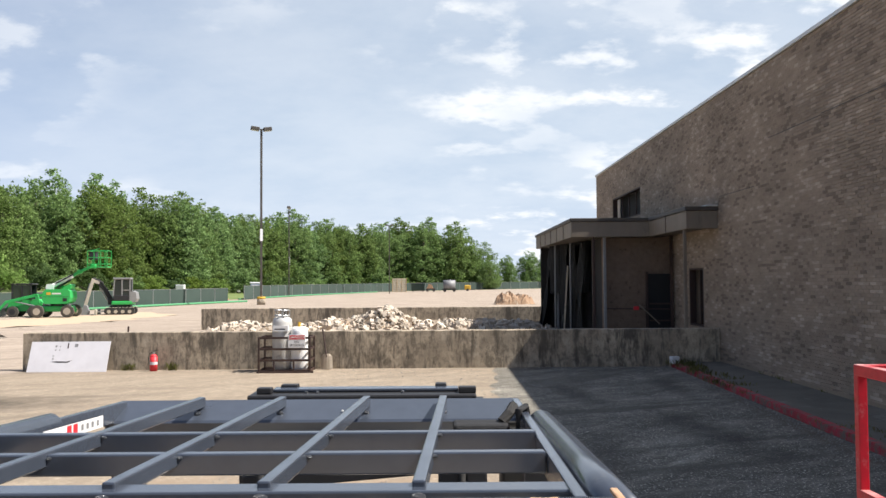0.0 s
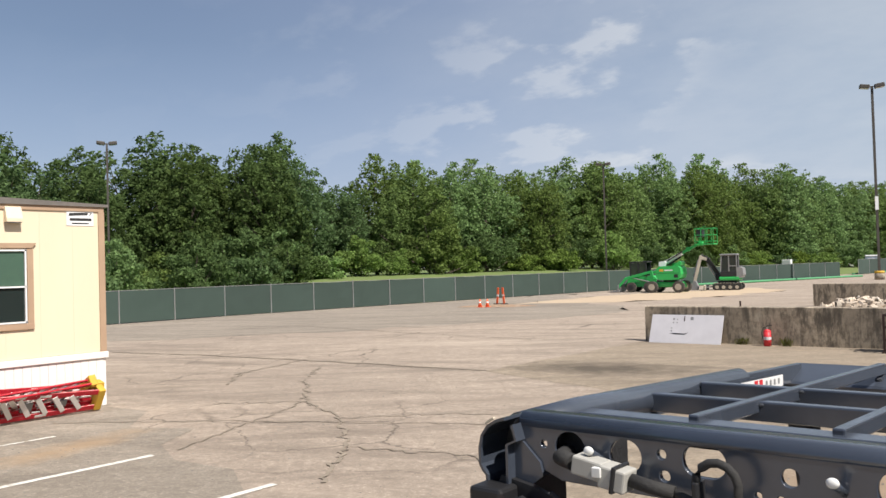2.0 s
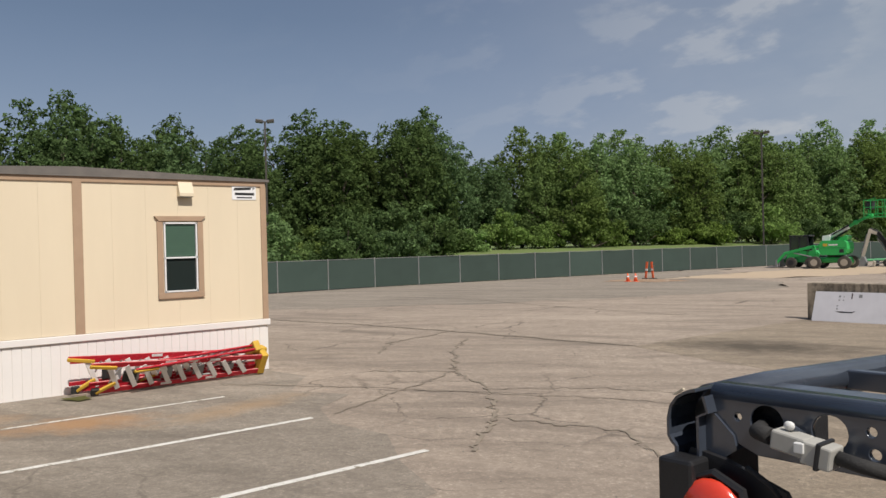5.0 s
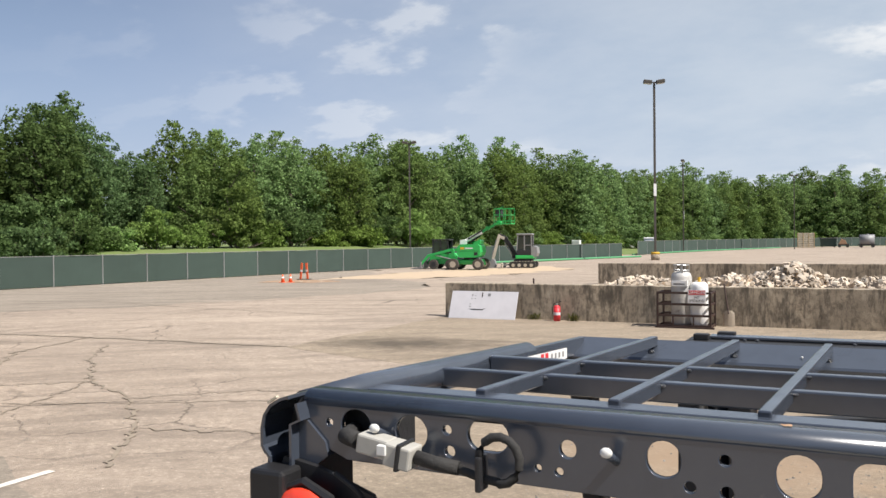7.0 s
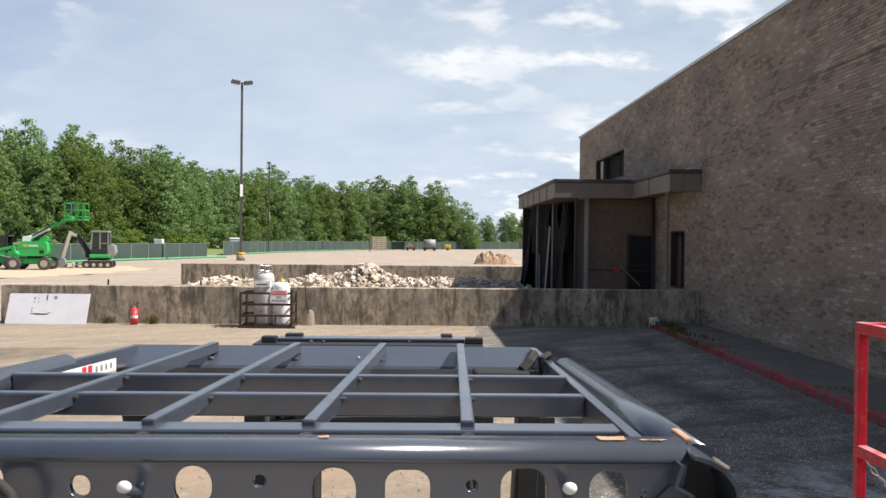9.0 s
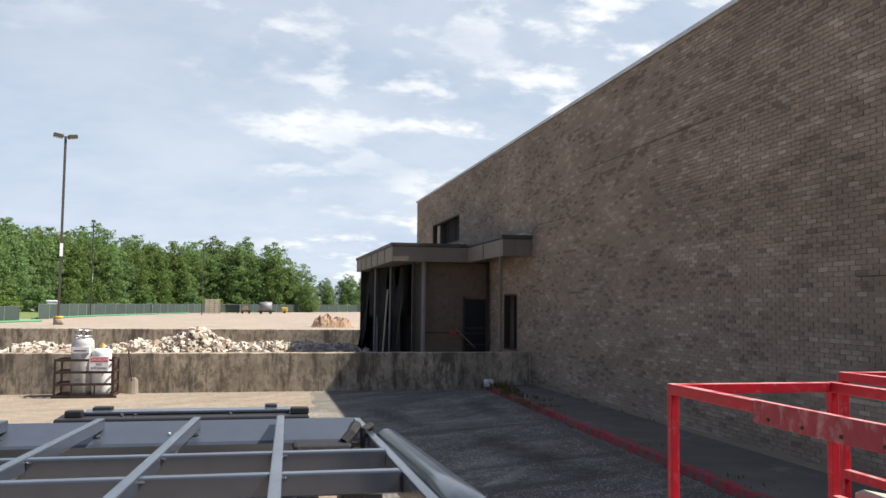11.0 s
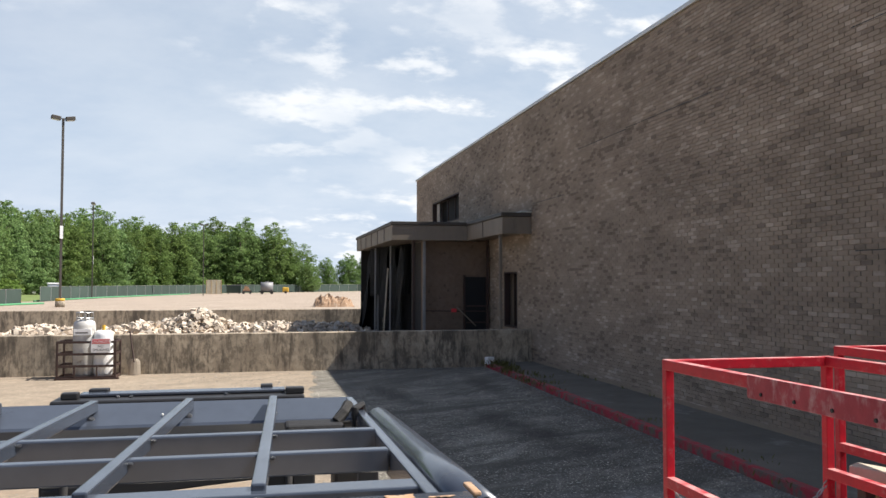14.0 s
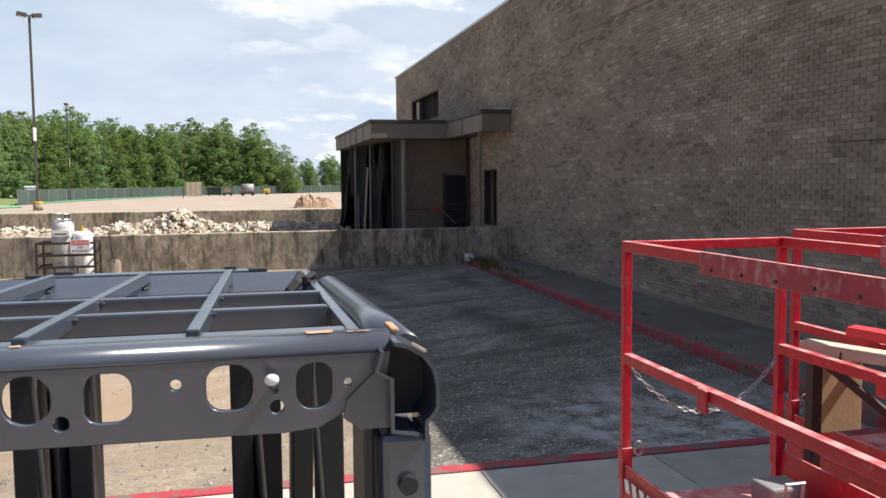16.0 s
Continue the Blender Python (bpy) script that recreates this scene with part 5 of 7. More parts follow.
# ---- office trailer ----
def build_trailer():
    X = -16.0
    t = thing("office_trailer", "cream double-wide office trailer with tan trim and white skirting", "trailer", (X, 3.5, 0))

    def P(name, bm, m, parent=None, label=""):
        return part(name, bm, M[m], parent or t, label, inworld=True)
    y0, y1, zs, zt = -0.12, 7.22, 0.93, 3.78
    P("body", boxm((X - 17, y0, zs), (X - 0.02, y1, zt)), "cream")
    n = 12
    w = (y1 - y0) / n
    for k in range(n):
        P("siding_sheet", boxm((X - 0.018, y0 + k * w + 0.0006, zs + 0.1), (X - 0.004, y0 + (k + 1) * w - 0.0006, zt - 0.05), 0.001), "cream")
    roof = bmesh.new()
    add_prism(roof, [(y0 - 0.08, zt), (y1 + 0.08, zt), (y1 + 0.08, zt + 0.05), ((y0 + y1) / 2, zt + 0.17), (y0 - 0.08, zt + 0.05)], "x", X - 17.1, X + 0.05)
    P("roof", roof, "roofing")
    for a, b in ((y0, 3.57), (3.57, y1)):
        P("eave_trim", boxm((X - 0.002, a, zt - 0.09), (X + 0.02, b, zt + 0.0)), "tan_trim")
    for y, ww in ((y0 + 0.07, 0.09), (3.57, 0.08), (y1 - 0.05, 0.06)):
        P("corner_trim", boxm((X - 0.003, y - ww, zs + 0.08), (X + 0.022, y + ww, zt - 0.09), 0.003), "tan_trim")
    P("skirt_cap", boxm((X - 0.02, y0 - 0.03, zs - 0.03), (X + 0.035, y1 + 0.04, zs + 0.09), 0.01), "skirt")
    sk = P("skirting", boxm((X - 0.03, y0, 0), (X - 0.012, y1, zs - 0.03)), "skirt", None, "ribbed white skirting")
    me = mesh_of("rib", boxm((0, 0.004, 0.0), (0.012, 0.146, zs - 0.035), 0.003), M["skirt"])
    for k in range(int((y1 - y0) / 0.152)):
        ob = new("rib", me)
        ob.parent = sk
        ob.location = (X - 0.012 - X, y0 + 0.152 * k - 3.5, 0)
    P("side_skirting", boxm((X - 17, y0, 0), (X - 0.031, y0 + 0.02, zs)), "skirt")
    P("side_skirting", boxm((X - 17, y1 - 0.02, 0), (X - 0.031, y1, zs)), "skirt")
    for c in (1.80, 5.42):
        win = P("window", boxm((X - 0.01, c - 0.32, 1.66), (X - 0.002, c + 0.32, 2.97)), "glass", None, "sash window with tan surround")
        P("blind", boxm((X - 0.0018, c - 0.29, 2.33), (X + 0.002, c + 0.29, 2.95)), "blind", win, "green-grey blind")
        for k in range(14):
            P("blind_slat", boxm((X + 0.002, c - 0.288, 2.342 + 0.043 * k), (X + 0.005, c + 0.288, 2.372 + 0.043 * k)), "blind", win)
        for a, b in (((c - 0.31, 1.66), (c - 0.31, 2.97)), ((c + 0.31, 1.66), (c + 0.31, 2.97)), ((c - 0.33, 1.68), (c + 0.33, 1.68)), ((c - 0.33, 2.96), (c + 0.33, 2.96)), ((c - 0.33, 2.31), (c + 0.33, 2.31))):
            P("sash_frame", bar((X + 0.012, *a), (X + 0.012, *b), 0.05, 0.028), "white", win)
        for s in (-1, 1):
            P("casing", boxm((X, c + s * 0.395 - 0.055, 1.55), (X + 0.03, c + s * 0.395 + 0.055, 3.0), 0.004), "tan_trim", win)
        P("sill", boxm((X, c - 0.45, 1.55), (X + 0.035, c + 0.45, 1.655), 0.004), "tan_trim", win)
        P("head_trim", prism([(c - 0.42, 3.0), (c + 0.42, 3.0), (c + 0.5, 3.09), (c - 0.5, 3.09)], "x", X, X + 0.045), "tan_trim", win)
        lampb = P("wall_vent", prism([(X, 3.46), (X + 0.13, 3.46), (X + 0.13, 3.52), (X + 0.05, 3.73), (X, 3.74)], "y", c - 0.04, c + 0.24), "cream", None, "cream vent hood")
        P("vent_mouth", boxm((X + 0.01, c - 0.02, 3.445), (X + 0.12, c + 0.22, 3.459)), "far_grey", lampb)
    for c in (0.42, 6.76):
        s = P("logo_sign", boxm((X + 0.001, c - 0.26, 3.42), (X + 0.006, c + 0.26, 3.70)), "white", None, "white company sign with dark marks")
        P("mark", prism([(c - 0.23, 3.60), (c + 0.14, 3.62), (c + 0.16, 3.67), (c - 0.2, 3.655)], "x", X + 0.006, X + 0.008), "ink", s)
        P("swoosh", prism([(c + 0.1, 3.685), (c + 0.24, 3.66), (c + 0.18, 3.61), (c + 0.2, 3.66)], "x", X + 0.006, X + 0.008), "ink", s)
        P("mark", boxm((X + 0.006, c - 0.2, 3.51), (X + 0.008, c + 0.22, 3.56)), "ink", s)
        P("mark", boxm((X + 0.006, c - 0.16, 3.45), (X + 0.008, c + 0.17, 3.475)), "ink", s)


build_trailer()


def build_ladder(at, rz, tilt, length, label, pitch=0.0):
    """A stepladder folded and laid on its side, its steps leaning."""
    l = thing("stepladder", label, "ladder", at, rz, "stepladders by the trailer")
    turn = Matrix.Rotation(radians(-pitch), 4, "Y") @ Matrix.Rotation(radians(tilt), 4, "X")

    def P(name, bm, m, parent=None, label=""):
        bm.transform(turn)
        return part(name, bm, M[m], parent or l, label)
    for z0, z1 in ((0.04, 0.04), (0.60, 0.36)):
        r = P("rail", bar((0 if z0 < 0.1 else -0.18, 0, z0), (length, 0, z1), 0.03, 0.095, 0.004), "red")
        for a in (0.35, 0.62):
            P("decal", bar((length * a, -0.017, z0 + (z1 - z0) * a), (length * a + 0.2, -0.017, z0 + (z1 - z0) * (a + 0.2 / length)), 0.003, 0.05), "cap", r, "pale decal")
    for z0, z1 in ((0.10, 0.08), (0.50, 0.32)):
        P("rear_rail", bar((-0.1, 0.13, z0), (length - 0.1, 0.10, z1), 0.028, 0.07, 0.004), "red")
    for k in range(9):
        x = 0.22 + k * (length - 0.45) / 9
        top = 0.60 - 0.24 * x / length
        P("step", bar((x + 0.12, 0.0, 0.06), (x - 0.1, 0.0, top - 0.03), 0.085, 0.045, 0.003, (0, 1, 0)), "skirt", None, "pale aluminium step")
        P("brace", bar((x, 0.1, 0.10), (x + 0.2, 0.1, top - 0.1), 0.03, 0.018), "chrome")
        if k % 2:
            P("gusset", boxm((x - 0.02, 0.03, 0.12), (x + 0.18, 0.06, top - 0.16), 0.01), "far_grey")
    P("cap_top", boxm((length - 0.13, -0.04, -0.02), (length, 0.16, 0.42), 0.015), "yellow", None, "yellow top cap")
    P("foot", bar((-0.2, -0.02, 0.60), (0.25, -0.02, 0.52), 0.05, 0.06, 0.01), "yellow")
    P("foot", bar((-0.03, -0.02, 0.02), (0.28, -0.02, 0.2), 0.05, 0.06, 0.01), "yellow")
    P("foot", boxm((-0.1, -0.04, -0.02), (0.03, 0.03, 0.1), 0.01), "rubber")
    P("pad", boxm((0.42, 0.02, 0.14), (0.66, 0.1, 0.36), 0.03), "rubber")


build_ladder((-15.40, 3.62, 0.06), 90.5, 32, 3.15, "red fibreglass stepladder lying on its side with yellow cap")
build_ladder((-15.70, 3.4, 0.08), 91.5, 14, 3.6, "long red fibreglass stepladder behind, against the skirting")
build_ladder((-15.55, 4.35, 0.16), 90.5, 62, 2.3, "red stepladder lying askew on the others", 5.0)
tagged(part("rag", soft_sheet([(-15.5, 3.1), (-15.1, 3.2), (-15.15, 3.5), (-15.5, 3.45)], 0.03, 4, 8, 0.05), M["weed"]), "crumpled green rag on the asphalt", "rag")


# ---- near screened fence ----
def build_near_fence():
    f = thing("screened_fence", "chain-link fence with sagging black screen fabric", "fence", (-8, -0.75, 0))
    y = -0.75

    def P(name, bm, m, label=""):
        return part(name, bm, M[m], f, label, inworld=True)
    bm = bmesh.new()
    nx = 60
    cols = []
    for i in range(nx + 1):
        x = -15.9 + i * (13.2 / nx)
        sag = 0.05 * abs(math.sin(x * 2.1)) + 0.03 * noise.noise((x * 2, 0, 0))
        cols.append([bm.verts.new((x, y + 0.025 * noise.noise((x * 1.7, z * 2, 3)), z * (1.84 - sag))) for z in (0.02, 0.35, 0.7, 1.0)])
    for a, b in zip(cols, cols[1:]):
        for k in range(3):
            bm.faces.new((a[k], b[k], b[k + 1], a[k + 1]))
    bmesh.ops.solidify(bm, geom=bm.faces[:], thickness=0.006)
    P("screen_fabric", bm, "dark_screen", "black screen fabric")
    for x in (-15.8, -12.6, -9.4, -6.2, -2.72):
        P("post", cyl((x, y + 0.05, 0), (x, y + 0.05, 1.93), 0.025), "far_grey")
    wire = bmesh.new()
    for i in range(220):
        x = -15.85 + i * 0.06
        z = 1.79 + 0.03 * noise.noise((x * 3, 1, 1))
        add_tube(wire, [(x, y + 0.012, z), (x + 0.04, y + 0.02, z + 0.07), (x + 0.035, y + 0.01, z + 0.12), (x + 0.0, y + 0.0, z + 0.10)], 0.0036, 4)
        add_tube(wire, [(x + 0.04, y, z), (x + 0.008, y + 0.015, z + 0.075), (x + 0.02, y - 0.01, z + 0.125)], 0.0036, 4)
    ob = P("mesh_edge", wire, "chrome", "twisted wire ends along the top")
    ob["kind"] = "stuff"


build_near_fence()


# ---- along the low wall ----
def build_cage():
    c = thing("cylinder_cage", "dark steel gas cylinder cage before the low wall", "cage", (-4.87, 22.1, 0))

    def P(name, bm, m="maroon"):
        return part(name, bm, M[m], c)
    x0, x1, y0, y1, h = -0.69, 0.68, -0.4, 0.38, 0.96
    for x in (x0, x1):
        for y in (y0, y1):
            P("post", bar((x, y, 0.0), (x, y, h), 0.05, 0.05))
    for z in (0.06, 0.34, 0.64, 0.94):
        for y in (y0, y1):
            P("rail", bar((x0, y, z), (x1, y, z), 0.03, 0.06))
        for x in (x0, x1):
            P("rail", bar((x, y0, z), (x, y1, z), 0.03, 0.05))
    for x in (-0.28, 0.25):
        P("upright", bar((x, y0 - 0.02, 0.03), (x, y0 - 0.02, 0.36), 0.04, 0.03))
    P("floor", boxm((x0, y0, 0.0), (x1, y1, 0.03)))
    P("skid", boxm((x0 - 0.05, y0 - 0.06, 0.0), (x1 + 0.1, y0 + 0.02, 0.05)))


build_cage()


def build_cylinder(at, r, h, m, label, sign):
    c = thing("gas_cylinder", label, "gas cylinder", at)
    bm = bmesh.new()
    n = 24
    prof = [(0.0, 0.02), (r * 0.8, 0.02), (r, 0.1), (r, h * 0.87), (r * 0.93, h * 0.93), (r * 0.66, h * 0.975), (0.0, h)]
    rings = [[bm.verts.new((p * math.cos(k * math.tau / n), p * math.sin(k * math.tau / n), z)) for k in range(n)] for p, z in prof[1:-1]]
    for a, b in zip(rings, rings[1:]):
        for k in range(n):
            bm.faces.new((a[k], a[(k + 1) % n], b[(k + 1) % n], b[k]))
    bm.faces.new(rings[0][::-1])
    bm.faces.new(rings[-1])
    body = part("body", bm, M[m], c, smooth=True)
    part("valve", cyl((0, 0, h * 0.95), (0, 0, h + 0.1), 0.04), M["yellow" if sign else "chrome"], c, "brass valve")
    part("seam", cyl((0, 0, h * 0.5), (0, 0, h * 0.5 + 0.015), r + 0.004, seg=24), M[m], body)
    if not sign:
        for z in (h + 0.0, h + 0.14):
            part("collar_ring", tube([(r * 0.75 * math.cos(a), r * 0.75 * math.sin(a), z) for a in [k * math.tau / 16 for k in range(17)]], 0.016, 6), M["chrome"], c)
        for k in range(5):
            a = k * math.tau / 5
            part("collar_post", cyl((r * 0.75 * math.cos(a), r * 0.75 * math.sin(a), h * 0.9), (r * 0.75 * math.cos(a), r * 0.75 * math.sin(a), h + 0.14), 0.014, seg=8), M["chrome"], c)
        lb = part("label", boxm((-r * 0.75, -r - 0.012, h * 0.72), (r * 0.75, -r + 0.1, h * 0.82)), M["white"], c, "white label band")
        part("mark", boxm((-r * 0.6, -r - 0.014, h * 0.75), (r * 0.5, -r - 0.011, h * 0.77)), M["ink"], lb)
    return c


build_cylinder((-5.0, 22.1, 0.03), 0.27, 1.50, "silver", "tall dull silver gas cylinder standing in the cage", False)
build_cylinder((-4.53, 22.05, 0.03), 0.235, 1.22, "white", "shorter white gas cylinder standing in the cage", True)


def build_danger_sign():
    s = thing("danger_sign", "white and red danger sign hung on the cage", "sign", (-4.53, 21.665, 0.68))
    part("board", boxm((-0.23, -0.006, 0), (0.23, 0.006, 0.35), 0.003), M["white"], s)
    part("red_band", boxm((-0.21, -0.009, 0.22), (0.21, -0.0065, 0.335)), M["danger"], s)
    face = Matrix.Rotation(radians(90), 4, "X")
    part("lettering", letters("DANGER", 0.11, Matrix.Translation((0, -0.011, 0.277)) @ face), M["white"], s)
    part("lettering", letters("NO", 0.085, Matrix.Translation((0, -0.008, 0.155)) @ face), M["ink"], s)
    part("lettering", letters("SMOKING", 0.085, Matrix.Translation((0, -0.008, 0.065)) @ face), M["ink"], s)


build_danger_sign()


def build_extinguisher():
    e = thing("fire_extinguisher", "red fire extinguisher standing by the low wall", "fire extinguisher", (-8.62, 22.4, 0.004))
    bm = cyl((0, 0, 0.01), (0, 0, 0.4), 0.1, seg=20)
    body = part("body", bm, M["danger"], e, smooth=True)
    b = bmesh.new()
    add_ball(b, (0, 0, 0.40), 0.1, 1, 1, 0.7, 18, 8)
    part("shoulder", b, M["danger"], body, smooth=True)
    part("label", cyl((0, 0, 0.18), (0, 0, 0.26), 0.102, seg=20, caps=False), M["panel"], body, "pale label")
    part("valve", cyl((0, 0, 0.46), (0, 0, 0.53), 0.03), M["chrome"], e)
    part("handle", bar((-0.02, 0, 0.55), (0.14, 0, 0.58), 0.03, 0.02), M["black"], e)
    part("hose", tube([(0, 0, 0.52), (-0.1, -0.02, 0.50), (-0.14, -0.02, 0.36), (-0.12, -0.02, 0.2)], 0.014), M["rubber"], e)


build_extinguisher()


def build_shovel():
    s = thing("shovel", "wood-handled shovel leaning on the low wall", "shovel", (-3.86, 22.45, 0))
    part("handle", cyl((0.02, 0.02, 0.35), (-0.12, 0.22, 1.14), 0.022, seg=10), M["maroon"], s)
    b = bmesh.new()
    rows = []
    for k in range(7):
        z = k / 6
        w = 0.17 * (1 - 0.15 * z) * (1 if z < 0.85 else 0.55)
        rows.append([b.verts.new((0.02 + w * (j / 2 - 1), -0.03 + 0.05 * z + 0.05 * (j / 2 - 1) ** 2, 0.02 + 0.42 * z)) for j in range(5)])
    for p, q in zip(rows, rows[1:]):
        for j in range(4):
            b.faces.new((p[j], p[j + 1], q[j + 1], q[j]))
    bmesh.ops.solidify(b, geom=b.faces[:], thickness=0.006)
    part("blade", b, M["block"], s, "dusty pale blade")


build_shovel()


def build_panel():
    p = thing("metal_panel", "pale grey sheet panel leaning on the low wall", "panel", (-11.0, 22.3, 0.004))
    m = Matrix.Translation((0, 0.0, 0)) @ Matrix.Rotation(radians(-22), 4, "X")
    part("sheet", boxm((-1.1, 0, 0.0), (1.1, 0.02, 0.88), 0.003, m), M["panel"], p)
    for x, z, w, h in ((-0.42, .72, .05, .05), (-0.3, .72, .03, .03), (-0.42, .62, .04, .03), (-0.3, .62, .03, .03), (-0.45, .45, .04, .03), (-0.45, .36, .04, .04), (0.12, .72, .09, .09)):
        part("mark", boxm((x, -0.004, z), (x + w, -0.001, z + h), 0, m), M["far_grey"], p, "dark smudge")
    part("mark", prism([(-0.48, .30), (-0.3, .27), (0.0, .27), (0.1, .34), (-0.02, .30), (-0.3, .31)], "y", -0.004, -0.001), M["ink"], p).data.transform(m)
    part("mark", boxm((-0.08, -0.004, .68), (-0.05, -0.001, .84), 0, m), M["maroon"], p)


build_panel()


def build_rubble():
    """Broken concrete blocks heaped between the walls."""
    rnd = random.Random(4)
    heap = thing("rubble_pile", "long heap of broken pale concrete blocks", "rubble", (-3, 36, 0))

    def height(x, y):
        h = 0.42 + 0.22 * math.exp(-((x + 9.5) / 0.9) ** 2) + 0.85 * math.exp(-((x + 3.1) / 0.95) ** 2) + 0.32 * math.exp(-((x + 5.2) / 1.4) ** 2) + 0.25 * math.exp(-((x + 0.2) / 2.2) ** 2) + 0.12 * math.exp(-((x - 2.5) / 1.4) ** 2)
        if -8.0 < x < -6.9 or x < -10.6 or x > 4.0:
            h *= 0.25
        return max(0.05, h * max(0.0, 1 - ((y - 36.2) / 2.3) ** 2))
    base = bmesh.new()
    xs, ys = np.linspace(-11.2, 4.4, 70), np.linspace(33.9, 38.5, 18)
    grid = [[base.verts.new((x + 3, y - 36, height(x, y) * 0.8 - 0.05)) for x in xs] for y in ys]
    for a, b in zip(grid, grid[1:]):
        for i in range(len(xs) - 1):
            base.faces.new((a[i], a[i + 1], b[i + 1], b[i]))
    part("core", base, M["rubble"], heap)
    bits = holed_plate([(-.2, -.1), (.2, -.1), (.2, .1), (-.2, .1)], [round_rect(-.09, 0, .13, .13, .02, 2), round_rect(.09, 0, .13, .13, .02, 2)], 0.19)
    me = mesh_of("block", bits, M["block"])
    half = mesh_of("half_block", holed_plate([(-.11, -.1), (.1, -.1), (.07, .02), (.1, .1), (-.11, .1)], [round_rect(-.01, 0, .12, .12, .02, 2)], 0.19), M["block"])
    for k in range(190):
        x, y = rnd.uniform(-10.8, 4.3), rnd.uniform(34.3, 37.6)
        if rnd.random() < 0.3:
            x = rnd.gauss(-3.1, 0.9)
        ob = new("block", me if rnd.random() < 0.6 else half)
        ob.parent = heap
        ob.matrix_basis = pose(x + 3, y - 36, height(x, y) * 0.85 + 0.06, rnd.uniform(0, 180), rnd.uniform(0, 180), rnd.uniform(0, 180))
        ob.scale = [rnd.uniform(0.8, 1.1)] * 3
    chunks = bmesh.new()
    for k in range(1500):
        x, y = rnd.uniform(-11.0, 4.4), rnd.uniform(34.0, 38.0)
        s = rnd.uniform(0.05, 0.17)
        m = Matrix.Translation((x + 3, y - 36, height(x, y) * 0.85 + 0.03)) @ Euler([rnd.uniform(0, 6) for _ in range(3)]).to_matrix().to_4x4() @ Matrix.Diagonal((s * rnd.uniform(.6, 1.6), s, s * rnd.uniform(.4, 1), 1))
        r = bmesh.ops.create_cube(chunks, size=1.5, matrix=m)
        for v in r["verts"]:
            v.co += Vector([rnd.uniform(-.42, .42) * s for _ in range(3)])
    part("rubble", chunks, M["rubble"], heap)["kind"] = "stuff"


build_rubble()


def build_dirt():
    d = bmesh.new()
    rows = []
    for j in range(17):
        rows.append([])
        for i in range(25):
            x, y = -2.1 + 4.2 * i / 24, -1.6 + 3.2 * j / 16
            h = max(0, 1 - (x / 2.0) ** 4 - (y / 1.6) ** 2) ** 0.6 * (0.95 + 0.75 * noise.noise((x * 1.5, y * 1.5, 1)) + 0.45 * noise.noise((x * 4.5, y * 4.5, 4)))
            rows[-1].append(d.verts.new((x, y, h)))
    for a, b in zip(rows, rows[1:]):
        for i in range(24):
            d.faces.new((a[i], a[i + 1], b[i + 1], b[i]))
    ob = part("soil_mound", d, M["dirt"])
    ob.location = (6.7, 84.5, 0)
    tagged(ob, "brown mound of soil on the far asphalt", "soil mound")


build_dirt()


# ---- fences ----
def run_of(line, step):
    out = []
    for (ax, ay), (bx, by) in zip(line, line[1:]):
        n = max(1, round(math.hypot(bx - ax, by - ay) / step))
        out += [((ax + (bx - ax) * k / n, ay + (by - ay) * k / n), (ax + (bx - ax) * (k + 1) / n, ay + (by - ay) * (k + 1) / n)) for k in range(n)]
    return out


def build_fence(line, label, h, step=3.0):
    f = thing("construction_fence", label, "fence", (*line[0], 0), 0, "screened construction fences")
    post = mesh_of("post", cyl((0, 0, 0), (0, 0, h + 0.05), 0.035, seg=8), M["chrome"])
    rnd = random.Random(3)
    o = Vector((*line[0], 0))
    for (a, b) in run_of(line, step):
        p, q = Vector((*a, 0)) - o, Vector((*b, 0)) - o
        ob = new("post", post)
        ob.parent, ob.location = f, p
        s = bmesh.new()
        n = 5
        d = (q - p)
        nn = Vector((d.y, -d.x, 0)).normalized()
        cols = []
        for i in range(n + 1):
            c = p + d * (0.01 + 0.98 * i / n)
            cols.append([s.verts.new(c + nn * (0.04 * noise.noise((c.x + o.x, c.y + o.y, z))) + Vector((0, 0, z * (h - 0.03 * math.sin(math.pi * i / n))))) for z in (0.03, 0.4, 0.75, 1.0)])
        for u, v in zip(cols, cols[1:]):
            for k in range(3):
                s.faces.new((u[k], v[k], v[k + 1], u[k + 1]))
        part("screen_panel", s, M["screen"], f)
        part("top_rail", bar(p + Vector((0, 0, h)), q + Vector((0, 0, h)), 0.03, 0.03), M["chrome"], f)
    return f


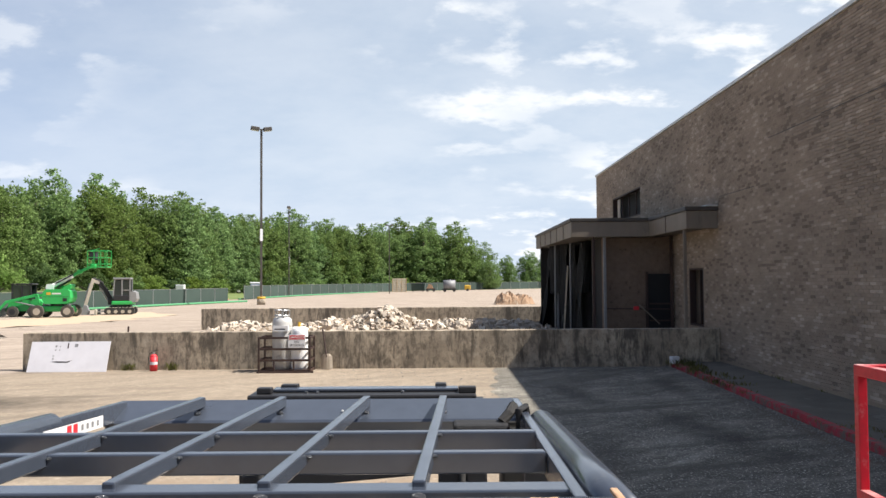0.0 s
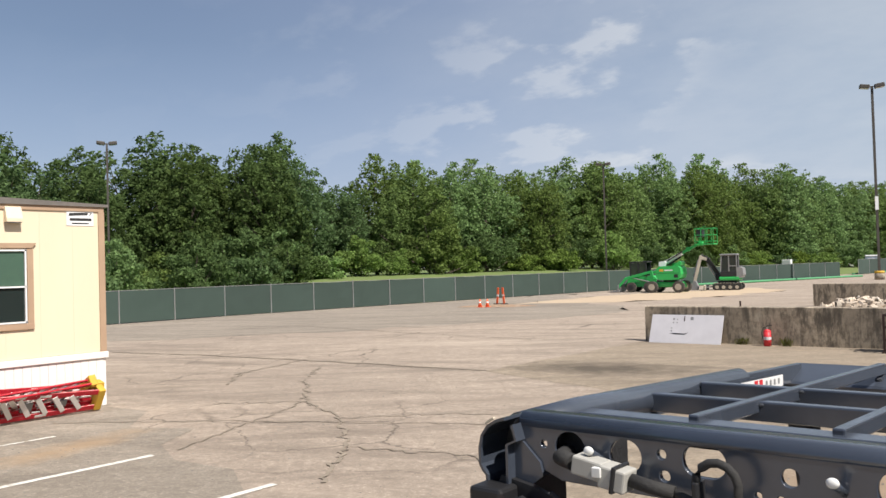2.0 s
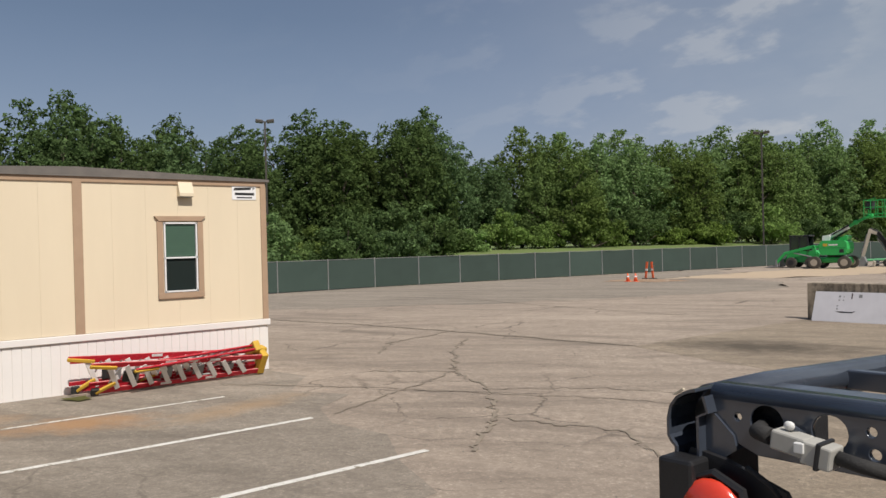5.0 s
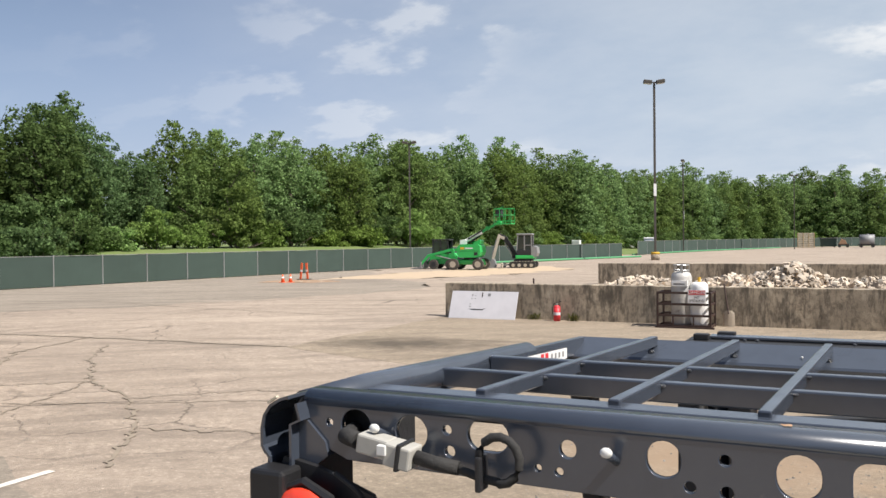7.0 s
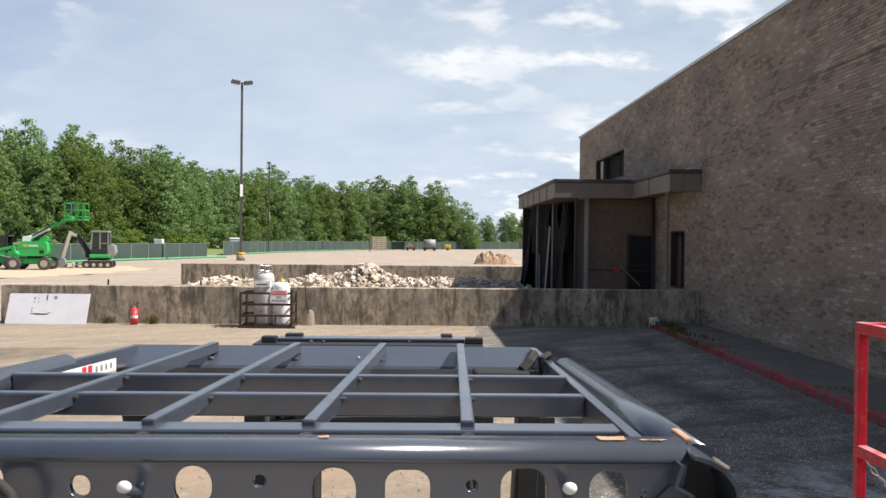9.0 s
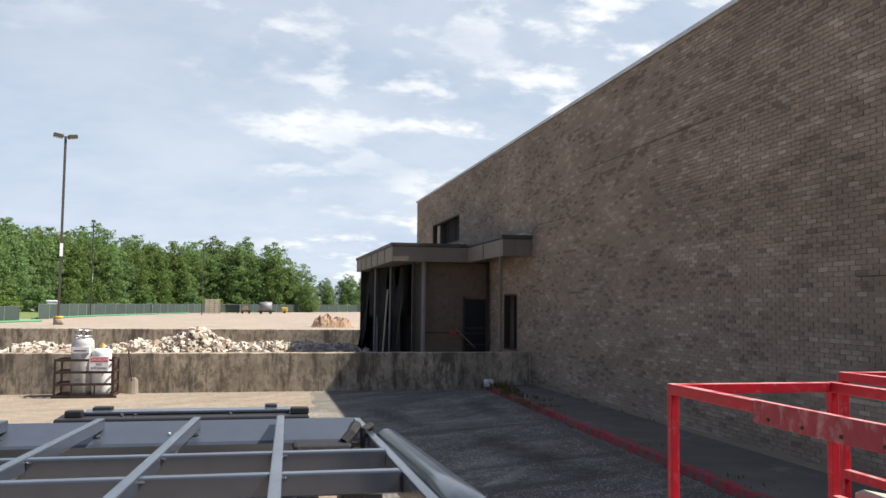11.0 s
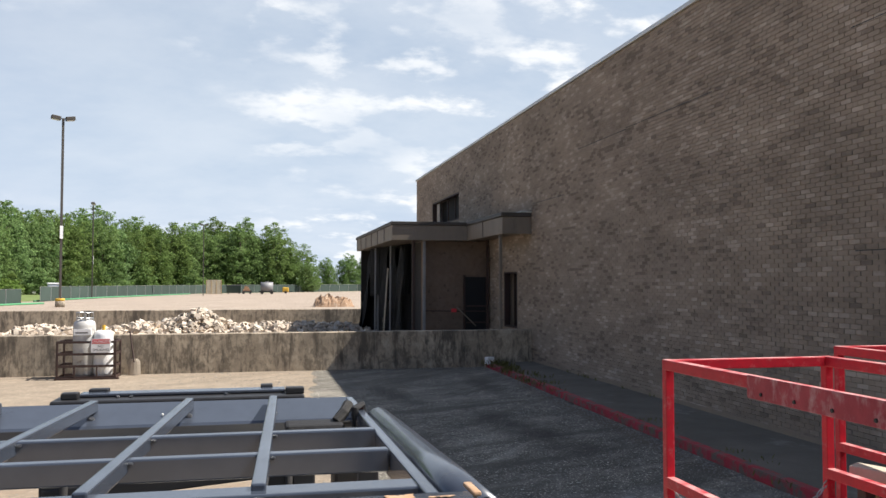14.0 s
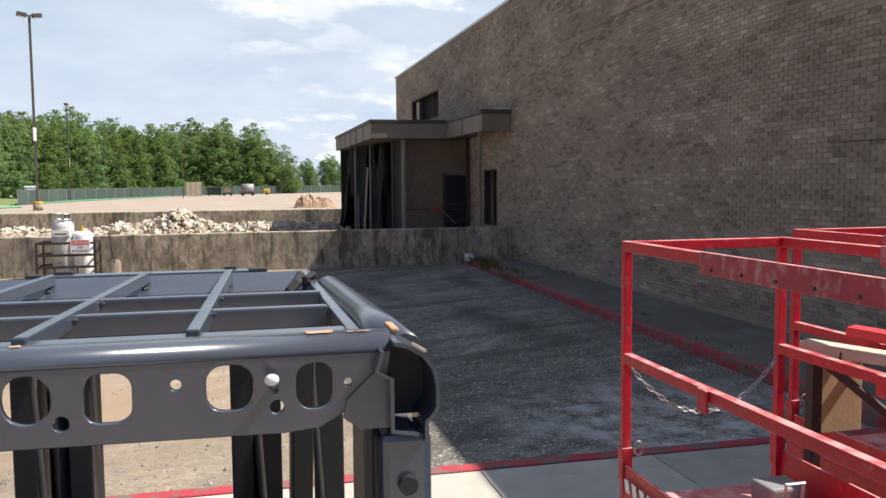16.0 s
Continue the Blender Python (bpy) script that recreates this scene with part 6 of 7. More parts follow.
build_fence(FENCE, "long chain-link fence covered with dark green screen", 1.72)
build_fence(FENCE_FAR, "far fence covered with faded green screen", 1.9, 4.0)
part_sock = tagged(part("erosion_sock", tube([(-35.2, 66.5, 0.1), (-30.3, 82.2, 0.12), (-25.9, 97.4, 0.1), (-24.4, 101.0, 0.1)], 0.12, 8), M["lime"], smooth=True), "bright green filter sock along the fence foot", "filter sock")
tagged(part("erosion_sock", tube([(-28.3, 113.0, 0.1), (-24.4, 138.0, 0.12), (-14.5, 178.0, 0.1)], 0.11, 8), M["lime"], smooth=True), "bright green filter sock along the far fence", "filter sock")
for k, (x, y) in enumerate(((-30.9, 38.75), (-30.5, 38.95), (-31.0, 117.0))):
    c = thing("traffic_cone", "orange traffic cone standing on asphalt", "cone", (x, y, 0), 0, "orange cones")
    s = 1.0 if k < 2 else 1.6
    part("base", boxm((-.17 * s, -.17 * s, 0), (.17 * s, .17 * s, 0.03), 0.01), M["orange"], c)
    part("body", cyl((0, 0, 0.03), (0, 0, 0.48 * s), 0.12 * s, 0.03, 14), M["orange"], c, smooth=True)
    part("band", cyl((0, 0, 0.26 * s), (0, 0, 0.34 * s), 0.081 * s, 0.064 * s, 14, False), M["white"], c)
for x, y, dx in ((-32.0, 42.0, 0.12), (-31.6, 42.2, -0.1)):
    c = thing("marker_board", "tall orange channelizer board by the soil", "marker", (x, y, 0), 0, "orange markers")
    part("base", boxm((-.2, -.15, 0), (.2, .15, 0.05), 0.01), M["rubber"], c)
    part("board", bar((0, 0, 0.05), (dx, 0, 1.05), 0.14, 0.04), M["orange"], c)
    part("band", bar((dx * .5, -0.003, 0.5), (dx * .62, -0.003, 0.62), 0.142, 0.046), M["white"], c)


# ---- lamp posts ----
def build_lamp(x, y, h, base, label, rz=0.0):
    l = thing("lamp_post", label, "lamp post", (x, y, 0), rz, "parking lot lamp posts")
    if base:
        b = part("footing", cyl((0, 0, 0), (0, 0, 0.62), 0.46, 0.44, 20), M["conc"], l, "round concrete footing", True)
        part("painted_band", cyl((0, 0, 0.62), (0, 0, 0.86), 0.45, 0.45, 20), M["yellow"], b, "yellow painted band", True)
    r = 0.014 * h * 0.55
    part("pole", bar((0, 0, 0), (0, 0, h - 0.25), r * 1.5, r * 1.5, 0.01), M["pole"], l)
    if h > 14.5:
        part("notice", boxm((-r, -r - 0.02, h * 0.355), (r, -r, h * 0.355 + 1.3)), M["white"], l, "white notice plate")
    s = h / 18
    part("arm", bar((-0.6 * s, 0, h - 0.3), (0.6 * s, 0, h - 0.3), 0.08, 0.08), M["pole"], l)
    for k, sx in enumerate((-1, 1)):
        hd = part("lamp_head", boxm((-0.42 * s, -0.32 * s, -0.2 * s), (0.42 * s, 0.32 * s, 0.16 * s), 0.05, Matrix.Translation((sx * 0.62 * s, 0, h - 0.22)) @ Matrix.Rotation(radians(sx * -8), 4, "Y")), M["pole"], l)
        part("lens", boxm((-0.36 * s, -0.27 * s, -0.215 * s), (0.36 * s, 0.27 * s, -0.203 * s), 0, Matrix.Translation((sx * 0.62 * s, 0, h - 0.22)) @ Matrix.Rotation(radians(sx * -8), 4, "Y")), M["panel"], hd)


build_lamp(-19.95, 88.5, 19.1, True, "tall twin-head lamp post on a concrete footing", 20)
build_lamp(-25.5, 135, 14.7, False, "twin-head lamp post near the far fence", 95)
build_lamp(-37.25, 66, 11.5, False, "twin-head lamp post behind the green fence", 25)
build_lamp(-10.8, 160, 13.4, False, "far twin-head lamp post before the trees", 10)
build_lamp(-66.7, 35, 13.9, False, "twin-head lamp post among the trees", 60)
build_lamp(-40.7, 1.8, 14.4, False, "twin-head lamp post behind the office trailer", 80)


# ---- machines ----
def wheel(parent, c, r, w, tyre="tyre", rim="tan_rim"):
    c = Vector(c)
    b = cyl(c - Vector((0, w / 2, 0)), c + Vector((0, w / 2, 0)), r, seg=22)
    bmesh.ops.bevel(b, geom=[e for e in b.edges if len(e.link_faces) == 2 and e.calc_face_angle(0) > 1.2], offset=r * 0.12, segments=2, affect="EDGES")
    t = part("tyre", b, M[tyre], parent)
    part("rim", cyl(c - Vector((0, w / 2 + 0.01, 0)), c + Vector((0, w / 2 + 0.01, 0)), r * 0.55, seg=16), M[rim], t)


def build_boom_lift():
    b = thing("boom_lift", "bright green articulated boom lift with raised basket", "boom lift", (-28.6, 59.6, 0), 8)

    def P(name, bm, m, parent=None, label="", smooth=False):
        return part(name, bm, M[m], parent or b, label, smooth)
    P("chassis", boxm((-0.95, -0.62, 0.42), (1.3, 0.62, 0.82), 0.1), "green")
    for x in (-0.87, 1.17):
        P("axle", boxm((x - 0.14, -0.9, 0.36), (x + 0.14, 0.9, 0.6), 0.04), "green")
        for y in (-0.95, 0.95):
            wheel(b, (x, y, 0.45), 0.45, 0.34)
    P("slew_ring", cyl((0.3, 0, 0.8), (0.3, 0, 0.98), 0.55, seg=24), "black", smooth=True)
    hood = prism([(-0.42, 0.98), (1.0, 0.98), (1.22, 1.12), (1.32, 1.4), (1.28, 1.86), (1.12, 2.02), (-0.35, 2.02), (-0.55, 1.82), (-0.6, 1.3)], "y", -0.85, 0.85)
    bmesh.ops.bevel(hood, geom=[e for e in hood.edges if e.is_manifold and e.calc_face_angle(0) > 1.2], offset=0.16, segments=3, affect="EDGES")
    tur = P("turntable", hood, "green", None, "green hooded turntable")
    P("seam", boxm((-0.5, -0.856, 1.48), (1.2, -0.848, 1.5)), "black", tur)
    P("logo_mark", boxm((-0.3, -0.858, 1.62), (0.0, -0.85, 1.8)), "yellow", tur, "pale yellow logo stroke")
    P("logo_mark", boxm((0.08, -0.858, 1.66), (0.7, -0.85, 1.76)), "cap", tur, "pale logo stroke")
    P("vent_grille", boxm((0.8, -0.857, 1.15), (1.1, -0.85, 1.4)), "black", tur)
    P("rear_hood", prism([(0.62, 2.03), (1.2, 2.03), (1.28, 2.3), (1.15, 2.38), (0.8, 2.2)], "y", -0.55, 0.55), "green", tur)
    P("riser", bar((1.0, 0.2, 2.1), (-0.2, 0.2, 2.3), 0.2, 0.22, 0.02), "green")
    P("knuckle", prism([(-0.56, 1.9), (-0.05, 1.95), (0.05, 2.3), (-0.1, 2.42), (-0.5, 2.36)], "y", -0.25, 0.25), "white", None, "white knuckle casting")
    up = P("lower_boom", bar((-0.15, 0, 2.24), (1.25, 0, 2.98), 0.22, 0.26, 0.02), "white", None, "white telescopic boom")
    P("inner_boom", bar((1.2, 0, 2.96), (1.75, 0, 3.28), 0.17, 0.2, 0.01), "green", up)
    P("boom_cylinder", cyl((0.2, -0.05, 2.12), (1.15, -0.05, 2.72), 0.07), "black", up, "dark lift cylinder")
    P("hose_track", bar((0.1, -0.16, 2.42), (1.3, -0.16, 3.08), 0.05, 0.1), "black", up)
    jib = P("jib", bar((1.7, 0, 3.26), (2.6, 0, 3.68), 0.16, 0.2, 0.015), "green")
    P("pivot", cyl((1.72, -0.18, 3.27), (1.72, 0.18, 3.27), 0.16), "green", jib, smooth=True)
    P("rotator", boxm((2.45, -0.22, 3.5), (2.85, 0.22, 3.8), 0.05), "green", jib)
    bk = P("basket_floor", boxm((2.4, -0.62, 3.56), (3.75, 0.62, 3.64)), "green", None, "green work basket")
    for y in (-0.62, 0.62):
        for x in (2.4, 2.85, 3.3, 3.75):
            P("basket_post", bar((x, y, 3.62), (x, y, 4.78), 0.04, 0.04), "green", bk)
        for z in (3.82, 4.28, 4.78):
            P("basket_rail", bar((2.4, y, z), (3.75, y, z), 0.04, 0.04), "green", bk)
    for x in (2.4, 3.75):
        for z in (3.82, 4.28, 4.78):
            P("basket_rail", bar((x, -0.62, z), (x, 0.62, z), 0.04, 0.04), "green", bk)
    P("falling_guard", bar((2.4, 0, 4.78), (3.05, 0, 4.94), 0.04, 0.04), "green", bk)
    con = P("console", boxm((2.46, -0.45, 4.15), (2.92, 0.3, 4.65), 0.04), "black", bk, "dark control console")
    P("console_lid", boxm((2.44, -0.47, 4.65), (2.96, 0.32, 4.70), 0.01), "rubber", con)


build_boom_lift()


def build_loader():
    l = thing("compact_loader", "green compact loader with dark cab and bucket", "loader", (-31.4, 61.0, 0), 190)

    def P(name, bm, m, parent=None, label=""):
        return part(name, bm, M[m], parent or l, label)
    P("body", prism([(-1.3, 0.45), (0.95, 0.4), (1.0, 0.95), (0.6, 1.2), (-1.1, 1.3), (-1.35, 1.05)], "y", -0.62, 0.62), "green")
    P("engine_grille", boxm((-1.36, -0.5, 0.6), (-1.3, 0.5, 1.0), 0.01), "black")
    cab = P("cab_floor", boxm((-0.6, -0.6, 1.2), (0.72, 0.6, 1.28), 0.02), "black", None, "dark glazed cab")
    P("cab_roof", boxm((-0.7, -0.7, 2.34), (0.8, 0.7, 2.45), 0.04), "black", cab)
    for x in (-0.6, 0.05, 0.72):
        for y in (-0.63, 0.63):
            P("cab_post", bar((x, y, 1.2), (x + (0.05 if x < 0 else 0), y, 2.35), 0.08, 0.07), "black", cab)
    for y in (-0.6, 0.6):
        P("side_glass", boxm((-0.55, y - 0.01, 1.3), (0.68, y + 0.01, 2.32)), "glass", cab)
    P("front_glass", boxm((0.70, -0.58, 1.3), (0.72, 0.58, 2.32)), "glass", cab)
    P("seat", boxm((-0.4, -0.28, 1.28), (0.1, 0.28, 1.75), 0.06), "rubber", cab)
    for y in (-0.85, 0.85):
        P("loader_arm", bar((-1.15, y, 1.0), (-1.0, y, 1.62), 0.14, 0.24, 0.02), "green")
        P("loader_arm", bar((-1.1, y, 1.6), (1.0, y, 1.1), 0.14, 0.22, 0.02), "green")
        P("loader_arm", bar((1.0, y, 1.15), (1.7, y, 0.35), 0.14, 0.2, 0.02), "green")
        P("arm_cylinder", cyl((-0.9, y, 0.8), (0.5, y, 1.15), 0.05), "chrome")
        wheel(l, (-0.8, y, 0.4), 0.4, 0.3, "tyre", "black")
        wheel(l, (0.6, y, 0.4), 0.4, 0.3, "tyre", "black")
    bucket = P("bucket", prism([(1.6, 0.05), (2.4, 0.02), (2.3, 0.12), (1.75, 0.15), (1.7, 0.6), (1.6, 0.62)], "y", -1.0, 1.0), "far_grey", None, "dusty grey bucket")
    for k in range(7):
        P("tooth", boxm((2.36, -0.95 + 0.3 * k, 0.02), (2.58, -0.86 + 0.3 * k, 0.07), 0.01), "far_grey", bucket)
    P("work_light", boxm((0.78, -0.55, 2.28), (0.86, -0.38, 2.38), 0.01), "cap", cab)


build_loader()


def build_excavator():
    e = thing("mini_excavator", "dusty mini excavator with grey glazed cab and green base", "excavator", (-25.6, 64.2, 0), 12)

    def P(name, bm, m, parent=None, label="", smooth=False):
        return part(name, bm, M[m], parent or e, label, smooth)
    for y in (-0.75, 0.75):
        t = P("track", prism(round_rect(0.05, 0.28, 2.2, 0.54, 0.26, 6), "y", y - 0.18, y + 0.18), "rubber", None, "dusty rubber track")
        for k in range(4):
            P("roller", cyl((-0.7 + 0.5 * k, y - 0.2, 0.24), (-0.7 + 0.5 * k, y + 0.2, 0.24), 0.14), "tan_rim", t)
        for k in range(9):
            P("track_pad", boxm((-0.98 + 0.245 * k, y - 0.19, 0.545), (-0.84 + 0.245 * k, y + 0.19, 0.575), 0.008), "tan_rim", t)
    P("undercarriage", boxm((-0.7, -0.55, 0.28), (0.8, 0.55, 0.72), 0.05), "black")
    P("house", boxm((-0.55, -0.8, 0.76), (1.0, 0.8, 1.06), 0.08), "green", None, "green engine base")
    P("engine_cover", boxm((-0.3, 0.36, 1.06), (1.05, 0.8, 1.7), 0.08), "black")
    rear = prism([(0.75, 0.9), (1.15, 0.95), (1.28, 1.2), (1.22, 1.7), (0.98, 1.8), (0.75, 1.75)], "y", -0.78, 0.78)
    P("counterweight", rear, "far_grey", None, "grey rounded counterweight")
    cab = P("cab_base", boxm((-0.42, -0.78, 1.06), (0.82, 0.34, 1.5), 0.04), "black", None, "grey cab with dark glass")
    P("cab_roof", boxm((-0.46, -0.82, 2.70), (0.86, 0.38, 2.84), 0.05), "far_grey", cab)
    for x in (-0.4, 0.22, 0.8):
        for y in (-0.76, 0.32):
            P("cab_post", bar((x + (0.0 if x > -0.3 else -0.02), y, 1.45), (x + (0.08 if x < -0.3 else 0), y, 2.72), 0.085, 0.06), "far_grey", cab)
    for y in (-0.75, 0.31):
        P("side_glass", boxm((-0.36, y - 0.008, 1.5), (0.78, y + 0.008, 2.7)), "glass", cab)
    P("front_glass", boxm((-0.4, -0.72, 1.5), (-0.385, 0.28, 2.68)), "glass", cab)
    P("waist_rail", boxm((0.22, -0.79, 1.85), (0.82, -0.74, 1.92)), "far_grey", cab)
    P("mirror", boxm((-0.52, -0.9, 2.25), (-0.46, -0.8, 2.5), 0.01), "black", cab)
    P("swing_post", boxm((-1.0, 0.3, 0.75), (-0.5, 0.7, 1.25), 0.06), "black")
    boom = P("boom", bar((-0.75, 0.5, 1.1), (-1.25, 0.45, 2.0), 0.22, 0.34, 0.03), "black", None, "dark curved boom")
    P("boom_elbow", bar((-1.2, 0.45, 1.92), (-1.65, 0.4, 2.5), 0.21, 0.32, 0.03), "black", boom)
    P("boom_tip", bar((-1.6, 0.4, 2.45), (-2.15, 0.3, 2.62), 0.2, 0.26, 0.03), "tan_rim", boom)
    P("boom_cylinder", cyl((-0.95, 0.5, 0.95), (-1.62, 0.42, 2.1), 0.06), "chrome", boom)
    P("arm_cylinder", cyl((-1.35, 0.42, 2.45), (-2.05, 0.32, 2.84), 0.055), "black", boom)
    P("hose", tube([(-0.7, 0.4, 1.2), (-1.2, 0.3, 2.2), (-1.6, 0.28, 2.75), (-2.1, 0.25, 2.7)], 0.025, 6), "rubber", boom)
    arm = P("arm", bar((-2.05, 0.3, 2.78), (-2.6, 0.2, 0.72), 0.17, 0.24, 0.02), "tan_rim", None, "dusty dipper arm")
    P("bucket_cylinder", cyl((-2.3, 0.28, 2.4), (-2.68, 0.2, 1.0), 0.05), "chrome", arm)
    P("bucket", prism([(-2.85, 0.02), (-2.35, 0.02), (-2.3, 0.28), (-2.45, 0.7), (-2.65, 0.78), (-2.82, 0.4)], "y", -0.08, 0.46), "far_grey", arm, "dusty bucket")
    P("blade", prism([(-1.78, 0.02), (-1.62, 0.02), (-1.6, 0.36), (-1.7, 0.44), (-1.74, 0.2)], "y", -0.95, 0.95), "tan_rim", None, "dusty dozer blade")
    for y in (-0.45, 0.45):
        P("blade_arm", bar((-1.62, y, 0.22), (-0.7, y, 0.35), 0.1, 0.12), "far_grey")


build_excavator()


# ---- far things ----
def build_toilet():
    t = thing("portable_toilet", "pale blue portable toilet near the gate", "portable toilet", (-28.1, 122, 0), 15)
    b = part("body", boxm((-.7, -.7, 0.1), (.7, .7, 2.15), 0.04), M["blue"], t)
    part("door", boxm((-.45, -.73, 0.2), (.45, -.705, 2.0), 0.01), M["panel"], b)
    part("roof", boxm((-.75, -.75, 2.15), (.75, .75, 2.4), 0.1), M["white"], t)
    part("skid", boxm((-.75, -.7, 0), (.75, .7, 0.1)), M["black"], t)


build_toilet()


def build_crate():
    c = thing("pallet_stack", "tall stack of pale timber pallets", "pallets", (-10, 181, 0), 5)
    for k in range(7):
        part("pallet", boxm((-1.55, -1.2, 0.43 * k), (1.55, 1.2, 0.43 * k + 0.36), 0.02), M["timber"], c)
    for x in (-1.5, -0.5, 0.5, 1.5):
        part("strap", bar((x, -1.22, 0), (x, -1.22, 2.98), 0.1, 0.03), M["ply"], c)


build_crate()


def build_dumpster(at, w, label):
    d = thing("dumpster", label, "dumpster", at)
    part("bin", prism([(-w, 0.2), (w, 0.2), (w + 0.15, 1.9), (-w - 0.15, 1.9)], "y", -1.1, 1.1), M["screen"], d)
    for k in range(6):
        x = -w + 2 * w * k / 5
        part("rib", bar((x, -1.13, 0.2), (x, -1.13, 1.85), 0.1, 0.06), M["screen"], d)
    part("rim", bar((-w - 0.2, -1.12, 1.9), (w + 0.2, -1.12, 1.9), 0.1, 0.1), M["far_grey"], d)
    for x in (-w * .8, w * .8):
        part("caster", cyl((x, -0.9, 0.12), (x, -0.7, 0.12), 0.12), M["black"], d)


build_dumpster((-6.0, 184, 0), 1.4, "dark green dumpster before the far trees")


def build_tank():
    t = thing("tank_trailer", "dull grey tank on a small trailer", "tank trailer", (0.9, 180, 0))
    b = cyl((-1.3, 0, 1.45), (1.3, 0, 1.45), 1.05, seg=24)
    part("tank", b, M["far_grey"], t, smooth=True)
    part("frame", boxm((-1.7, -0.7, 0.45), (1.7, 0.7, 0.6)), M["black"], t)
    for x in (-1.0, 1.0):
        wheel(t, (x, -0.8, 0.35), 0.35, 0.25, "tyre", "black")
    part("hatch", cyl((0, 0, 2.4), (0, 0, 2.65), 0.3), M["far_grey"], t)


build_tank()


def build_cart():
    c = thing("flat_cart", "low rusty equipment cart", "cart", (-3.2, 182, 0))
    part("bed", boxm((-1.0, -0.6, 0.5), (1.0, 0.6, 0.7)), M["maroon"], c)
    part("load", prism([(-0.9, 0.7), (0.6, 0.7), (0.3, 1.5), (-0.4, 1.7)], "y", -0.5, 0.5), M["rust"], c, "brown load")
    for x in (-0.7, 0.7):
        wheel(c, (x, -0.6, 0.28), 0.28, 0.2, "tyre", "black")


build_cart()


def build_compressor():
    c = thing("yellow_compressor", "small yellow machine on the far asphalt", "compressor", (5.2, 190, 0))
    part("body", boxm((-0.8, -0.5, 0.3), (0.6, 0.5, 1.35), 0.2), M["yellow"], c)
    part("drawbar", bar((0.6, 0, 0.4), (1.6, 0, 0.3), 0.1, 0.1), M["black"], c)
    for y in (-0.55, 0.55):
        wheel(c, (-0.1, y, 0.28), 0.28, 0.18, "tyre", "black")


build_compressor()


def build_car():
    c = thing("car", "white car parked beyond the fence gate", "car", (-41, 157.5, 0.05), 10)
    part("body", prism([(-2.1, 0.35), (2.1, 0.35), (2.15, 0.8), (1.3, 0.95), (-1.9, 0.98), (-2.15, 0.8)], "y", -0.85, 0.85), M["white"], c)
    part("cabin", prism([(-1.7, 0.95), (1.1, 0.95), (0.5, 1.5), (-1.2, 1.52)], "y", -0.75, 0.75), M["glass"], c, "dark windows")
    part("roof", prism([(-1.25, 1.5), (0.55, 1.48), (0.45, 1.56), (-1.15, 1.58)], "y", -0.74, 0.74), M["white"], c)
    for x in (-1.3, 1.3):
        for y in (-0.8, 0.8):
            wheel(c, (x, y, 0.33), 0.33, 0.22, "tyre", "far_grey")


build_car()


def build_utility():
    u = thing("utility_box", "white utility cabinet on the grass bank", "cabinet", (-38.4, 120, bank(-38.4, 120)))
    part("cabinet", boxm((-0.6, -0.4, 0.0), (0.6, 0.4, 1.7), 0.03), M["white"], u)
    part("door", boxm((-0.5, -0.42, 0.15), (0.5, -0.405, 1.55), 0.005), M["panel"], u)
    part("plinth", boxm((-1.6, -0.6, -0.15), (-0.65, 0.6, 0.35), 0.03), M["panel"], u)


build_utility()


def build_sign():
    s = thing("billboard", "dark square sign on a post above the trees", "sign", (13.0, 238, 0))
    part("board", boxm((-0.9, -0.15, 8.2), (0.9, 0.15, 9.7), 0.03), M["black"], s)
    part("post", cyl((-0.5, 0, 0), (-0.5, 0, 8.3), 0.25), M["panel"], s)
    part("bracket", boxm((-1.2, -0.1, 7.0), (-0.2, 0.1, 8.2), 0.02), M["panel"], s)


build_sign()
tagged(part("litter", boxm((-0.12, -0.08, 0), (0.12, 0.08, 0.2), 0.02, Matrix.Translation((5.75, 22.2, 0.128)) @ Matrix.Rotation(0.4, 4, "Z")), M["white"]), "crushed white carton on the sidewalk corner", "litter")
tagged(part("rusty_spike", bar((-9.5, 22.86, 1.04), (-9.5, 22.86, 1.22), 0.04, 0.04), M["maroon"]), "short rusty stub on the wall top", "spike")


# ---- trees ----
def leaf_mesh(name, clumps, count, size, material, seed):
    """Leaf sprays scattered over small clumps (x, y, z, rx, ry, rz), thicker on top of each."""
    g = np.random.default_rng(seed)
    cl = np.array(clumps)
    area = cl[:, 3] * cl[:, 4]
    lo = cl[g.choice(len(cl), count, p=area / area.sum())]
    d = g.normal(size=(count, 3)) + np.array([0, 0, 0.3])
    d /= np.linalg.norm(d, axis=1)[:, None]
    r = g.uniform(0.45, 1.12, (count, 1))
    stray = g.random((count, 1)) < 0.06
    r = np.where(stray, r * 1.35, r)
    c = lo[:, :3] + d * lo[:, 3:] * r
    n = 0.7 * d + 0.75 * g.normal(size=(count, 3)) + np.array([0, 0, 0.35])
    n /= np.linalg.norm(n, axis=1)[:, None]
    u = np.cross(n, g.normal(size=(count, 3)))
    u /= np.linalg.norm(u, axis=1)[:, None]
    v = np.cross(n, u)
    s = size * g.uniform(0.5, 1.3, (count, 1))
    w = s * g.uniform(0.5, 0.9, (count, 1))
    verts = np.stack([c - u * s, c + u * s + v * w * 0.3, c + v * w * 1.7], 1).reshape(-1, 3)
    me = bpy.data.meshes.new(name)
    me.from_pydata(verts.tolist(), [], np.arange(count * 3).reshape(-1, 3).tolist())
    me.materials.append(material)
    return me


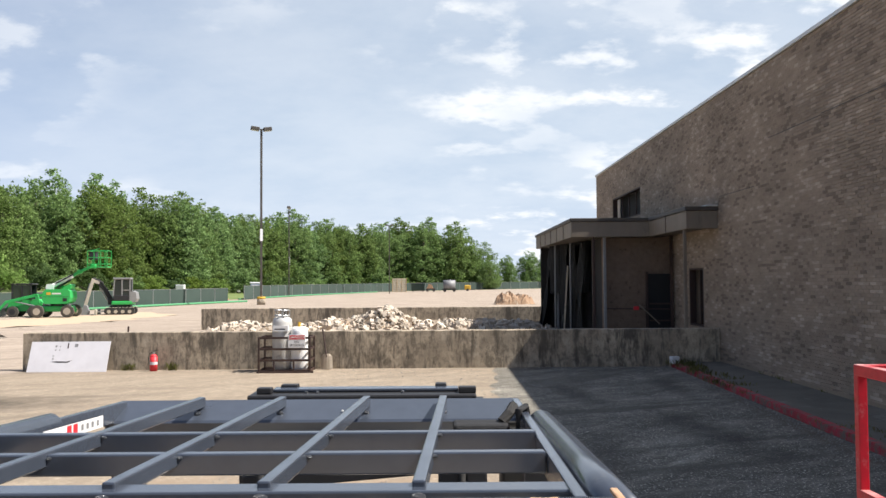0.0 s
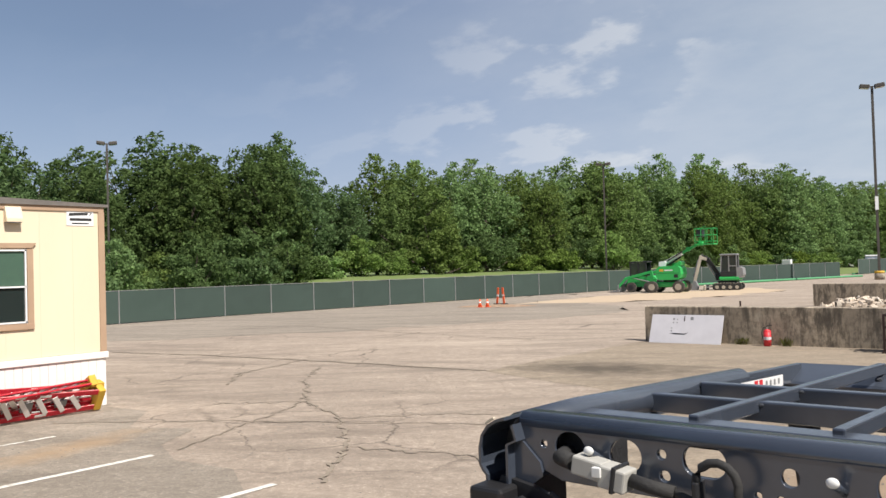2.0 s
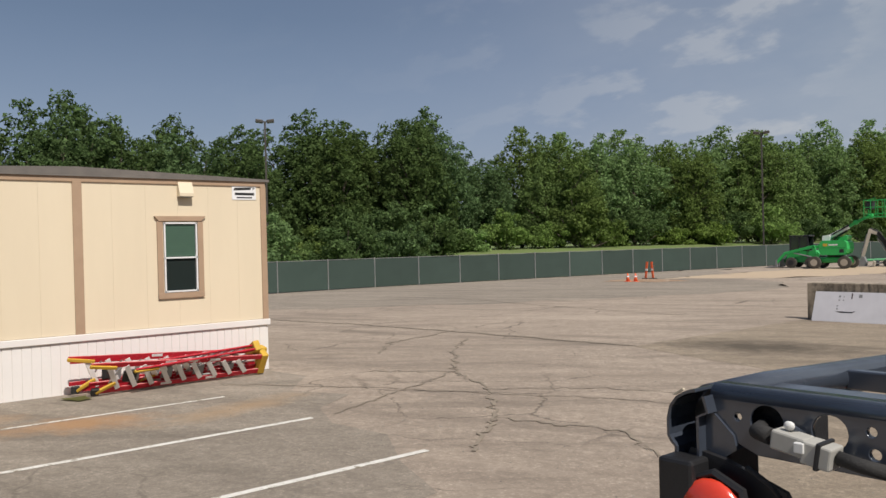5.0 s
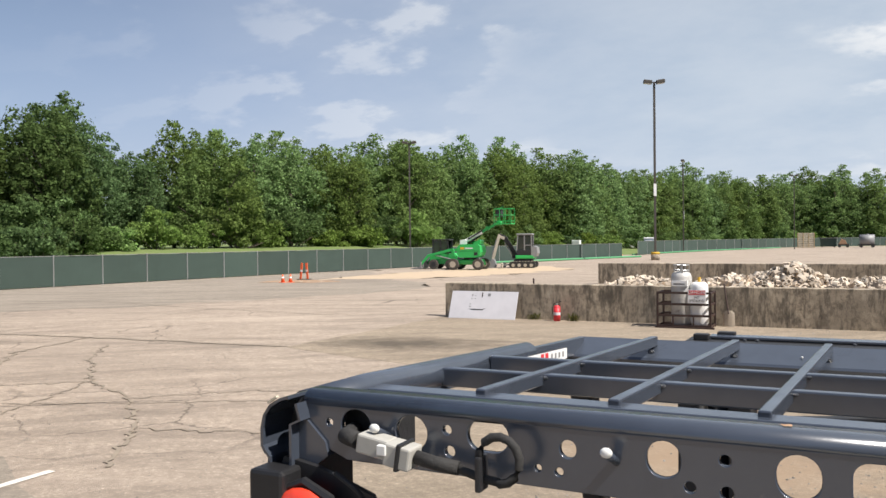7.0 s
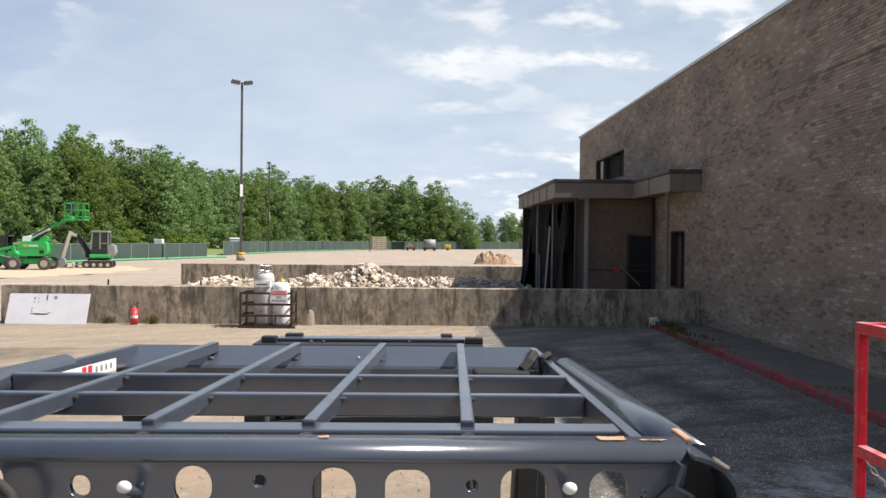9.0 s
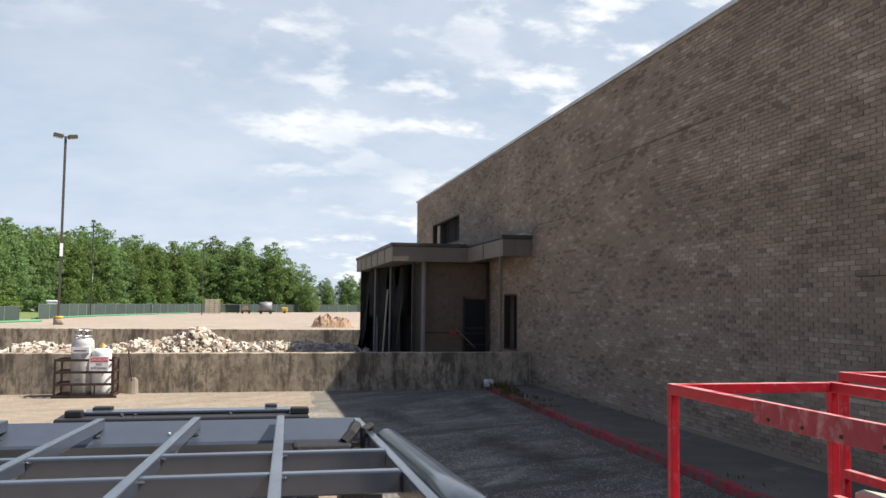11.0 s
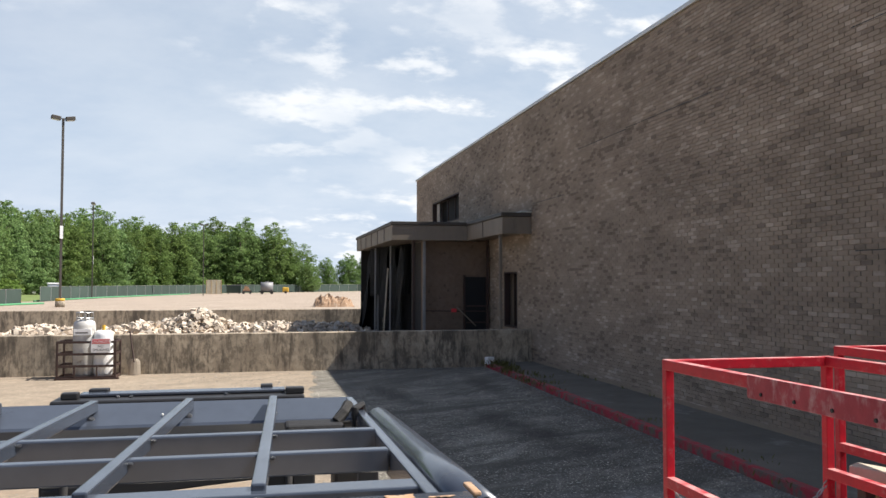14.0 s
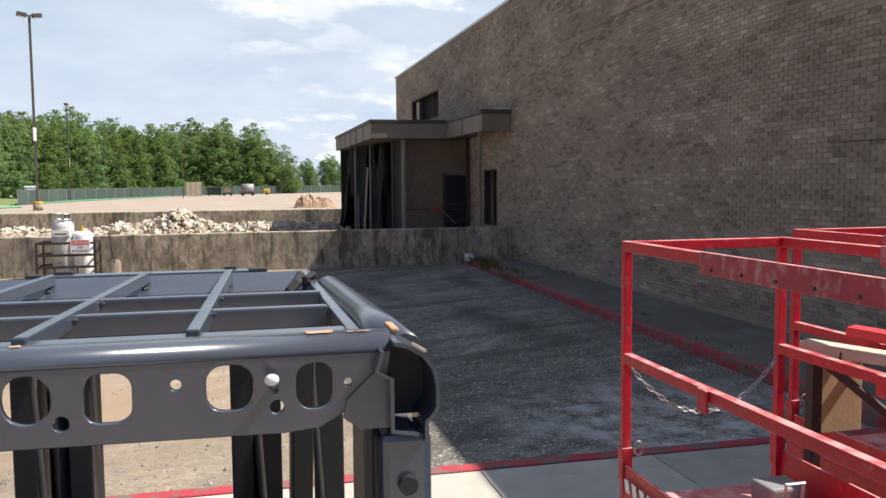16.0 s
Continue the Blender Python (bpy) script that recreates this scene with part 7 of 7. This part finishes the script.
def build_tree(seed, h, spread, leaf, count, low, peak):
    """A trunk that forks into leaders, each with its own uneven column of leaf clumps; peak: how pointed the tops are."""
    rnd = random.Random(seed)
    t = thing("tree", "tall leafy deciduous tree in dense summer foliage", "tree", (0, 0, -50), 0, "trees of the wood")
    trunk = bmesh.new()
    add_cyl(trunk, (0, 0, -0.4), (0.1, 0.05, h * 0.5), 0.27, 0.15, 8)
    clumps = [(0, 0, h * f, spread * 0.5, spread * 0.5, h * 0.16) for f in (0.3, 0.5, 0.66)]
    leaders = rnd.randint(5, 7)
    for k in range(leaders):
        a = k * math.tau / leaders + rnd.uniform(-0.5, 0.5)
        off = spread * rnd.uniform(0.35, 0.68) if k else 0.1
        cx, cy = off * math.cos(a), off * math.sin(a)
        top = h * (rnd.uniform(0.70, 0.93) if k else 0.97)
        wide = spread * rnd.uniform(0.36, 0.52)
        add_cyl(trunk, (0.05, 0, h * 0.3), (cx * 0.9, cy * 0.9, top * 0.8), 0.11, 0.03, 6)
        n = 34
        for m in range(n):
            f = (m + rnd.random()) / n
            z = h * low + (top - h * low) * f
            rad = wide * (0.55 + 0.75 * math.sin(math.pi * min(1, 0.2 + 0.62 * f))) * (1 - 0.93 * f ** peak) ** 0.6
            b = m * 2.4 + rnd.uniform(-0.7, 0.7)
            q = rad * rnd.uniform(0.6, 1.05)
            x, y = cx + q * math.cos(b), cy + q * math.sin(b)
            s = rnd.uniform(0.5, 1.05) * (1.2 - 0.4 * f)
            clumps.append((x, y, z, s * rnd.uniform(0.8, 1.25), s * rnd.uniform(0.8, 1.25), s * rnd.uniform(0.65, 1.0)))
            if m % 5 == 0:
                add_cyl(trunk, (cx * 0.7, cy * 0.7, z * 0.75), (x, y, z), 0.05, 0.02, 4)
    part("trunk", trunk, M["bark"], t)
    ob = new("crown", leaf_mesh("crown", clumps, count, 0.205, leaf, seed))
    ob.parent = t
    return t


def build_bush(seed, h, w, leaf, count):
    rnd = random.Random(seed)
    t = thing("bush", "broad bright green bush at the wood's edge", "bush", (0, 0, -50), 0, "bushes at the wood's edge")
    stem = bmesh.new()
    clumps = [(0, 0, h * 0.35, w * 0.55, w * 0.55, h * 0.3)]
    for k in range(34):
        a = rnd.uniform(0, math.tau)
        r = w * rnd.uniform(0.1, 0.95)
        z = h * rnd.uniform(0.12, 0.95) * (1 - 0.5 * (r / w) ** 2)
        s = rnd.uniform(0.4, 0.85)
        clumps.append((r * math.cos(a), r * math.sin(a), z, s, s, s * rnd.uniform(0.5, 0.85)))
        if k % 4 == 0:
            add_cyl(stem, (0, 0, -0.3), (r * math.cos(a), r * math.sin(a), z), 0.06, 0.02, 5)
    part("stem", stem, M["bark"], t)
    ob = new("foliage", leaf_mesh("foliage", clumps, count, 0.17, leaf, seed + 50))
    ob.parent = t
    return t


def plant_wood():
    rnd = random.Random(11)
    N = 18000
    dark = [build_tree(21, 15.6, 5.0, M["leaf"], N, 0.10, 3.0), build_tree(22, 14.6, 5.4, M["leaf"], N, 0.08, 2.2), build_tree(23, 15.4, 4.4, M["leaf"], N, 0.10, 1.6), build_tree(24, 14.2, 5.2, M["leaf"], N, 0.08, 2.6)]
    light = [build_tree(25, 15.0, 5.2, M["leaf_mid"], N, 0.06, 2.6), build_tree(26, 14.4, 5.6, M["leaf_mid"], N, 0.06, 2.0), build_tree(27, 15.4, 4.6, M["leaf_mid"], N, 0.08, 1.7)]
    shrubs = [build_bush(31, 4.4, 3.4, M["leaf_light"], 5600), build_bush(32, 3.2, 3.0, M["leaf_light"], 5000), build_bush(33, 5.6, 3.6, M["leaf_mid"], 6000)]
    under = [build_bush(34, 5.2, 3.6, M["leaf"], 6000), build_bush(35, 6.4, 3.4, M["leaf_mid"], 6000)]
    line = [(-84, -48), (-80, -10), (-77, 20), (-73, 50), (-66, 82), (-56, 112), (-46, 142), (-36, 172), (-18, 206), (6, 232)]

    def along(step):
        for (ax, ay), (bx, by) in zip(line, line[1:]):
            n = max(1, round(math.hypot(bx - ax, by - ay) / step))
            for k in range(n):
                f = k / n
                d = Vector((bx - ax, by - ay)).normalized()
                yield ax + (bx - ax) * f, ay + (by - ay) * f, d
    for row, (off, step) in enumerate(((0, 5.6), (7.5, 6.2))):
        for x, y, d in along(step):
            x2, y2 = x - d.y * off + rnd.uniform(-2, 2), y + d.x * off + rnd.uniform(-2, 2)
            s = rnd.uniform(0.86, 1.04) * (1.1 if row else 0.95) * (1.02 if y < 45 else min(1.12, 1 + max(0, y - 90) / 500))
            if -72 < x < -66 and 64 < y < 72:
                s *= 0.76
            # far trees take the paler leaves: haze and exposure put into the colour
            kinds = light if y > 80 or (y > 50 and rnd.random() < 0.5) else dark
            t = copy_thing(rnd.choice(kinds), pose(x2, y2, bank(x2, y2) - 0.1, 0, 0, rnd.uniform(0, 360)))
            t.scale = (s * rnd.uniform(0.95, 1.15), s * rnd.uniform(0.95, 1.15), s)
    for x, y, d in along(4.6):
        off = -6.0 + rnd.uniform(-2.5, 1.5)
        x2, y2 = x - d.y * off, y + d.x * off
        s = rnd.uniform(0.7, 1.25) * (0.75 if y > 100 else 1.0)
        t = copy_thing(rnd.choice(shrubs if rnd.random() < 0.6 else under), pose(x2, y2, bank(x2, y2) - 0.1, 0, 0, rnd.uniform(0, 360)))
        t.scale = (s, s, s * rnd.uniform(0.8, 1.2))
    # undergrowth that comes down towards the near stretch of fence
    for x, y, d in along(5.0):
        if -10 < y < 52:
            off = -14.0 + rnd.uniform(-4, 4)
            x2, y2 = x - d.y * off, y + d.x * off
            s = rnd.uniform(0.7, 1.1)
            t = copy_thing(rnd.choice(under + shrubs[:1]), pose(x2, y2, bank(x2, y2) - 0.1, 0, 0, rnd.uniform(0, 360)))
            t.scale = (s, s, s)
    # clump of taller trees and low far trees beyond the wood's end
    for x, y, s, k in ((-4, 214, 1.25, 2), (2.5, 218, 1.2, 0), (8, 222, 0.95, 1), (11.5, 216, 0.6, 1), (19, 246, 0.66, 0), (25, 250, 0.8, 1), (31, 252, 0.85, 2), (37, 254, 0.85, 0), (45, 256, 0.8, 1), (53, 258, 0.78, 2)):
        t = copy_thing(light[k], pose(x, y, -0.1, 0, 0, x * 37))
        t.scale = (s * 1.1, s * 1.1, s)
    for k in dark + light + shrubs + under:
        for o in list(k.children) + [k]:
            bpy.data.objects.remove(o)


plant_wood()


# ---- weeds and gravel ----
def scatter_weeds():
    g = random.Random(8)
    bm_v, bm_f = [], []

    def blade(x, y, z, h):
        a = g.uniform(0, math.tau)
        w = 0.004 + 0.006 * g.random()
        lx, ly = 0.5 * h * math.cos(a), 0.5 * h * math.sin(a)
        px, py = -w * math.sin(a), w * math.cos(a)
        i = len(bm_v)
        bm_v.extend([(x - px, y - py, z), (x + px, y + py, z), (x + lx * .4 + px, y + ly * .4 + py, z + h * .7), (x + lx, y + ly, z + h), (x + lx * .4 - px, y + ly * .4 - py, z + h * .7)])
        bm_f.append((i, i + 1, i + 2, i + 3, i + 4))
    for _ in range(34):
        y = g.choice([g.uniform(8, 22.5), g.uniform(17, 22.5), g.uniform(17, 22.5)])
        x = 5.24 + (y - 5) * 0.029 + g.uniform(-0.12, 0.5)
        big = 1.0 + max(0, (y - 15) / 6)
        for _ in range(int(12 * big)):
            blade(x + g.gauss(0, 0.12), y + g.gauss(0, 0.14), 0.1, g.uniform(0.03, 0.09) * big)
    for _ in range(6):
        y = g.uniform(14, 22)
        for _ in range(7):
            blade(7.13 + g.gauss(0, 0.02), y + g.gauss(0, 0.12), 0.12, g.uniform(0.03, 0.1))
    for cx, cy in ((-9.4, 22.6), (-8.2, 22.6)):
        for _ in range(45):
            blade(cx + g.gauss(0, 0.09), cy + g.gauss(0, 0.05), 0, g.uniform(0.06, 0.26))
    me = bpy.data.meshes.new("weeds")
    me.from_pydata(bm_v, [], bm_f)
    me.materials.append(M["weed"])
    tagged(new("weeds", me), "sparse weeds along the kerb and wall foot", "weeds", kind="stuff")


scatter_weeds()


def scatter_grit():
    g = random.Random(9)
    V, F = [], []
    for n in range(7400):
        if n > 5200:
            y = g.uniform(6, 22.5)
            x, s = 5.22 + (y - 5) * 0.029 - abs(g.gauss(0, 0.22)), g.uniform(0.006, 0.022)
        elif g.random() < 0.75:
            x, y = g.uniform(-3.5, 5.4), 5.7 + 17 * g.random() ** 1.3
            s = g.uniform(0.006, 0.02) * (2.0 if g.random() < 0.03 else 1)
        else:
            x, y = g.uniform(-15, -3), g.uniform(3, 16)
            s = g.uniform(0.006, 0.014)
        i = len(V)
        a = g.uniform(0, 6.3)
        ca, sa = math.cos(a) * s, math.sin(a) * s
        V.extend([(x + ca, y + sa, 0.006), (x - sa, y + ca, 0.006), (x - ca * .8, y - sa * .8, 0.006), (x + sa, y - ca, 0.006), (x + g.uniform(-.3, .3) * s, y, 0.006 + s * g.uniform(.5, 1.1))])
        F.extend([(i, i + 1, i + 4), (i + 1, i + 2, i + 4), (i + 2, i + 3, i + 4), (i + 3, i, i + 4)])
    me = bpy.data.meshes.new("grit")
    me.from_pydata(V, [], F)
    me.materials.append(M["gravel"])
    tagged(new("grit", me), "loose grit scattered over the asphalt", "gravel", kind="stuff")


scatter_grit()


# ---- bricks of the long wall ----
def lay_bricks():
    L, H, J = 0.225, 0.0715, 0.009
    V, F = [], []
    face = mesh_of("brick", boxm((-0.004, J / 2, J / 2), (0.012, L - J / 2, H - J / 2), 0.0015), M["brick_one"])
    g = random.Random(5)
    z, row = 0.02, 0
    while z + H < ROOF:
        y = -2.0 + (row % 2) * L / 2
        while y < 41.2:
            y1 = min(y + L, 41.3)
            if not any(o[0] - 0.01 < y1 and y < o[1] + 0.01 and o[2] - 0.01 < z + H and z < o[3] + 0.01 for o in OPEN):
                if 8.6 < y < 10.5 and 1.7 < z < 3.9:
                    ob = new("brick", face)
                    ob.parent = building
                    ob.location = (g.uniform(-0.0015, 0.0015), y - 10, z)
                else:
                    p = WX + g.uniform(-0.006, -0.001)
                    a, b, c, d = y + J / 2, y1 - J / 2, z + J / 2, z + H - J / 2
                    i = len(V)
                    q = WX + 0.01
                    V.extend([(p, a, c), (p, b, c), (p, b, d), (p, a, d), (q, a, c), (q, b, c), (q, b, d), (q, a, d)])
                    F.extend([(i, i + 3, i + 2, i + 1), (i, i + 1, i + 5, i + 4), (i + 1, i + 2, i + 6, i + 5), (i + 2, i + 3, i + 7, i + 6), (i + 3, i, i + 4, i + 7)])
            y += L
        z += H
        row += 1
    me = bpy.data.meshes.new("bricks")
    me.from_pydata([(x - WX, y - 10, zz) for x, y, zz in V], [], F)
    me.materials.append(M["brick"])
    ob = new("brickwork", me)
    ob.parent = building
    ob["kind"] = "stuff"


lay_bricks()
